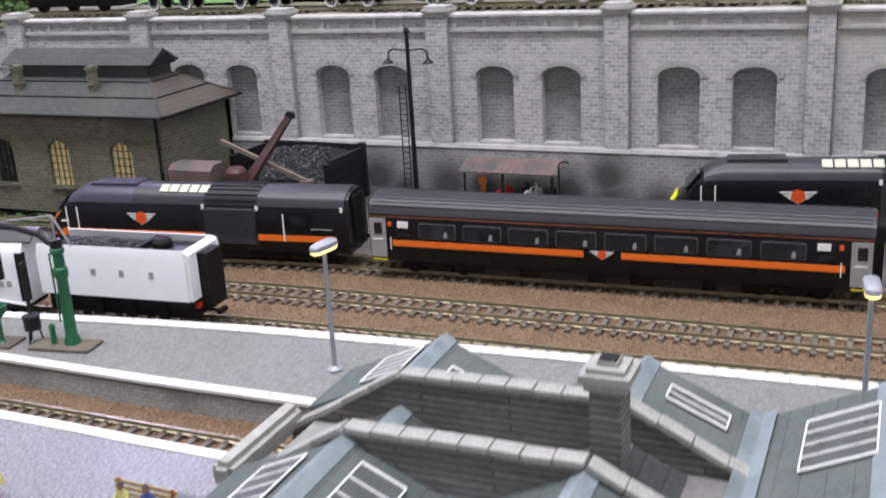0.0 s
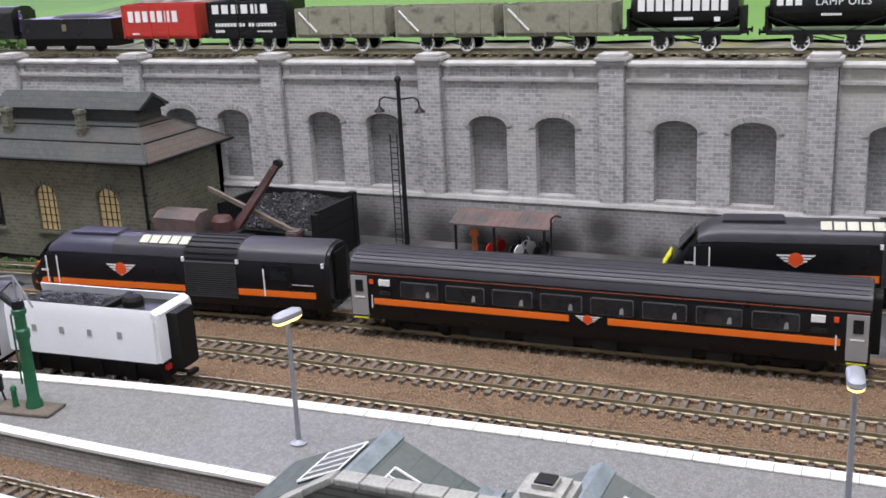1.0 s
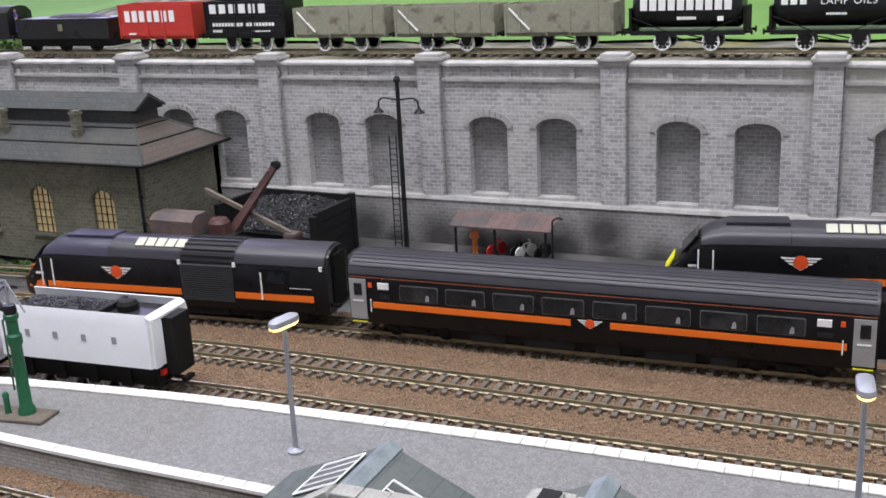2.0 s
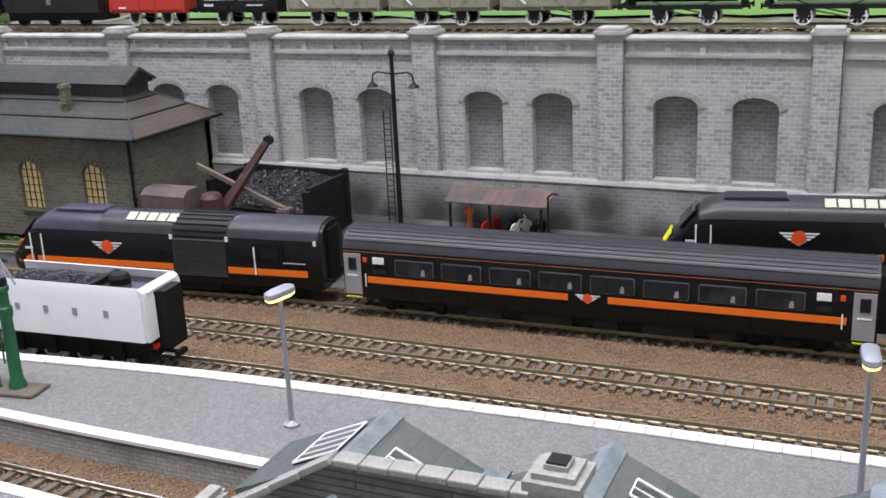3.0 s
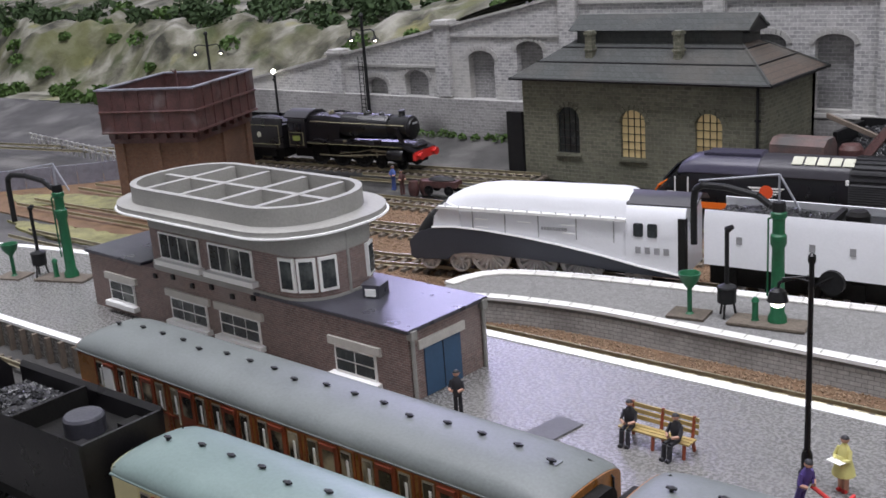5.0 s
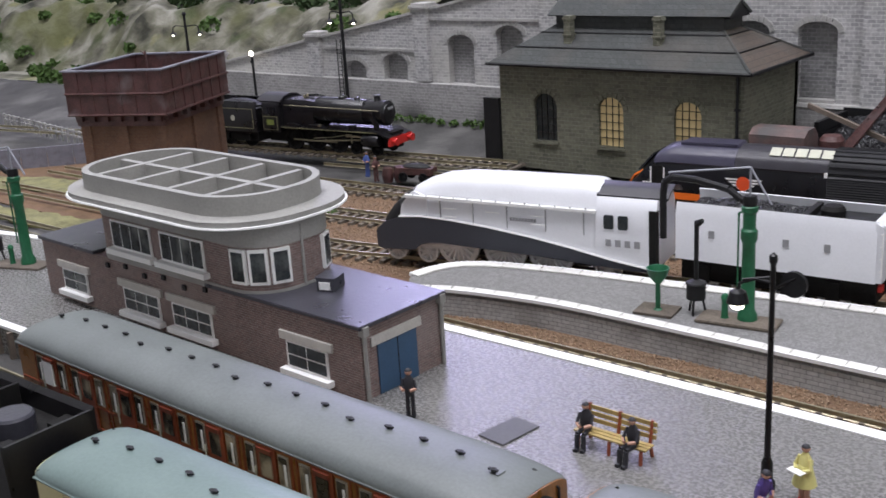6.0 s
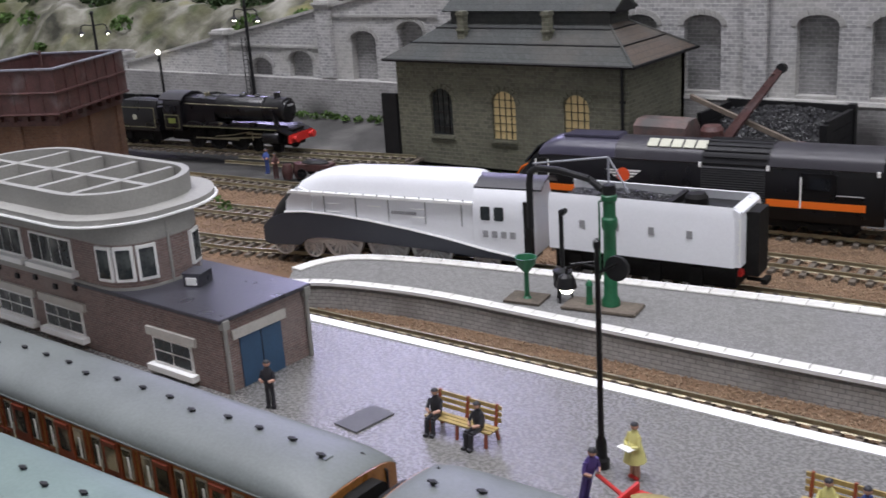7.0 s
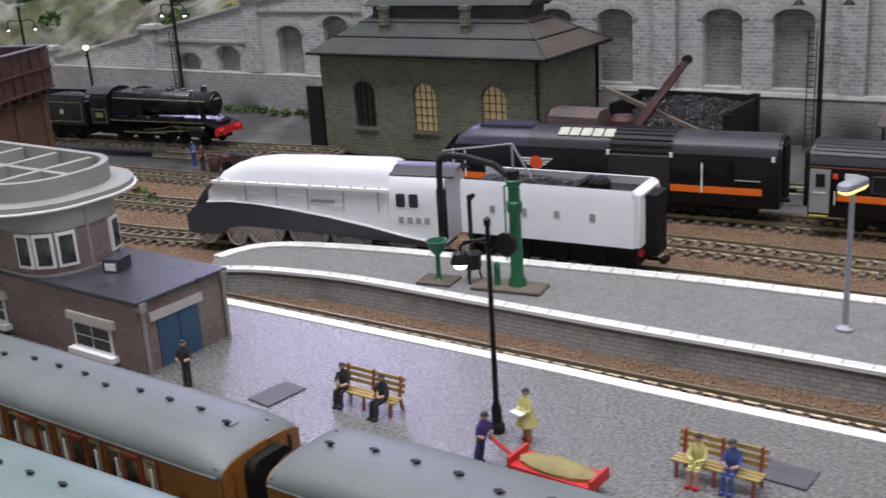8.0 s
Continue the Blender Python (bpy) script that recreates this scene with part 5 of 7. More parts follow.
def cab_end(x, y, z, rz):
    top = thing("steam_locomotive", x, y, z, rz, "black steam locomotive with an open cab beside the platform", "locomotive")
    bm = bmesh.new()
    loft(bm, [[(a, p, q) for p, q in [(-16.5, 12), (-16.5, 40), (-11, 47), (0, 49), (11, 47), (16.5, 40), (16.5, 12)]] for a in (-34, -8)])
    part("cab", bm, M["loco_black"], top, "black cab")
    bm = bmesh.new()
    lathe(bm, [(13, -150), (13, -34)], (0, 0, 30), "x", 20)
    part("boiler", bm, M["loco_black"], top)
    shape("footplate", M["loco_black"], top, box, -150, 0, -15, 15, 12, 15)
    for xa in (-110, -80, -50):
        for yv in (-9.8, 9.8):
            wheel(top, xa, yv, 11, M["matt_black"], 16)


cab_end(-517, 188, 6, 0.8)


def mixed_loco(x, y, z, rz):
    """Black mixed-traffic locomotive; x = 0 is the buffer beam, the rest runs towards -x."""
    top = thing("steam_locomotive", x, y, z, rz, "black steam locomotive with a red buffer beam", "locomotive")
    top.scale = (0.93, 1, 1)
    blk, CZ = M["loco_black"], 34.5
    bm = bmesh.new()
    lathe(bm, [(0.2, -11), (9, -11), (10.5, -12), (10.5, -33), (10.3, -33.5), (10.6, -34), (11.6, -88), (11.6, -89)], (0, 0, CZ), "x", 28)
    boiler = part("boiler", bm, blk, top, "satin black tapered boiler")
    for xa, r in ((-34, 10.7), (-52, 11.0), (-70, 11.35), (-87, 11.7)):
        bm = bmesh.new()
        lathe(bm, [(r - 0.3, -0.6), (r + 0.12, -0.5), (r + 0.12, 0.5), (r - 0.3, 0.6)], (xa, 0, CZ), "x", 28)
        part("boiler_band", bm, blk, boiler)
    bm = bmesh.new()
    lathe(bm, [(8.8, 0), (8.2, 1.2), (4, 2), (0.2, 2.3)], (-11.2, 0, CZ), "x", 20)
    door = part("smokebox_door", bm, blk, top)
    shape("number_plate", M["letter_grey"], door, box, -9.8, -8.7, -3.4, 3.4, CZ + 3.6, CZ + 5.2)
    for zz in (-2.4, 2.4):
        shape("door_strap", blk, door, box, -10.4, -8.9, -0.5, 6.4, CZ + zz - 0.4, CZ + zz + 0.4)
    for nm, xa, zz, prof in (("chimney", -23, 43.9, [(3.9, 0), (3.0, 1.6), (2.8, 4.2), (3.7, 5.2), (3.2, 5.5)]), ("dome", -62, 44.8, [(4.4, 0), (4.0, 1.8), (2.4, 3.2), (0.2, 3.7)]), ("top_feed", -46, 44.4, [(3.0, 0), (2.8, 1.6), (1.6, 2.6), (0.2, 2.8)])):
        bm = bmesh.new()
        lathe(bm, prof, (xa, 0, zz), "z", 14)
        part(nm, bm, blk, top)
    bm = bmesh.new()
    fire = [(-12.2, 18), (-12.4, 30), (-11.6, 40), (-9, 44), (0, 45), (9, 44), (11.6, 40), (12.4, 30), (12.2, 18)]
    loft(bm, [[(a, p * k, 18 + (q - 18) * k) for p, q in fire] for a, k in ((-127, 1.0), (-100, 0.985), (-89, 0.95))])
    part("firebox", bm, blk, top, "square-topped black firebox")
    for yv in (-2.2, 2.2):
        bm = bmesh.new()
        lathe(bm, [(1.3, 0), (1.1, 2.4), (0.5, 2.8)], (-106, yv, 44.6), "z", 8)
        part("safety_valve", bm, M["rail"], top)
    bm = bmesh.new()
    pipe(bm, [(-110, 3, 45.4), (-96, 3, 46.8), (-86, 3, 45.6)], 1.1, 6)
    part("whistle_pipe", bm, blk, top)
    bm = bmesh.new()
    tube(bm, (-14, -11.4, 38), (-122, -13.2, 39.4), 0.35, n=5)
    part("handrail", bm, M["rail"], top, "dull steel boiler handrail")
    bm = bmesh.new()
    prism(bm, [(-15.4, 22), (-18.8, 22), (-24, 36), (-20.5, 36)], "y", -12, -8.6)
    part("steam_pipe", bm, blk, top)
    bm = bmesh.new()
    cabp = [(-16.4, 15.5), (-16.6, 38), (-14.8, 42), (-9, 46), (0, 47.6), (9, 46), (14.8, 42), (16.6, 38), (16.4, 15.5)]
    loft(bm, [[(a, p, q) for p, q in cabp] for a in (-148, -126)])
    cab = part("cab", bm, blk, top)
    bm = bmesh.new()
    roofp = cabp[2:7]
    loft(bm, [[(a, p * 1.04, q + 0.7) for p, q in roofp] + [(a, p, q - 0.3) for p, q in reversed(roofp)] for a in (-154, -125)])
    part("cab_roof", bm, M["roof_grey"], cab)
    for xa in (-145.5, -137):
        shape("cab_window", M["glass"], cab, box, xa, xa + 6.4, -17.0, -16.2, 31.5, 37.5)
    pl = shape("number_panel", M["yellow_line"], cab, box, -146.5, -129, -16.9, -16.2, 17.5, 29.5, label="pale lining round the cab side")
    shape("panel_field", blk, pl, box, -145.9, -129.6, -17.05, -16.5, 18.1, 28.9)
    shape("running_number", M["number_green"], pl, box, -142, -133, -17.2, -16.7, 22, 26.6, label="green-gold number bar")
    bm = bmesh.new()
    prism(bm, [(-0.5, 15.5), (-0.5, 17), (-9, 19.2), (-13, 21.4), (-126, 21.4), (-126, 20), (-13, 20), (-9, 17.8)], "y", -16.2, 16.2)
    rp = part("running_plate", bm, blk, top)
    shape("valance_line", M["yellow_line"], rp, box, -125, -14, -16.5, -16.1, 20.0, 20.6, label="thin pale lining along the running plate")
    for xa in (-62, -88, -114):
        bm = bmesh.new()
        prism(bm, [(xa + 11 * math.cos(math.pi * i / 10), 20.5 + 3.4 * math.sin(math.pi * i / 10)) for i in range(11)], "y", -15.2, -9)
        part("splasher", bm, blk, rp)
    shape("sand_box", blk, rp, box, -46, -40, -15, -11, 21.2, 25)
    shape("lubricator", M["rail"], rp, box, -82, -79, -15.2, -13, 21.2, 24)
    shape("buffer_beam", M["beam_red"], top, box, -2, 0, -16, 16, 9.5, 16.5, label="red buffer beam")
    for yv in (-11, 11):
        bm = bmesh.new()
        lathe(bm, [(1.6, 0), (1.6, 4), (3.2, 4), (3.2, 5.2), (0.2, 5.4)], (0, yv, 13.2), "x", 14)
        part("buffer", bm, M["beam_red"], top)
        bm = bmesh.new()
        lathe(bm, [(0.3, -13), (4.6, -13), (5, -14), (5, -30), (4.4, -31), (0.3, -31)], (0, yv * 1.22, 13.4), "x", 14)
        part("cylinder", bm, blk, top)
    for xa, r, sp in ((-18, 6.0, 10), (-42, 6.0, 10), (-62, 11, 18), (-88, 11, 18), (-114, 11, 18)):
        for yv in (-9.8, 9.8):
            wheel(top, xa, yv, r, M["matt_black"], sp)
    for pts, r in (([(-114, -12.6, 9.5), (-62, -12.6, 9.5)], 0.75), ([(-30, -13.6, 13.4), (-88, -13.4, 9.5)], 0.7), ([(-46, -14, 17.5), (-66, -14, 14), (-88, -14, 12)], 0.45), ([(-44, -14.2, 17.6), (-44, -14.2, 10)], 0.5)):
        bm = bmesh.new()
        pipe(bm, pts, r, 6)
        part("connecting_rod", bm, M["rail"], top, "dull steel rod of the valve gear")
    shape("slide_bar", M["rail"], top, box, -50, -30, -15, -13, 15.2, 16.4)
    shape("frame", M["matt_black"], top, box, -148, -3, -8, 8, 6, 20)
    bm = bmesh.new()
    prism(bm, [(-16.4, 14), (-16.4, 36), (-14.6, 41), (-13.6, 41), (-15, 35), (15, 35), (13.6, 41), (14.6, 41), (16.4, 36), (16.4, 14)], "x", -238, -156)
    td = part("tender", bm, blk, top, "black tender coupled behind")
    for xa, xb, za, zb in ((-235, -160, 34.4, 35.0), (-235, -160, 17, 17.6), (-235, -234.4, 17.6, 34.4), (-160.6, -160, 17.6, 34.4)):
        shape("lining", M["yellow_line"], td, box, xa, xb, -16.75, -16.2, za, zb)
    bm = bmesh.new()
    lathe(bm, [(2.6, 0), (2.6, 0.4), (0.2, 0.5)], (-186, -16.3, 26), "y", 12)
    crest = part("crest", bm, M["cream_panel"], td, "small round gilt crest")
    crest.matrix_basis = pose(0, -0.0006, 0)
    shape("tender_frame", M["matt_black"], td, box, -238, -158, -13, 13, 5, 14)
    for xa in (-226, -198, -170):
        wheel(td, xa, -9.8, 8, M["matt_black"], 12)
        shape("axle_box", M["matt_black"], td, box, xa - 2.4, xa + 2.4, -15, -12.6, 6, 12)
    bm = bmesh.new()
    ball(bm, (-190, 0, 35), 30, 12, 6, 14)
    part("coal", bm, M["coal"], td)


M["number_green"] = mat("green_gold_number", (0.2, 0.24, 0.06), 0.5, var=0.3, bump=0.0)
M["yellow_line"] = mat("pale_lining", (0.2, 0.19, 0.11), 0.5, var=0.1, bump=0.0)
mixed_loco(-710, 687, 14, 6.5)


# ---- goods train on the upper level ----
def wagon_base(top, L, colour):
    shape("underframe", colour, top, box, -L / 2, L / 2, -12, 12, 11, 14)
    for s in (-1, 1):
        for dx in (-17, 17):
            shape("axle_guard", M["matt_black"], top, prism, [(dx - 5, 11), (dx + 5, 11), (dx + 2, 4), (dx - 2, 4)], "y", s * 11.8, s * 10.8)
        shape("brake_lever", M["matt_black"], top, tube, (-14, s * 12.4, 11), (14, s * 12.4, 5), 0.5, 0.5, 5)
    for dx in (-17, 17):
        for yv in (-9.2, 9.2):
            wheel(top, dx, yv, 6.2, M["steel_wheel"], 8)
    for s in (-1, 1):
        for yv in (-9, 9):
            bm = bmesh.new()
            lathe(bm, [(1.2, 0), (1.0, s * 4), (2.2, s * 4), (2.2, s * 5)], (s * L / 2, yv, 13), "x", 10)
            part("buffer", bm, M["matt_black"], top)


def open_wagon(x, L, h, colour, base, label, planks=5, load=None, marks=()):
    top = thing("open_wagon", x, 882, 153, 0, label, "wagon", "goods train on the upper line")
    wagon_base(top, L, base)
    for s in (-1, 1):
        for k in range(planks):
            z0 = 14 + k * (h - 14) / planks
            shape("plank", colour, top, box, -L / 2, L / 2, s * 15.2, s * 14, z0 + 0.12, z0 + (h - 14) / planks - 0.12)
    for s in (-1, 1):
        shape("end", colour, top, box, s * L / 2, s * (L / 2 - 1.2), -14, 14, 14, h)
    shape("floor", base, top, box, -L / 2 + 1, L / 2 - 1, -14, 14, 13, 15)
    for xa in (-L / 2 + 1, -9, 9, L / 2 - 1):
        shape("stanchion", base, top, box, xa - 0.7, xa + 0.7, -15.9, -15.1, 12, h)
    if load:
        bm = bmesh.new()
        ball(bm, (0, 0, h - 5), L * 0.47, 13.5, 4, 12)
        part("load", bm, load, top)
    for xa, w, z0, z1 in marks:
        shape("letter_bar", M["trim_white"], top, box, xa, xa + w, -15.6, -15.1, z0, z1, label="white letter-sized mark")
    return top


def row(x0, n, w, gap, z0, z1):
    return [(x0 + i * (w + gap), w, z0, z1) for i in range(n)]


open_wagon(-516, 80, 41, M["wagon_red"], M["wagon_red"], "red five-plank wagon with white lettering marks", marks=row(-33, 7, 5.4, 2.6, 26, 35.5) + row(-30, 4, 1.4, 0.6, 15, 16.6))
open_wagon(-424, 80, 42, M["black"], M["black"], "black coal wagon with white lettering marks", 7, M["coal"], marks=row(-34, 6, 6.4, 3.4, 32, 39.5) + row(-32, 10, 2.2, 0.9, 21.4, 24.2) + row(-20, 9, 2.2, 0.9, 0, 0)[:0] + row(2, 9, 2.2, 0.9, 21.4, 24.2) + row(-32, 4, 1.6, 0.8, 16.4, 18.4) + row(8, 8, 1.4, 0.8, 16.6, 17.8))
for xm in (-334, -242, -150):
    w = open_wagon(xm, 84, 35, M["mineral"], M["mineral"], "weathered grey steel mineral wagon with patchy rust", 1)
    shape("side_door", M["mineral"], w, box, -9, 9, -16, -15, 14.5, 34.4)
    for xa in (-30, 30):
        shape("side_rib", M["mineral"], w, box, xa - 0.8, xa + 0.8, -16, -15, 14, 35)
    bm = bmesh.new()
    tube(bm, (-38, -15.7, 32), (-22, -15.7, 16), 0.8, n=4)
    part("end_stripe", bm, M["trim_white"], w, "worn white diagonal stripe")


def words(parent, text, x, z, size, y, material):
    cu = bpy.data.curves.new("lettering", "FONT")
    cu.body, cu.size, cu.extrude, cu.space_character = text, size * K, 0.1 * K, 1.15
    ob = bpy.data.objects.new("lettering", cu)
    me = bpy.data.meshes.new_from_object(ob)
    bpy.data.objects.remove(ob)
    me.materials.append(material)
    o = new("lettering", me)
    o.parent = parent
    o.matrix_basis = pose(x * K, y * K, z * K, 90, 0, 0)
    return o


def tank_wagon(x, L, label, marks, text=""):
    top = thing("tank_wagon", x, 882, 153, 0, label, "wagon", "goods train on the upper line")
    wagon_base(top, L, M["black"])
    bm = bmesh.new()
    lathe(bm, [(0.2, -L / 2 + 1), (12, -L / 2 + 2), (14.6, -L / 2 + 5), (14.6, L / 2 - 5), (12, L / 2 - 2), (0.2, L / 2 - 1)], (0, 0, 30), "x", 26)
    part("barrel", bm, M["black"], top, "gloss black tank barrel")
    bm = bmesh.new()
    lathe(bm, [(4, 0), (4, 4), (4.6, 4.4), (0.2, 5)], (0, 0, 40.5), "z", 14)
    part("filler", bm, M["black"], top)
    for s in (-1, 1):
        shape("end_stake", M["matt_black"], top, box, s * (L / 2 + 1), s * (L / 2 - 1), -12, 12, 14, 30)
        bm = bmesh.new()
        tube(bm, (s * L / 2, -12.5, 24), (s * 14, -12.5, 14), 0.4, n=5)
        part("tie_rod", bm, M["matt_black"], top)
    for xa, w, z0, z1 in marks:
        shape("letter_bar", M["trim_white"], top, box, xa, xa + w, -15.0, -13.6, z0, z1, label="white letter-sized mark")
    if text:
        words(top, text, -8, 31, 6.6, -14.9, M["trim_white"])


tank_wagon(-57, 80, "black oil tank wagon with bold white lettering marks", row(-32, 10, 4.9, 1.6, 28.5, 36.5) + row(-6, 8, 1.2, 0.5, 22, 24) + [(22, 4, 21, 24)])
tank_wagon(40, 80, "black lamp oil tank wagon with white lettering", row(-33, 3, 4.2, 1.8, 31, 35.8) + row(-4, 7, 1.4, 0.5, 24, 25.4), "LAMP OILS")


def goods_loco():
    top = thing("steam_locomotive", -565, 882, 153, 0, "weathered black goods locomotive with tender and a crew figure", "locomotive", "goods train on the upper line")
    shape("tender", M["loco_black"], top, box, -112, -4, -15.5, 15.5, 12, 30, label="weathered black tender")
    bm = bmesh.new()
    ball(bm, (-50, 0, 29), 38, 12, 5, 12)
    part("coal", bm, M["coal"], top)
    shape("crest", M["yellow_line"], top, box, -62, -57, -15.9, -15.3, 19, 25, label="small pale crest")
    shape("frame", M["matt_black"], top, box, -112, -4, -12, 12, 5, 12)
    for xa in (-96, -60, -24):
        wheel(top, xa, -9.2, 7.5, M["matt_black"], 10)
    bm = bmesh.new()
    loft(bm, [[(a, p, q) for p, q in [(-15.5, 12), (-15.5, 36), (-9, 41), (0, 42), (9, 41), (15.5, 36), (15.5, 12)]] for a in (-150, -122)])
    part("cab", bm, M["loco_black"], top)
    bm = bmesh.new()
    lathe(bm, [(12, -260), (12, -150)], (0, 0, 28), "x", 20)
    part("boiler", bm, M["loco_black"], top)
    shape("footplate", M["loco_black"], top, box, -262, -118, -15, 15, 12, 15)
    for xa in (-240, -205, -170):
        wheel(top, xa, -9.2, 10, M["matt_black"], 14)


goods_loco()

# ---- engine shed ----
SHED_STONE = stone_mesh("arch_stone", 2.9, 2.0, 4.0, M["shed_stone"])
M["sky_glass"] = mat("dusty_skylight_glass", (0.075, 0.083, 0.083), 0.3, var=0.3, scale=120, bump=0.1)

def engine_shed():
    X0, X1, Y0, Y1, Z0, ZE = -624, -420, 713, 806, 8, 90
    top = thing("engine_shed", 0, 0, 0, 0, "mossy dark stone engine shed with a hipped slate roof", "building")
    holes = [(-592, -571, 31, 59, 9), (-534, -513, 31, 59, 9), (-472, -451, 31, 59, 9)]
    bm = bmesh.new()
    pierced(bm, X0, X1, Z0, lambda x: ZE, holes, Y0, Y0 + 6)
    part("front_wall", bm, M["shed_stone"], top)
    shape("side_wall", M["shed_stone"], top, box, X1 - 6, X1, Y0 + 6, Y1, Z0, ZE)
    shape("side_wall", M["shed_stone"], top, box, X0, X0 + 6, Y0 + 6, Y1, Z0, ZE)
    shape("back_wall", M["shed_stone"], top, box, X0, X1, Y1 - 6, Y1, Z0, ZE)
    for k, h in enumerate(holes):
        c, r = (h[0] + h[1]) / 2, (h[1] - h[0]) / 2
        voussoirs(top, h, Y0, SHED_STONE, 9)
        shape("sill", M["shed_stone"], top, box, h[0] - 1.5, h[1] + 1.5, Y0 - 1.6, Y0 + 2, 28.5, 31)
        w = shape("window", M["lamp_yellow"] if k else M["room_glass"], top, prism, arch_points(h[0], h[1], h[2], h[3], h[4]), "y", Y0 + 3, Y0 + 4, label="arched window glowing amber" if k else "dark arched window")
        for i in range(1, 4):
            xg = h[0] + (h[1] - h[0]) * i / 4
            shape("glazing_bar", M["iron"], w, box, xg - 0.22, xg + 0.22, Y0 + 2.2, Y0 + 3.1, 31, 67)
        for i in range(1, 6):
            zg = 31 + i * 6
            shape("glazing_bar", M["iron"], w, box, h[0], h[1], Y0 + 2.2, Y0 + 3.1, zg - 0.22, zg + 0.22)
    E = 7
    a, b, c, d = (X0 - E, Y0 - E, ZE), (X1 + E, Y0 - E, ZE), (X1 + E, Y1 + E, ZE), (X0 - E, Y1 + E, ZE)
    yc, zr = (Y0 + Y1) / 2, 122
    e, f = (X0 + 40, yc, zr), (X1 - 44, yc, zr)
    for name, pts, m in (("roof_front", (a, b, f, e), "slate"), ("roof_hip", (b, c, f), "slate_brown"), ("roof_back", (c, d, e, f), "slate"), ("roof_hip", (d, a, e), "slate")):
        bm = bmesh.new()
        loft(bm, [[(p[0], p[1], p[2] + k) for p in pts] for k in (-1.2, 0.6)])
        part(name, bm, M[m], top)
    for t in (0.33, 0.63):
        bm = bmesh.new()
        lp = [Vector(p).lerp(Vector(q), t) + Vector((0, 0, 0.9)) for p, q in ((a, e), (b, f), (c, f))]
        pipe(bm, lp, 0.7, 5)
        part("roof_step", bm, M["iron"], top)
    bm = bmesh.new()
    pipe(bm, [Vector(b) + Vector((0, 0, 0.8)), Vector(f)], 1.2, 6)
    pipe(bm, [Vector(c) + Vector((0, 0, 0.8)), Vector(f)], 1.2, 6)
    part("hip_ridge", bm, M["slate"], top)
    bm = bmesh.new()
    pipe(bm, [Vector(a) - Vector((0, 1, 0)), Vector(b) + Vector((1, -1, 0)), Vector(c) + Vector((1, 0, 0))], 1.3, 6)
    part("gutter", bm, M["iron"], top)
    bm = bmesh.new()
    prism(bm, [(yc - 15, 114), (yc + 15, 114), (yc + 15, 126), (yc - 15, 126)], "x", -590, -450)
    vent = part("roof_ventilator", bm, M["slate"], top, "raised louvred ridge ventilator")
    bm = bmesh.new()
    prism(bm, [(yc - 19, 124), (yc, 135), (yc + 19, 124), (yc + 17, 123), (yc, 132.5), (yc - 17, 123)], "x", -596, -444)
    part("ventilator_roof", bm, M["slate"], vent)
    bm = bmesh.new()
    prism(bm, [(yc - 16, 122), (yc, 133), (yc + 16, 122)], "x", -450, -444.6)
    part("ventilator_end", bm, M["iron"], vent, "dark louvred gable")
    for xc in (-570, -494):
        bm = bmesh.new()
        box(bm, xc - 3, xc + 3, yc - 31, yc - 25, 104, 125)
        box(bm, xc - 3.8, xc + 3.8, yc - 31.8, yc - 24.2, 122, 124)
        box(bm, xc - 3.8, xc + 3.8, yc - 31.8, yc - 24.2, 110, 111.4)
        part("chimney", bm, M["shed_stone"], top, "short square stone chimney")
    bm = bmesh.new()
    tube(bm, (-424, Y0 - 1.5, Z0), (-424, Y0 - 1.5, ZE - 1), 1.1, n=7)
    for zz in (25, 45, 65):
        tube(bm, (-426, Y0 - 1.2, zz), (-422, Y0 - 1.2, zz), 1.0, n=5)
    part("drain_pipe", bm, M["iron"], top)
    shape("open_door", M["iron"], top, box, X0 - 16, X0 - 1, Y0 - 2, Y0 + 1.5, Z0, 62, label="dark timber door leaf standing open")


engine_shed()


# ---- signal box ----
def casement(parent, x0, x1, z0, z1, y, cols, rows_, lintel=True):
    w = shape("window", M["trim_white"], parent, box, x0, x1, y - 0.5, y + 1, z0, z1, label="white framed casement window")
    for i in range(cols):
        for j in range(rows_):
            xa, xb = x0 + 1.0 + (x1 - x0 - 1.4) * i / cols + 0.35, x0 + 1.0 + (x1 - x0 - 1.4) * (i + 1) / cols - 0.55
            za, zb = z0 + 1.0 + (z1 - z0 - 1.4) * j / rows_ + 0.3, z0 + 1.0 + (z1 - z0 - 1.4) * (j + 1) / rows_ - 0.5
            shape("pane", M["room_glass"], w, box, xa, xb, y - 0.75, y - 0.3, za, zb)
    shape("sill", M["trim_white"], parent, box, x0 - 2.4, x1 + 2.4, y - 3.4, y + 1, z0 - 2.8, z0 - 0.1, label="projecting white sill")
    if lintel:
        shape("lintel", M["lintel"], parent, box, x0 - 3.5, x1 + 3.5, y - 1.0, y + 1, z1 + 0.2, z1 + 4, label="pale concrete lintel")
    return w


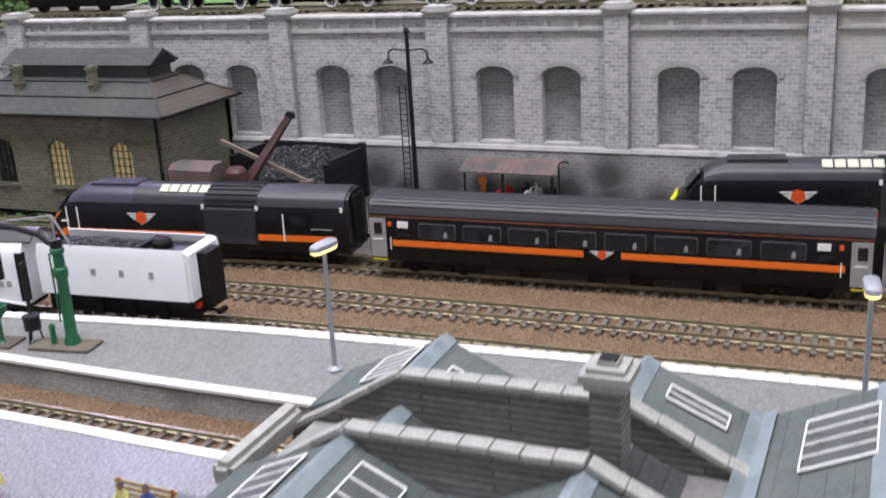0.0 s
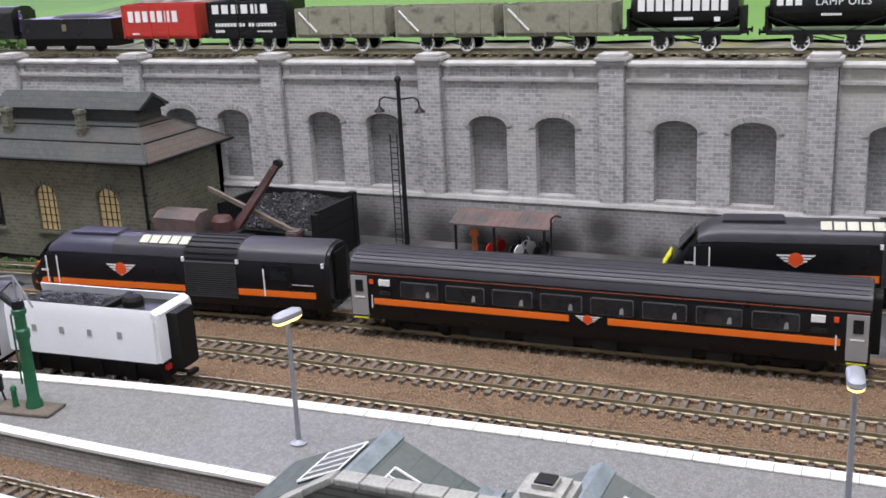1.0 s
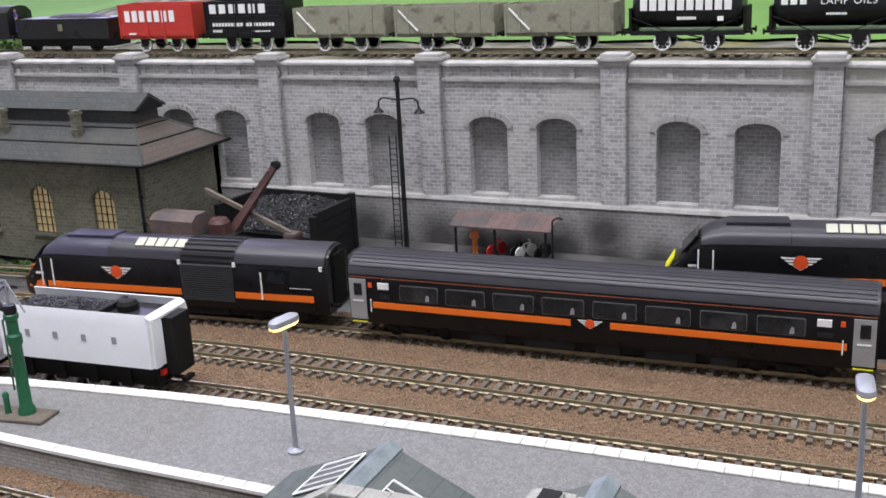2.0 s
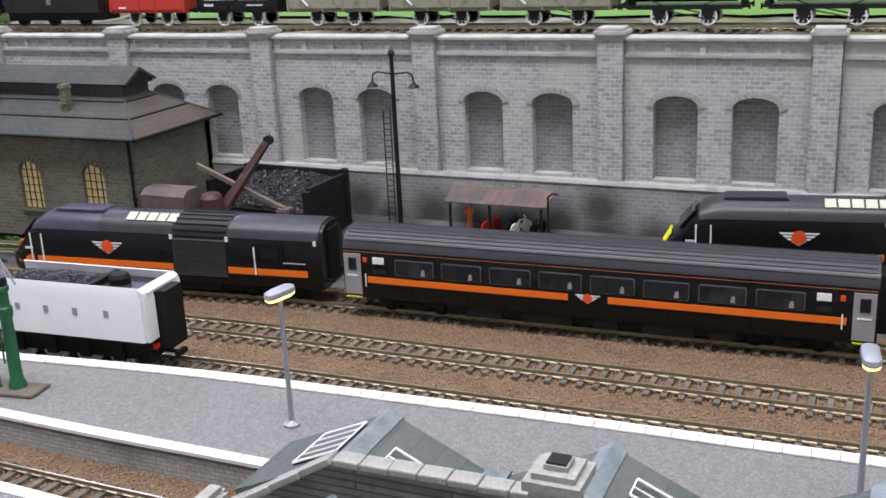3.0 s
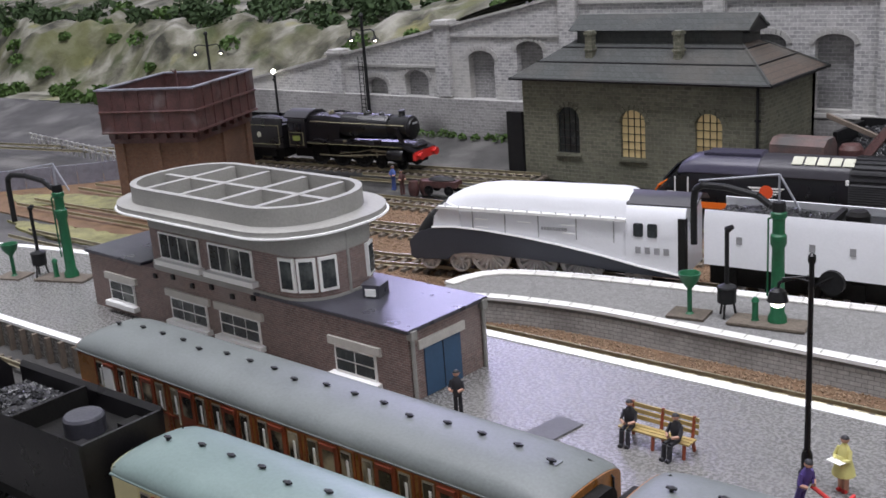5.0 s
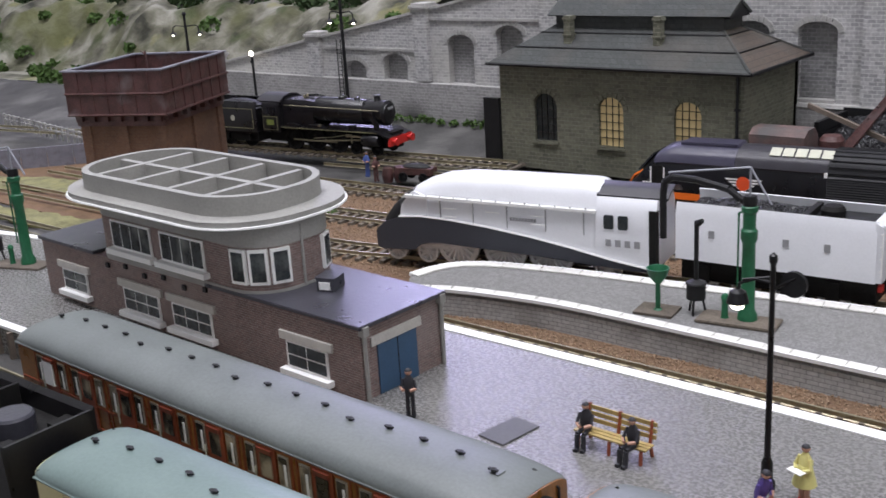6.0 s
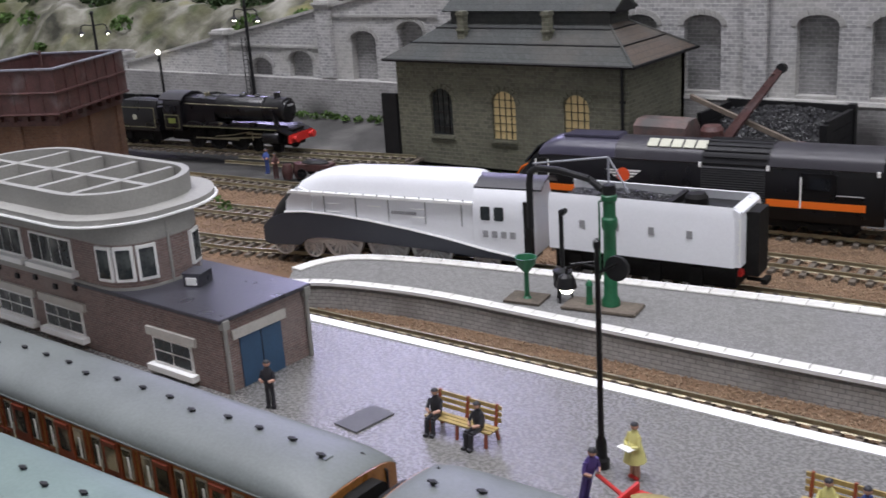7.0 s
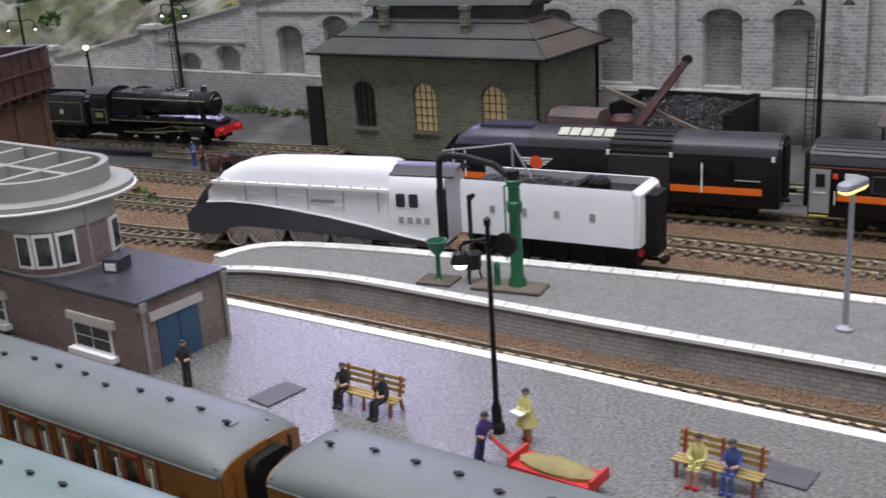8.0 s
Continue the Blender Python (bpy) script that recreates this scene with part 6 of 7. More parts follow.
def signal_box():
    top = thing("signal_box", -401, 312, 15.6, -2.4, "brown brick signal box with a rounded concrete canopy roof", "building")
    L, D, H = 250, 49, 31.5
    shape("lower_storey", M["sb_brick"], top, box, -L, 0, 0, D, 0, H)
    bm = bmesh.new()
    box(bm, -L - 2, -195, -1.5, D + 1.5, H, H + 1.8)
    part("flat_roof", bm, M["felt"], top, "dark felt flat roof", 0.3)
    bm = bmesh.new()
    box(bm, -100, 2, -1.5, D + 1.5, H, H + 1.8)
    part("flat_roof", bm, M["felt"], top, "dark felt flat roof", 0.3)
    plan = rounded(70, D / 2, 20, 8, -127, D / 2 - 0.5)
    bm = bmesh.new()
    prism(bm, plan, "z", H, 62)
    up = part("upper_storey", bm, M["sb_brick"], top, "rounded brick operating room")
    bm = bmesh.new()
    prism(bm, rounded(70.6, D / 2 + 0.6, 20.5, 8, -127, D / 2 - 0.5), "z", H + 0.2, H + 3)
    part("skirting", bm, M["concrete"], up)
    bm = bmesh.new()
    prism(bm, rounded(70.4, D / 2 + 0.4, 20.4, 8, -127, D / 2 - 0.5), "z", 54.5, 64)
    part("eaves_band", bm, M["concrete"], up, "plain concrete band under the canopy")
    for x0, n in ((-174, 4), (-132, 4)):
        casement(up, x0, x0 + 34, 39, 53.5, -0.9, n, 1, False)
    cx, cy, r = -77, 19.5, 20
    for k, ang in enumerate((-80, -52, -24, 30)):
        a = radians(ang)
        px, py = cx + (r + 0.2) * math.cos(a), (cy if ang < 0 else D - 1 - 19.5) + (r + 0.2) * math.sin(a)
        w = shape("window", M["trim_white"], up, box, -4.4, 4.4, -0.8, 0.8, 37.5, 53.6, label="white framed curved-corner window")
        w.matrix_basis = pose(px * K, py * K, 0, 0, 0, ang + 90)
        shape("pane", M["room_glass"], w, box, -3.2, 3.2, -1.1, -0.6, 39, 52.2)
    bm = bmesh.new()
    tube(bm, (cx + 20.4, cy + 3, H + 1), (cx + 20.4, cy + 3, 62), 0.7, n=6)
    part("drain_pipe", bm, M["concrete"], up)
    can = shape("canopy", M["concrete"], top, prism, rounded(80.5, 41, 36, 10, -136, D / 2 + 4), "z", 64, 67.2, label="wide rounded concrete canopy slab")
    bm = bmesh.new()
    ring = rounded(81.1, 41.6, 36.4, 10, -136, D / 2 + 4)
    pipe(bm, [(p[0], p[1], 64.4) for p in ring + ring[:1]], 0.7, 5)
    part("canopy_rim", bm, M["trim_white"], can, "white painted canopy rim")
    bm = bmesh.new()
    o, i_ = rounded(71, 33, 29, 10, -138, D / 2 + 4), rounded(67.5, 29.5, 25.5, 10, -138, D / 2 + 4)
    n = len(o)
    rings = [[(p[0], p[1], z) for p in q] for q, z in ((o, 67), (o, 76), (i_, 76), (i_, 67.4))]
    loft(bm, rings, caps=False)
    part("parapet", bm, M["concrete"], can, "raised concrete parapet")
    for xg in (-182, -152, -122, -94):
        shape("roof_beam", M["concrete"], can, box, xg - 1.8, xg + 1.8, 0, D + 8, 67, 75)
    shape("roof_beam", M["concrete"], can, box, -203, -73, D / 2 + 2.4, D / 2 + 5.6, 67, 74.8)
    for x0 in (-231,):
        casement(top, x0, x0 + 24, 6.5, 18.5, -0.4, 2, 2)
    for x0 in (-172, -130):
        casement(top, x0, x0 + 31, 6, 18.5, -0.4, 3, 2)
    casement(top, -46, -20, 5, 17.5, -0.4, 2, 2)
    for k in range(6):
        shape("vent_brick", M["iron"], top, box, -185 + k * 16.5, -182.4 + k * 16.5, -1.1, 0.5, 26.4 + 2 * (k % 2), 28.8 + 2 * (k % 2))
    d = shape("door", M["blue_door"], top, box, -0.6, 0.6, 9, 32, 0.2, 22, label="blue double doors")
    shape("door_gap", M["iron"], d, box, -0.2, 0.75, 20.3, 20.8, 0.2, 22)
    shape("lintel", M["lintel"], top, box, -0.8, 1.1, 5.5, 35, 22.4, 26.4, label="pale concrete lintel")
    for yv in (1.5, D - 1.5):
        bm = bmesh.new()
        tube(bm, (1.2, yv, 0), (1.2, yv, H), 1.0, n=7)
        box(bm, -0.5, 2.8, yv - 1.6, yv + 1.6, H - 3, H + 1)
        part("drain_pipe", bm, M["concrete"], top)
    for xv in (-44, -212):
        bm = bmesh.new()
        prism(bm, [(-4, 0), (4, 0), (4, 5.6), (5, 6.4), (-5, 6.4), (-4, 5.6)], "y", -5.5, 5.5)
        v = part("roof_hatch", bm, M["felt"], top, "small boxed roof light")
        v.matrix_basis = pose(xv * K, 26 * K, (H + 1.6) * K, 0, 0, 20)
        shape("hatch_window", M["trim_white"], v, box, -2.6, 2.6, -6.0, -5.4, 1.2, 4.6)


signal_box()


# ---- water tank ----
def water_tank():
    top = thing("water_tank", -797, 520, 0, 23, "rusty panelled iron water tank on a brick base", "water tank")
    W, D, Z0, Z1 = 86, 104, 71, 105
    shape("base", M["red_brick"], top, box, -W + 7, -7, 7, D - 7, 0, 62, label="orange-brown brick base")
    shape("base_cap", M["rust"], top, box, -W + 4, -4, 4, D - 4, 62, 66)
    for xa in (-W + 6, -W / 2 - 4, -13):
        shape("brick_pier", M["red_brick"], top, box, xa, xa + 8, 4.6, 8, 0, 62)
    for ya in (6, D / 2 - 4, D - 14):
        shape("brick_pier", M["red_brick"], top, box, -8, -4.6, ya, ya + 8, 0, 62)
    for k in range(7):
        xa, ya = -W + 5 + k * 11.7, 5 + k * 14.6
        shape("bearer", M["rust"], top, box, xa, xa + 5, 1.5, D - 1.5, 65.8, Z0)
        shape("bearer", M["rust"], top, box, -W + 2, -1.6, ya, ya + 5, 65.9, Z0 - 0.2)
    tank = shape("tank", M["rust"], top, box, -W + 1, -1, 1, D - 1, Z0, Z0 + 2, label="rusty riveted tank plates")
    for args in ((-W, 0, 0, 1.5), (-W, 0, D - 1.5, D), (-1.5, 0, 1.5, D - 1.5), (-W, -W + 1.5, 1.5, D - 1.5)):
        shape("tank_side", M["rust"], tank, box, *args, Z0, Z1)
    for z in (Z0 + 0.6, (Z0 + Z1) / 2):
        bm = bmesh.new()
        pipe(bm, [(-W, -0.6, z), (0.6, -0.6, z), (0.6, D, z)], 1.1, 5)
        part("flange", bm, M["rust"], tank)
    for args in ((-W - 1.5, 1.5, -1.5, 2.6), (-W - 1.5, 1.5, D - 2.6, D + 1.5), (-2.6, 1.5, 2.6, D - 2.6), (-W - 1.5, -W + 2.6, 2.6, D - 2.6)):
        shape("rim", M["pale_lead"], tank, box, *args, Z1, Z1 + 1.2, label="pale grey worn tank rim")
    for z0, z1 in ((Z0, 88), (88, Z1)):
        for k in range(1, 7):
            shape("panel_rib", M["rust"], tank, box, -W + W * k / 7 - 0.45, -W + W * k / 7 + 0.45, -0.8, 0.2, z0 + 1, z1 - 0.6)
            shape("panel_rib", M["rust"], tank, box, -0.2, 0.8, D * k / 7 - 0.45, D * k / 7 + 0.45, z0 + 1, z1 - 0.6)
    shape("water", M["felt"], top, box, -W + 1.6, -1.6, 1.6, D - 1.6, Z0 + 2, 93, label="dark still water surface")
    bm = bmesh.new()
    tube(bm, (-48, 60, 92), (-48, 60, 113), 0.9, n=6)
    tube(bm, (-48, 60, 110), (-52, 60, 113), 0.7, n=5)
    part("float_post", bm, M["rust"], top)


M["pale_lead"] = mat("worn_grey_paint", (0.2, 0.2, 0.24), 0.4, var=0.3, scale=120, bump=0.2, dirt=(0.09, 0.06, 0.055), dirt_at=0.55)

water_tank()


# ---- station building in the foreground ----
def station():
    top = thing("station_building", 0, 0, 15.6, 0, "grey stone station building with ridged slate roofs and skylights", "building")
    B, VZ, RZ = -15.6, 69, 86
    valleys, ridges = [-86, -11, 62, 135], [-47, 25, 99]
    shape("body", M["roof_stone"], top, box, -80, 240, 236, 368, 0, 52, label="grey stone walls")
    sk = [(-86, -47), (-47, -11), (-11, 25), (25, 62), (62, 99), (99, 135), (135, 172), (172, 208)]
    for i, (xa, xb) in enumerate(sk):
        za, zb = (VZ, RZ) if i % 2 == 0 else (RZ, VZ)
        for y0, y1, dz, m in ((236, 380, 0, "glass_roof"),) if i > 3 else ((345, 378, 0, "glass_roof"), (236, 303, 0, "glass_roof"), (307, 339, -9, "slate")):
            bm = bmesh.new()
            loft(bm, [[(x, y0, z + B + dz), (x, y1, z + B + dz), (x, y1, z + B + dz - 1.6), (x, y0, z + B + dz - 1.6)] for x, z in ((xa, za), (xb, zb))])
            part("roof_slope", bm, M[m], top)
        lights = {0: ((352, 372, 0.45, 0.85), (262, 292, 0.4, 0.8)), 1: ((352, 362, 0.25, 0.6), (262, 294, 0.25, 0.62)), 3: ((359, 368, 0.26, 0.76),), 4: ((335, 366, 0.38, 0.92),), 5: ((335, 366, 0.1, 0.6),)}
        for y0, y1, t0, t1 in lights.get(i, ()):
            f = [(xa + (xb - xa) * t, za + (zb - za) * t + B) for t in (t0, t1)]
            bm = bmesh.new()
            loft(bm, [[(x, y0, z + 0.2), (x, y1, z + 0.2), (x, y1, z + 0.9), (x, y0, z + 0.9)] for x, z in f])
            sl = part("skylight", bm, M["sky_glass"], top, "skylight with white glazing bars")
            n = 2 if y1 - y0 < 15 else 4
            for k in range(n + 1):
                bm = bmesh.new()
                yv = y0 + (y1 - y0) * k / n
                tube(bm, (f[0][0], yv, f[0][1] + 1.1), (f[1][0], yv, f[1][1] + 1.1), 0.45 if k in (0, n) else 0.3, n=5)
                part("glazing_bar", bm, M["trim_white"], sl)
            for x, z in f:
                bm = bmesh.new()
                tube(bm, (x, y0, z + 1.1), (x, y1, z + 1.1), 0.3, n=5)
                part("glazing_bar", bm, M["trim_white"], sl)
    for x, z in [(r, RZ) for r in ridges] + [(v, VZ) for v in valleys[1:]]:
        s = 1 if z == RZ else -1
        for y0, y1, dz in ((236, 381, 0),) if x > 30 else ((345, 379, 0), (236, 303, 0), (307, 339, -9)):
            bm = bmesh.new()
            prism(bm, [(x - 4, z + B + dz - 2.2 * s + 0.9), (x, z + B + dz + 1.2), (x + 4, z + B + dz - 2.2 * s + 0.9), (x + 4, z + B + dz - 2.2 * s), (x, z + B + dz + 0.2), (x - 4, z + B + dz - 2.2 * s)], "y", y0, y1)
            part("flashing", bm, M["lead"], top, "pale blue lead flashing")
    for y0 in (301, 340):
        prof = [(-90, VZ - 7), (-47, RZ + 1.5), (25, RZ + 1.5), (66, VZ - 3), (66, VZ - 14), (-90, VZ - 14)]
        w = shape("parapet", M["roof_stone"], top, prism, [(x, z + B) for x, z in prof], "y", y0, y0 + 4, label="coursed stone parapet wall")
        for (xa, za), (xb, zb) in zip(prof[:3], prof[1:4]):
            n = max(2, int((xb - xa) / 9))
            ln = math.hypot(xb - xa, zb - za) / n
            me = stone_mesh("coping_stone", ln - 0.3, 6.4, 2.0, M["cap_stone"], 0.22)
            for k in range(n):
                t = (k + 0.5) / n
                piece("coping_stone", me, w, pose((xa + (xb - xa) * t) * K, (y0 + 2) * K, (za + (zb - za) * t + B + random.uniform(-0.3, 0.2)) * K, 0, -math.degrees(math.atan2(zb - za, xb - xa)) + random.uniform(-1, 1), random.uniform(-1, 1)))
    bm = bmesh.new()
    prism(bm, [(300, VZ - 8 + B), (346, VZ - 8 + B), (346, VZ + 1 + B), (300, VZ + 1 + B)], "x", -96, -88)
    part("kneeler", bm, M["cap_stone"], top, "worn corner kneeler stone", 2.0)
    bm = bmesh.new()
    box(bm, 21.5, 30.5, 318.5, 329.5, 50, 90)
    ch = part("chimney", bm, M["roof_stone"], top, "coursed stone chimney stack")
    for e, z0, z1 in ((0.0, 86, 88.5), (1.2, 88.4, 91), (-0.6, 90.9, 92.6), (-3.0, 92.5, 94)):
        shape("chimney_cap", M["cap_stone"], ch, box, 20 - e, 32 + e, 318 - e, 330 + e, z0, z1)
    shape("flue", M["iron"], ch, box, 23.5, 28.5, 321.5, 326.5, 93.6, 94.6)


station()


# ---- yard by the wall: coal bunker, crane, shelter ----
def coal_bunker():
    top = thing("coal_bunker", -326, 763, 12, -3, "dark timber coal bunker filled with coal", "bunker")
    for x0, x1, y0, y1 in ((-56, 36, 26, 29), (-56, -53, -22, 26), (33, 36, -22, 26), (-56, 36, -25, -22)):
        h = 44 if y0 > 20 else (42 if y1 > 0 else 24)
        for k in range(5):
            shape("plank", M["iron"], top, box, x0, x1, y0, y1, k * h / 5 + 0.2, (k + 1) * h / 5 - 0.2)
    bm = bmesh.new()
    n, mm = 22, 12
    g = [[bm.verts.new((-53 + 86 * i / n, -22 + 48 * j / mm, 20 + 17 * j / mm + random.uniform(-1.6, 1.6) + 4 * math.sin(3 * i / n))) for j in range(mm + 1)] for i in range(n + 1)]
    for a, b in zip(g, g[1:]):
        for j in range(mm):
            bm.faces.new((a[j], a[j + 1], b[j + 1], b[j]))
    part("coal", bm, M["coal"], top, "heaped black coal")
    coal_lumps(top, 2600, -52, 32, -21, 25, lambda u, v: 20.5 + 17 * (v + 22) / 48 + 4 * math.sin(3 * (u + 53) / 86), 1.1, 31)
    bm = bmesh.new()
    box(bm, 32, 37, -26, -21, 0, 40)
    part("post", bm, M["iron"], top)
    bm = bmesh.new()
    box(bm, 32, 37, 25, 30, 0, 45)
    part("post", bm, M["iron"], top)


coal_bunker()


def crane():
    top = thing("steam_crane", -388, 716, 14, 0, "rusty steam crane with a raised lattice jib", "crane")
    bm = bmesh.new()
    prism(bm, [(-12, 26), (12, 26), (12, 35), (6, 41), (-6, 41), (-12, 37)], "x", -24, 14)
    part("cab", bm, M["pink_rust"], top, "faded pink rusted crane house")
    bm = bmesh.new()
    lathe(bm, [(8, 0), (8, 22), (6, 25)], (26, 4, 12), "z", 14)
    part("boiler", bm, M["rust"], top)
    shape("bogie", M["iron"], top, box, -30, 40, -12, 12, 2, 26)
    bm = bmesh.new()
    for yv in (-3.5, 3.5):
        loft(bm, [[(20, 8 + yv, 14), (28, 8 + yv, 14), (28, 10 + yv, 14), (20, 10 + yv, 14)], [(62, 26 + yv * 0.5, 74), (66, 26 + yv * 0.5, 72), (66, 27 + yv * 0.5, 72), (62, 27 + yv * 0.5, 74)]])
    for k in range(8):
        t = (k + 0.5) / 8
        c = Vector((24, 9, 14)).lerp(Vector((64, 26.5, 73)), t)
        tube(bm, c + Vector((-2, -3.5, 0)), c + Vector((2, 3.5, 3)), 0.8, n=5)
    part("jib", bm, M["rust"], top, "rusty raised jib")
    bm = bmesh.new()
    lathe(bm, [(3.4, -2), (3.4, 2)], (64.5, 26, 73), "y", 12)
    part("sheave", bm, M["iron"], top)
    bm = bmesh.new()
    loft(bm, [[(2, 24 + a, 52 + b) for a, b in ((-1.6, -1.6), (1.6, -1.6), (1.6, 1.6), (-1.6, 1.6))], [(78, 18 + a, 25 + b) for a, b in ((-1.6, -1.6), (1.6, -1.6), (1.6, 1.6), (-1.6, 1.6))]])
    part("dipper_arm", bm, M["wood"], top, "slanting timber arm")
    shape("bucket", M["rust"], top, box, 74, 84, 12, 24, 16, 26, bevel=1.0)


crane()


def bike_shelter():
    top = thing("shelter", -163, 790, 18, 0, "open lean-to shelter with a rust-stained sheet roof", "shelter")
    bm = bmesh.new()
    loft(bm, [[(x, -12, 21.5), (x, 9, 28), (x, 9, 29), (x, -12, 22.5)] for x in span(-42, 34, 1)])
    part("roof", bm, M["pink_rust"], top, "faded corrugated sheet roof")
    for xa in span(-40, 32, 12):
        bm = bmesh.new()
        tube(bm, (xa, -12.2, 22.4), (xa, 9, 28.9), 0.35, n=5)
        part("corrugation", bm, M["pink_rust"], top)
    for xa in (-38, -8, 30):
        shape("post", M["iron"], top, box, xa - 0.8, xa + 0.8, -11, -9.6, 0, 21)
    bm = bmesh.new()
    pipe(bm, [(35, -10, 0), (35, -10, 30), (38, -8, 32), (42, -8, 31)], 0.8, 6)
    part("drain_pipe", bm, M["iron"], top)


bike_shelter()


def bicycle(x, y, rz, material, label):
    top = thing("bicycle", x, y, 18, rz, label, "bicycle", "bicycles in the shelter")
    for dx in (-6, 6):
        bm = bmesh.new()
        lathe(bm, [(3.9, -0.4), (4.6, -0.4), (4.6, 0.4), (3.9, 0.4), (3.9, -0.4)], (dx, 0, 4.6), "y", 16)
        for k in range(6):
            a = math.pi * k / 6
            tube(bm, (dx - 4 * math.cos(a), 0, 4.6 - 4 * math.sin(a)), (dx + 4 * math.cos(a), 0, 4.6 + 4 * math.sin(a)), 0.15, n=4)
        part("wheel", bm, material, top)
    bm = bmesh.new()
    pipe(bm, [(-6, 0, 4.6), (-2, 0, 10.5), (4, 0, 10.5), (0, 0, 4.6), (-2, 0, 10.5)], 0.5, 5)
    pipe(bm, [(6, 0, 4.6), (4, 0, 12.5), (2.5, 0, 13)], 0.5, 5)
    part("frame", bm, material, top)


bicycle(-172, 785, 70, M["red"], "red and white bicycle leaning in the shelter")
bicycle(-156, 786, 80, M["iron"], "black bicycle leaning in the shelter")
bicycle(-150, 786, 65, M["trim_white"], "pale bicycle leaning in the shelter")
bicycle(-138, 787, 75, M["iron"], "black bicycle leaning in the shelter")


# ---- lamps and platform furniture ----
def yard_lamp(x, y, z, h, ladder, lit, label, rz=0):
    top = thing("yard_lamp", x, y, z, rz, label, "lamp post", "double-armed yard lamps")
    bm = bmesh.new()
    tube(bm, (0, 0, 0), (0, 0, h), 2.0, 1.5, n=10)
    lathe(bm, [(2.4, 0), (2.6, 2), (1.5, 4)], (0, 0, h - 3), "z", 10)
    part("post", bm, M["iron"], top)
    for s in (-1, 1):
        bm = bmesh.new()
        pipe(bm, [(0, 0, h - 16), (s * 12, 0, h - 14.6), (s * 15.6, 0, h - 16.5), (s * 16.4, 0, h - 22)], 0.7, 6)
        arm = part("arm", bm, M["iron"], top)
        bm = bmesh.new()
        lathe(bm, [(0.8, 3), (1.6, 1.6), (4.2, -1), (4.0, -1.4), (0.2, -0.6)], (s * 16.4, 0, h - 24), "z", 14)
        part("shade", bm, M["iron"], arm, "dark conical lamp shade")
        if lit:
            bm = bmesh.new()
            ball(bm, (s * 16.4, 0, h - 25.6), 1.5, n=8)
            part("bulb", bm, M["lamp_white"], arm, "lit bulb")
    if ladder:
        bm = bmesh.new()
        for dx in (-9, -3.4):
            tube(bm, (dx, -1, 0), (dx + 0.4, -1, h - 42), 0.5, n=5)
        part("ladder", bm, M["iron"], top)
        for k in range(int((h - 44) / 4.2)):
            bm = bmesh.new()
            tube(bm, (-9, -1, 3 + k * 4.2), (-3.2, -1, 3 + k * 4.2), 0.35, n=5)
            part("rung", bm, M["iron"], top)


yard_lamp(-246, 790, 18, 126, True, False, "tall black double-armed yard lamp with a ladder")
yard_lamp(-880, 800, 12, 122, True, True, "tall black double-armed yard lamp with lit bulbs and a ladder")
yard_lamp(-1180, 840, 16, 96, False, True, "black double-armed yard lamp with lit bulbs below the cliff", 30)


def ball_lamp():
    top = thing("globe_lamp", -1018, 799, 14, 0, "short black lamp post with a lit white globe", "lamp post")
    bm = bmesh.new()
    tube(bm, (0, 0, 0), (0, 0, 56), 1.4, n=8)
    tube(bm, (0, 0, 50), (-2, 0, 52), 1.8, n=8)
    part("post", bm, M["iron"], top)
    bm = bmesh.new()
    ball(bm, (-1, 0, 60), 2.6)
    part("globe", bm, M["lamp_white"], top, "lit white globe")


ball_lamp()


def platform_lamp(x, y, h, rz, label):
    top = thing("platform_lamp", x, y, 15.4, rz, label, "lamp post", "modern platform lamps")
    bm = bmesh.new()
    lathe(bm, [(4, 0), (4, 0.8), (2.6, 1.2), (1.3, 2.4), (1.05, h)], (0, 0, 0), "z", 14)
    part("post", bm, M["post_grey"], top)
    bm = bmesh.new()
    loft(bm, [[(p[0], p[1], h + z + 0.12 * p[0]) for p in rounded(hx, hy, hy * 0.95, 5)] for hx, hy, z in ((7.0, 3.2, 1), (7.5, 3.5, 2), (7.1, 3.2, 3.6), (4.8, 1.9, 4.6))])
    part("head", bm, M["post_grey"], top, "grey rounded lamp head")
    bm = bmesh.new()
    loft(bm, [[(p[0], p[1], h + z + 0.12 * p[0]) for p in rounded(hx, hy, hy * 0.95, 5)] for hx, hy, z in ((6.0, 2.5, -0.4), (7.0, 3.1, 0.3), (7.2, 3.3, 1.1))])
    part("diffuser", bm, M["lamp_warm"], top, "glowing warm lamp diffuser")


platform_lamp(-153, 481, 62, 62, "grey steel platform lamp with a glowing head")
platform_lamp(90, 489, 60, 98, "grey steel platform lamp with a glowing head")


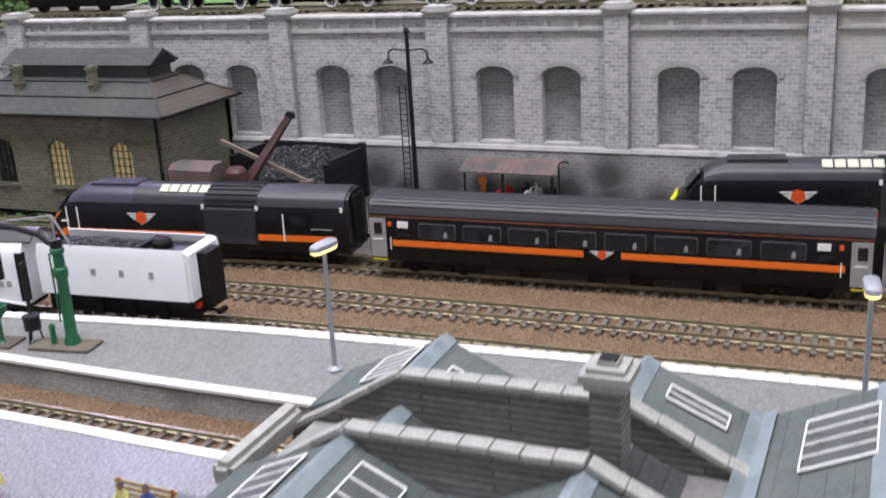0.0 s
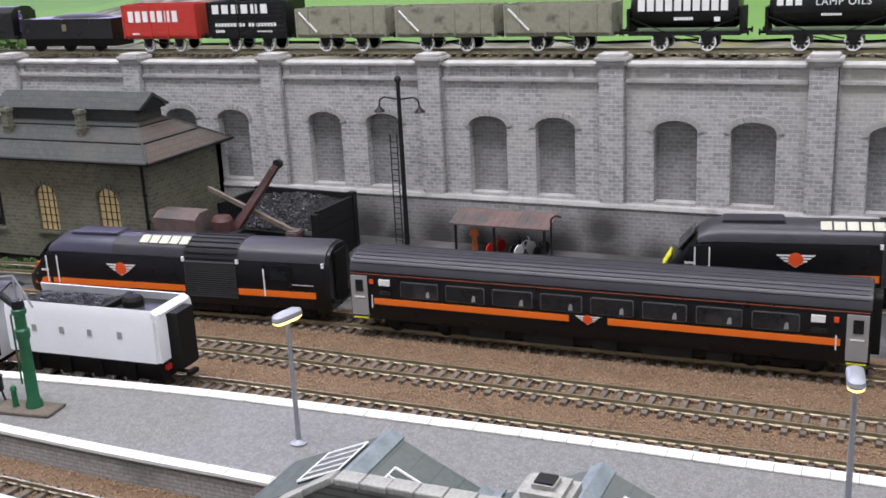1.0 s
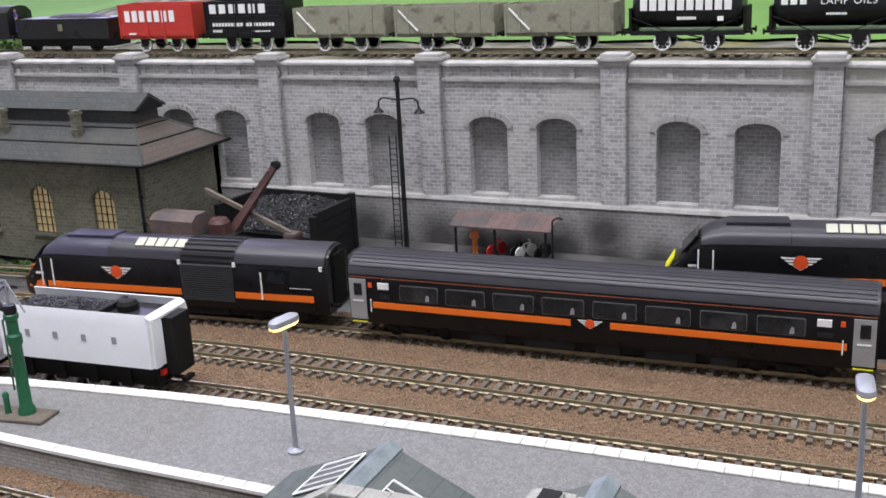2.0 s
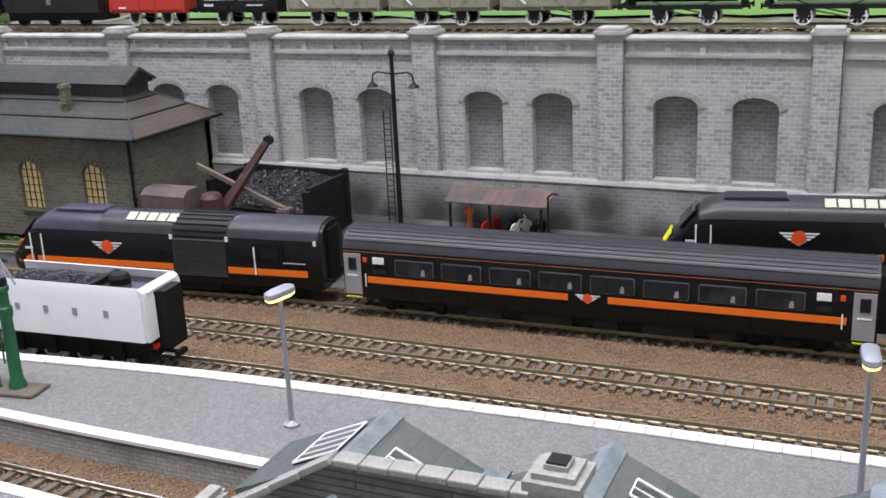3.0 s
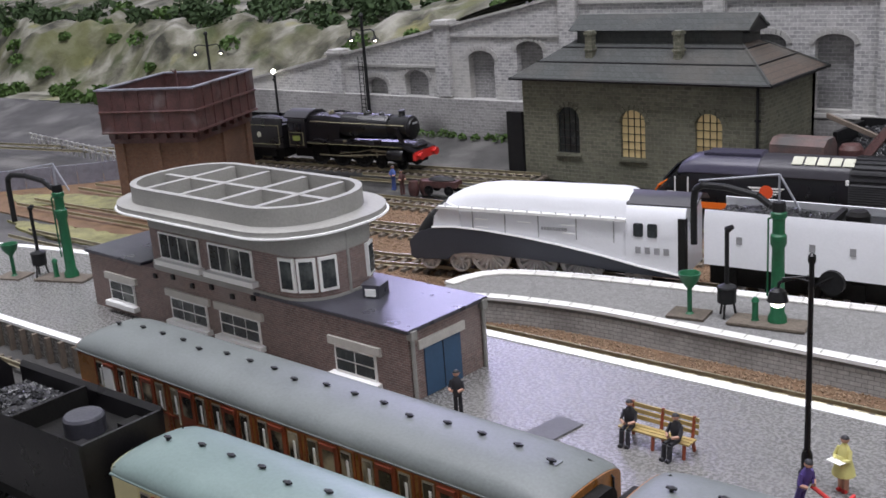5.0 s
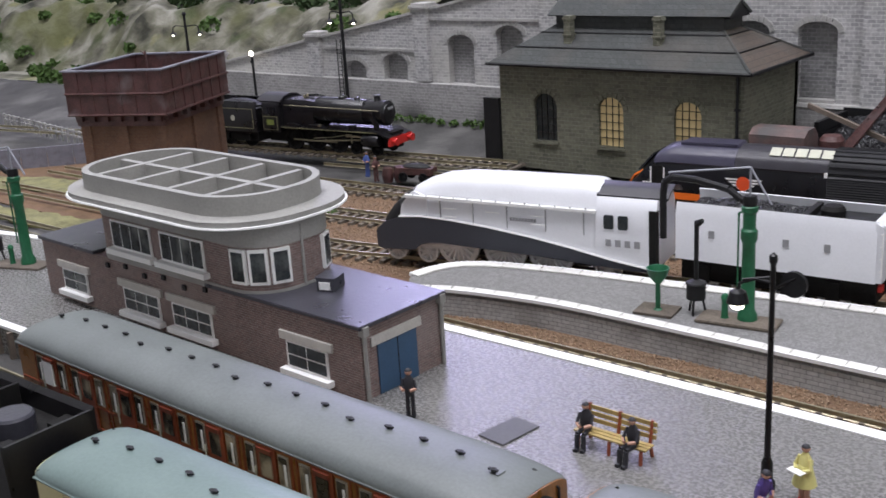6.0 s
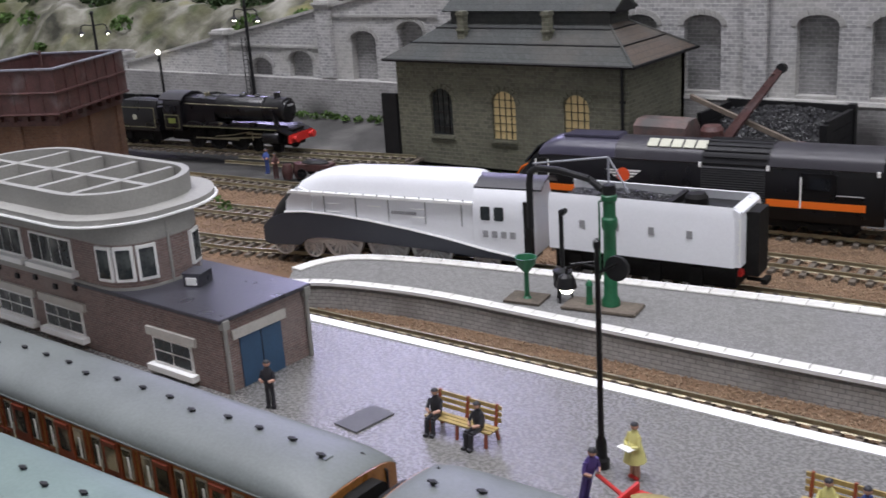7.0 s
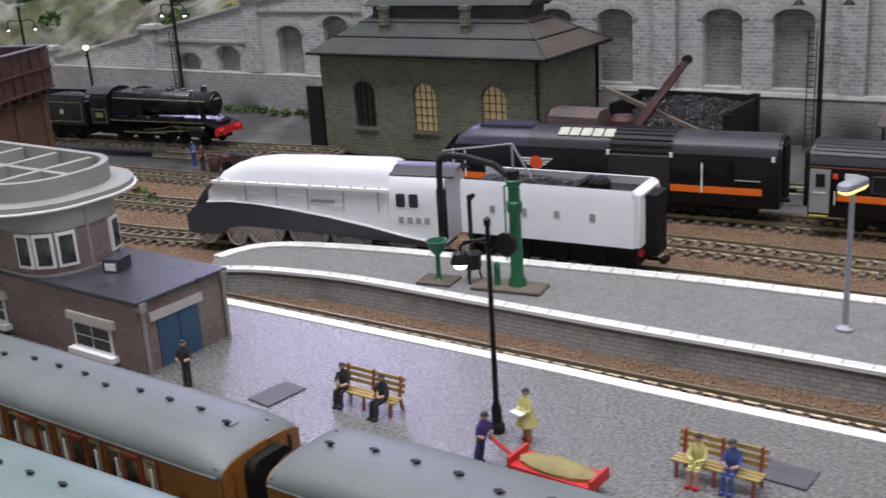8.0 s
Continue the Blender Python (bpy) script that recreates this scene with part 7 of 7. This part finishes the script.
def gas_lamp():
    top = thing("gas_lamp", -240, 334, 15.6, 0, "tall black iron platform lamp with a round sign and lit bulb", "lamp post")
    bm = bmesh.new()
    lathe(bm, [(2.8, 0), (2.8, 3), (2.0, 4), (1.9, 10), (1.1, 12), (0.85, 78), (1.3, 79), (1.3, 81), (0.2, 82)], (0, 0, 0), "z", 14)
    part("post", bm, M["black"], top)
    bm = bmesh.new()
    pipe(bm, [(0, 0, 72), (-5, -1, 73), (-10, -2, 71), (-10.5, -2, 68)], 0.6, 6)
    pipe(bm, [(0, 0, 70), (8, 2, 75)], 0.6, 6)
    pipe(bm, [(0, 0, 74), (-9, -2, 72.4)], 0.4, 5)
    part("arm", bm, M["black"], top)
    bm = bmesh.new()
    lathe(bm, [(1, 3), (2.6, 2), (3.6, -1.6), (3.2, -1.8), (0.3, -0.6)], (-10.5, -2, 66), "z", 14)
    part("shade", bm, M["black"], top)
    bm = bmesh.new()
    ball(bm, (-10.5, -2, 63.6), 2.3, 2.3, 1.6)
    part("bulb", bm, M["lamp_white"], top, "lit lamp bulb")
    bm = bmesh.new()
    lathe(bm, [(4.2, -0.8), (4.2, 0.8)], (6, 2, 72), "y", 18)
    part("disc", bm, M["iron"], top, "round dark disc")


gas_lamp()


def water_crane(x, y, rz, label):
    top = thing("water_crane", x, y, 15.4, rz, label, "water crane", "green platform water cranes")
    shape("base", M["sleeper"], top, box, -22, 15, -10, 6, 0, 1.4, label="brown base slab", bevel=0.4)
    bm = bmesh.new()
    lathe(bm, [(4.6, 1), (4.4, 4), (3.3, 6), (2.9, 38), (3.8, 40), (3.8, 44), (2.9, 45), (2.9, 52), (3.8, 53), (3.8, 55), (2.6, 56)], (0, 0, 0), "z", 16)
    part("column", bm, M["green_iron"], top, "green fluted column")
    bm = bmesh.new()
    tube(bm, (-4.6, -1, 14), (-4.6, -1, 52), 0.5, n=6)
    tube(bm, (-4.6, -1, 52), (0, 0, 53), 0.5, n=6)
    part("control_rod", bm, M["green_iron"], top)
    bm = bmesh.new()
    pipe(bm, [(2, 0, 57), (-4, 0, 58), (-10, 1, 62), (-26, 4, 64.5), (-38, 6, 64.5), (-42, 6.6, 62), (-43, 7, 56), (-43, 7, 34)], 1.7, 10)
    lathe(bm, [(3, 55), (3.4, 57), (3, 60)], (0, 0, 0), "z", 12)
    part("swing_pipe", bm, M["iron"], top, "black swinging arm with leather hose")
    bm = bmesh.new()
    pipe(bm, [(-40, 6.3, 66.5), (0, 0, 73), (10, -1.4, 57)], 0.55, 6)
    tube(bm, (0, 0, 58), (0, 0, 73), 0.6, n=6)
    part("stay", bm, M["post_grey"], top, "pale stay rod")
    bm = bmesh.new()
    lathe(bm, [(2, 0), (1.6, 1), (1.5, 9), (2, 9.4), (1.2, 11.4), (0.2, 12)], (-10, -2, 1.4), "z", 12)
    part("valve_post", bm, M["green_iron"], top)
    bm = bmesh.new()
    lathe(bm, [(2.2, 0), (1.2, 1), (1.2, 13), (4.4, 17), (5.6, 21), (5.0, 21), (3.8, 17.6), (0.2, 16.6)], (-42, -3, 1.2), "z", 16)
    part("drain_funnel", bm, M["green_iron"], top, "green drain funnel")
    shape("drain_slab", M["sleeper"], top, box, -52, -33, -10, 5, 0, 1.2)
    bm = bmesh.new()
    lathe(bm, [(3.2, 7), (4.6, 7.5), (4.6, 14.5), (5, 15), (4.6, 15.6), (2, 16.4), (1.1, 17), (1.1, 44)], (-25, 2, 0), "z", 14)
    for a in (0.5, 2.6, 4.7):
        tube(bm, (-25 + 3 * math.cos(a), 2 + 3 * math.sin(a), 8), (-25 + 4.6 * math.cos(a), 2 + 4.6 * math.sin(a), 0), 0.6, n=5)
    tube(bm, (-25, 2, 44), (-22, 1, 46), 1.8, 1.2, n=8)
    part("frost_stove", bm, M["iron"], top, "black frost stove with a tall flue")


water_crane(-308, 471, 8, "green iron water crane with a black swinging arm")
water_crane(-712, 345, 20, "green iron water crane at the far platform end")


def bench(x, y, rz, label):
    top = thing("platform_bench", x, y, 15.6, rz, label, "bench", "platform benches")
    for k in range(3):
        shape("seat_slat", M["bench_wood"], top, box, -15, 15, -4 + k * 2.1, -2.3 + k * 2.1, 5.6, 6.2)
    for k in range(3):
        shape("back_slat", M["bench_wood"], top, box, -15, 15, 3 + k * 0.4, 3.6 + k * 0.4, 7.4 + k * 2.3, 9.0 + k * 2.3)
    for xa in (-13, 0, 13):
        bm = bmesh.new()
        pipe(bm, [(xa, -4, 0), (xa, -3.4, 5.4), (xa, 2.6, 5.6), (xa, 4.4, 14)], 0.7, 6)
        pipe(bm, [(xa, 2.6, 5.6), (xa, 4, 0)], 0.7, 6)
        part("bench_leg", bm, M["teak_red"], top, "red-brown iron leg")


bench(-295, 330, -2, "slatted yellow wooden platform bench")
bench(-158, 336, -3, "slatted yellow wooden platform bench")


def figure(x, y, z, rz, material, label, seated=False, category="model figure", lean=0):
    """A plain painted shape, one mesh."""
    bm = bmesh.new()
    if seated:
        ball(bm, (0, 1.5, 11.5), 3.0, 2.2, 5.2)
        ball(bm, (0, 0.8, 18.4), 1.7)
        for s in (-1, 1):
            pipe(bm, [(s * 1.3, 1, 7.6), (s * 1.5, -5, 7.4), (s * 1.5, -5.6, 0.8), (s * 1.5, -7.5, 0.6)], 1.1, 6)
            pipe(bm, [(s * 2.8, 1.5, 14.5), (s * 3.3, -1, 10.5), (s * 0.8, -3.2, 10)], 0.8, 6)
    else:
        ball(bm, (0, 0, 15.4), 2.9, 2.1, 5.6)
        ball(bm, (0, 0, 22.4), 1.7)
        for s in (-1, 1):
            pipe(bm, [(s * 1.2, 0, 11.5), (s * 1.3, 0, 0.6), (s * 1.3, -1.6, 0.5)], 1.1, 6)
            pipe(bm, [(s * 2.6, 0, 18.6), (s * 3.6, -1.2, 14.8), (s * 1.6, -3.2, 14.4)], 0.8, 6)
    if material is M["dress"] and not seated:
        lathe(bm, [(4.6, 7.5), (4.2, 9.5), (2.4, 15.5)], (0, 0, 0), "z", 12)
        box(bm, -3.4, 3.2, -6.4, -3.0, 14.2, 14.5)
    ob = solo("model_figure", bm, material, label, category, "painted model figures", m=pose(x * K, y * K, z * K, 0, 0, rz) @ pose(0, 0, 0, lean, 0, 0) @ Matrix.Scale(0.9 if material is M["purple"] and y < 400 else 0.86, 4))
    for extra in ("skin", "navy", "red", "trim_white"):
        ob.data.materials.append(M[extra])
    head = 17.0 if seated else 20.9
    for p in ob.data.polygons:
        c = p.center / K
        if c.z > head:
            p.material_index = 2 if c.z > head + 2.0 or c.y > 0.9 else 1
        elif material is M["dress"]:
            p.material_index = 3 if c.z < 1.8 else (1 if c.z < 7 else (4 if 14 < c.z < 14.6 and c.y < -3.4 else 0))
        elif c.y < -2.2 and 9 < c.z < 15.5:
            p.material_index = 1


figure(-306, 328, 15.6, 8, M["navy"], "small dark-suited painted figure seated on a bench", True)
figure(-286, 326, 15.6, -10, M["navy"], "small dark-suited painted figure seated on a bench", True)
figure(-164, 333, 15.6, 0, M["dress"], "small yellow-topped painted figure seated on a bench", True)
figure(-153, 334, 15.6, 0, M["blue"], "small blue-trousered painted figure seated on a bench", True)
figure(-227, 333, 15.6, -20, M["dress"], "small standing painted figure in a pale yellow dress")
figure(-235, 312, 15.6, 70, M["purple"], "small painted porter figure in a purple uniform", lean=14)
figure(-376, 312, 15.6, 20, M["navy"], "small dark-coated painted figure beside the blue doors")
figure(-189, 786, 18, 10, M["hi_vis"], "small painted figure in an orange work suit")
figure(-706, 640, 6, 0, M["blue"], "small painted yard worker figure in blue")
figure(-697, 640, 3, 60, M["rust"], "small painted yard worker figure in brown")
figure(-686, 876, 171, 0, M["purple"], "small painted crew figure on the goods engine")
figure(-528, 196, 22, 90, M["blue"], "small painted crew figure in blue on the footplate")


def trolley():
    top = thing("luggage_trolley", -203, 310, 15.6, -4, "red platform trolley with a tan load", "trolley")
    shape("deck", M["red"], top, box, -16, 16, -6, 6, 5, 6.4)
    bm = bmesh.new()
    ball(bm, (0, 0, 7), 15, 5.6, 2.4, 12)
    part("load", bm, M["sand"], top, "tan sheeted load")
    bm = bmesh.new()
    tube(bm, (-16, 0, 5.6), (-27, 0, 11), 0.7, n=6)
    part("handle", bm, M["red"], top)
    for xa in (-10, 10):
        for yv in (-5.6, 5.6):
            wheel(top, xa, yv, 2.6, M["iron"], 0, 0.8)
    for xa in (-15.4, 15.4):
        shape("end_rail", M["red"], top, box, xa - 0.5, xa + 0.5, -6, 6, 6, 9)


trolley()


def slab(x, y, w, d, rz):
    bm = bmesh.new()
    box(bm, -w / 2, w / 2, -d / 2, d / 2, 0, 0.7)
    solo("access_cover", bm, M["cover"], "flat grey rectangular access cover on the platform", "cover", "platform covers", m=pose(x * K, y * K, 15.6 * K, 0, 0, rz), bevel=0.2)


M["cover"] = mat("dull_grey_plate", (0.09, 0.09, 0.1), 0.6, var=0.2, bump=0.2)
slab(-336, 322, 13, 20, -8)
slab(-146, 350, 30, 13, -4)


# ---- yard clutter and greenery ----
def tumble(x, y):
    top = thing("hand_cart", x, y, 4, 12, "rusty low yard cart with a small load", "cart")
    shape("tray", M["rust"], top, box, -15, 15, -6, 6, 6, 11)
    bm = bmesh.new()
    ball(bm, (0, 0, 11), 13, 5.5, 3.5)
    part("load", bm, M["coal"], top)
    for xa in (-9, 9):
        for yv in (-6.4, 6.4):
            wheel(top, xa, yv, 4, M["iron"], 6, 1)


tumble(-664, 652)


def barrels():
    for x, y in ((-688, 644), (-680, 650), (-684, 653)):
        bm = bmesh.new()
        lathe(bm, [(3.6, 0), (4.6, 4), (4.8, 6), (4.6, 8), (3.6, 12), (0.3, 12)], (0, 0, 0), "z", 12)
        solo("barrel", bm, M["rust"], "rust-brown wooden barrel standing in the yard", "barrel", "yard barrels", m=pose(x * K, y * K, 2 * K))


barrels()


def clump(name, spots, n, size, material, label, seed):
    """Shrubs as many small leaf cards in one mesh."""
    rng = random.Random(seed)
    vs, fs = [], []
    for cx, cy, cz, r in spots:
        for _ in range(n):
            a, b, rad = rng.uniform(0, 6.283), rng.uniform(-0.25, 1), r * rng.uniform(0.35, 1.0) ** 0.5
            h = math.sqrt(max(0, 1 - b * b))
            c = Vector((cx + rad * h * math.cos(a), cy + rad * h * math.sin(a), cz + 0.85 * rad * b))
            u = Vector((rng.gauss(0, 1), rng.gauss(0, 1), rng.gauss(0, 1))).normalized()
            v = u.orthogonal().normalized()
            s = size * rng.uniform(0.5, 1.3)
            k = len(vs)
            vs += [(c + s * u) * K, (c + s * 0.6 * v) * K, (c - s * u) * K, (c - s * 0.6 * v) * K]
            fs.append((k, k + 1, k + 2, k + 3))
    me = bpy.data.meshes.new(name)
    me.from_pydata([tuple(v) for v in vs], [], fs)
    me.materials.append(material)
    return tagged(new(name, me), label, "bush", kind="stuff")


def grass_patch(name, edge, z, label, seed):
    r = random.Random(seed)
    rim = [(x + r.uniform(-3, 3), y + r.uniform(-3, 3)) for x, y in ((p.x, p.y) for p in curve(edge + edge[:1], 9)[:-1])]
    bm = bmesh.new()
    prism(bm, rim, "z", 0.1, z)
    solo(name, bm, M["dry_grass"], label, "grass", kind="structure")


M["dry_grass"] = mat("patchy_dry_grass", (0.2, 0.19, 0.09), 0.95, var=0.5, scale=90, bump=0.8, fine=800, dirt=(0.26, 0.25, 0.1), dirt_at=0.54)
grass_patch("ground_grass", [(-1060, 492), (-1000, 520), (-946, 530), (-898, 520), (-850, 516), (-850, 500), (-920, 498), (-1010, 478)], 2.0, "patchy dry grass beside the water tank", 3)
grass_patch("ground_grass", [(-960, 440), (-890, 450), (-790, 458), (-690, 462), (-690, 440), (-790, 432), (-900, 424)], 2.0, "patchy dry grass between the running lines", 4)
rg = random.Random(5)
clump("undergrowth", [(-860 + 13 * i + rg.uniform(-4, 4), 797 + rg.uniform(-4, 3), 18, rg.uniform(4, 8)) for i in range(17)], 70, 1.6, M["bush"], "low green undergrowth along the foot of the wing wall", 1)
clump("undergrowth", [(-618 + 9 * i + rg.uniform(-4, 4), 700 + rg.uniform(-5, 4), 4, rg.uniform(4, 8)) for i in range(13)], 70, 1.6, M["bush"], "low green undergrowth along the front of the shed", 2)
clump("undergrowth", [(-640 + 9 * i + rg.uniform(-3, 3), 694, 3, rg.uniform(3, 6)) for i in range(18)], 40, 1.3, M["bush_dark"], "dark weeds in front of the shed", 3)


def hill_spots(n, x0, x1, y0, y1, r0, r1, seed):
    r = random.Random(seed)
    out = []
    for _ in range(n):
        x, y = r.uniform(x0, x1), r.uniform(y0, y1)
        out.append((x, y, ground_z(x, y) + 2, r.uniform(r0, r1)))
    return out


clump("cliff_bushes", hill_spots(70, -2300, -900, 1000, 1130, 12, 30, 7), 150, 5.0, M["bush_dark"], "dark green bushes along the top of the cliff", 7)
clump("cliff_bushes", hill_spots(60, -2300, -760, 880, 1120, 8, 20, 8), 120, 4.0, M["bush"], "green bushes growing out of the cliff", 8)
clump("cliff_bushes", hill_spots(40, -1900, -1050, 830, 880, 10, 24, 9), 160, 4.0, M["bush"], "green bushes at the foot of the cliff", 9)
clump("verge_weeds", [(-900 + 26 * i, 560 + rg.uniform(-12, 12), 1, rg.uniform(4, 9)) for i in range(10)], 60, 1.8, M["bush"], "straggling weeds between the yard tracks", 10)


def yard_deck():
    """Turntable pit wall and its railing at the far end of the yard."""
    wall = thing("yard_screen_wall", 0, 0, 0, 0, "dark grey curved panel wall beside the water tank", "wall")
    line = curve([(-1180, 430), (-1110, 474), (-1064, 520), (-1014, 576), (-960, 640)], 24)
    for p, q in zip(line, line[1:]):
        d = q - p
        w = shape("wall_panel", M["pale_lead"], wall, box, 0.4, d.length - 0.4, -1, 1, 0, 20)
        w.matrix_basis = pose(p.x * K, p.y * K, 0, 0, 0, math.degrees(math.atan2(d.y, d.x)))
    top = thing("railing", -1268, 642, 6, -8.5, "weathered grey post and rail fence along the yard", "fence")
    for k in range(18):
        shape("fence_post", M["dressed"], top, box, k * 14, k * 14 + 2, -1, 1, 0, 15)
    for zz in (8, 13):
        shape("fence_rail", M["dressed"], top, box, 0, 240, -1.6, -0.8, zz, zz + 1.6)


yard_deck()
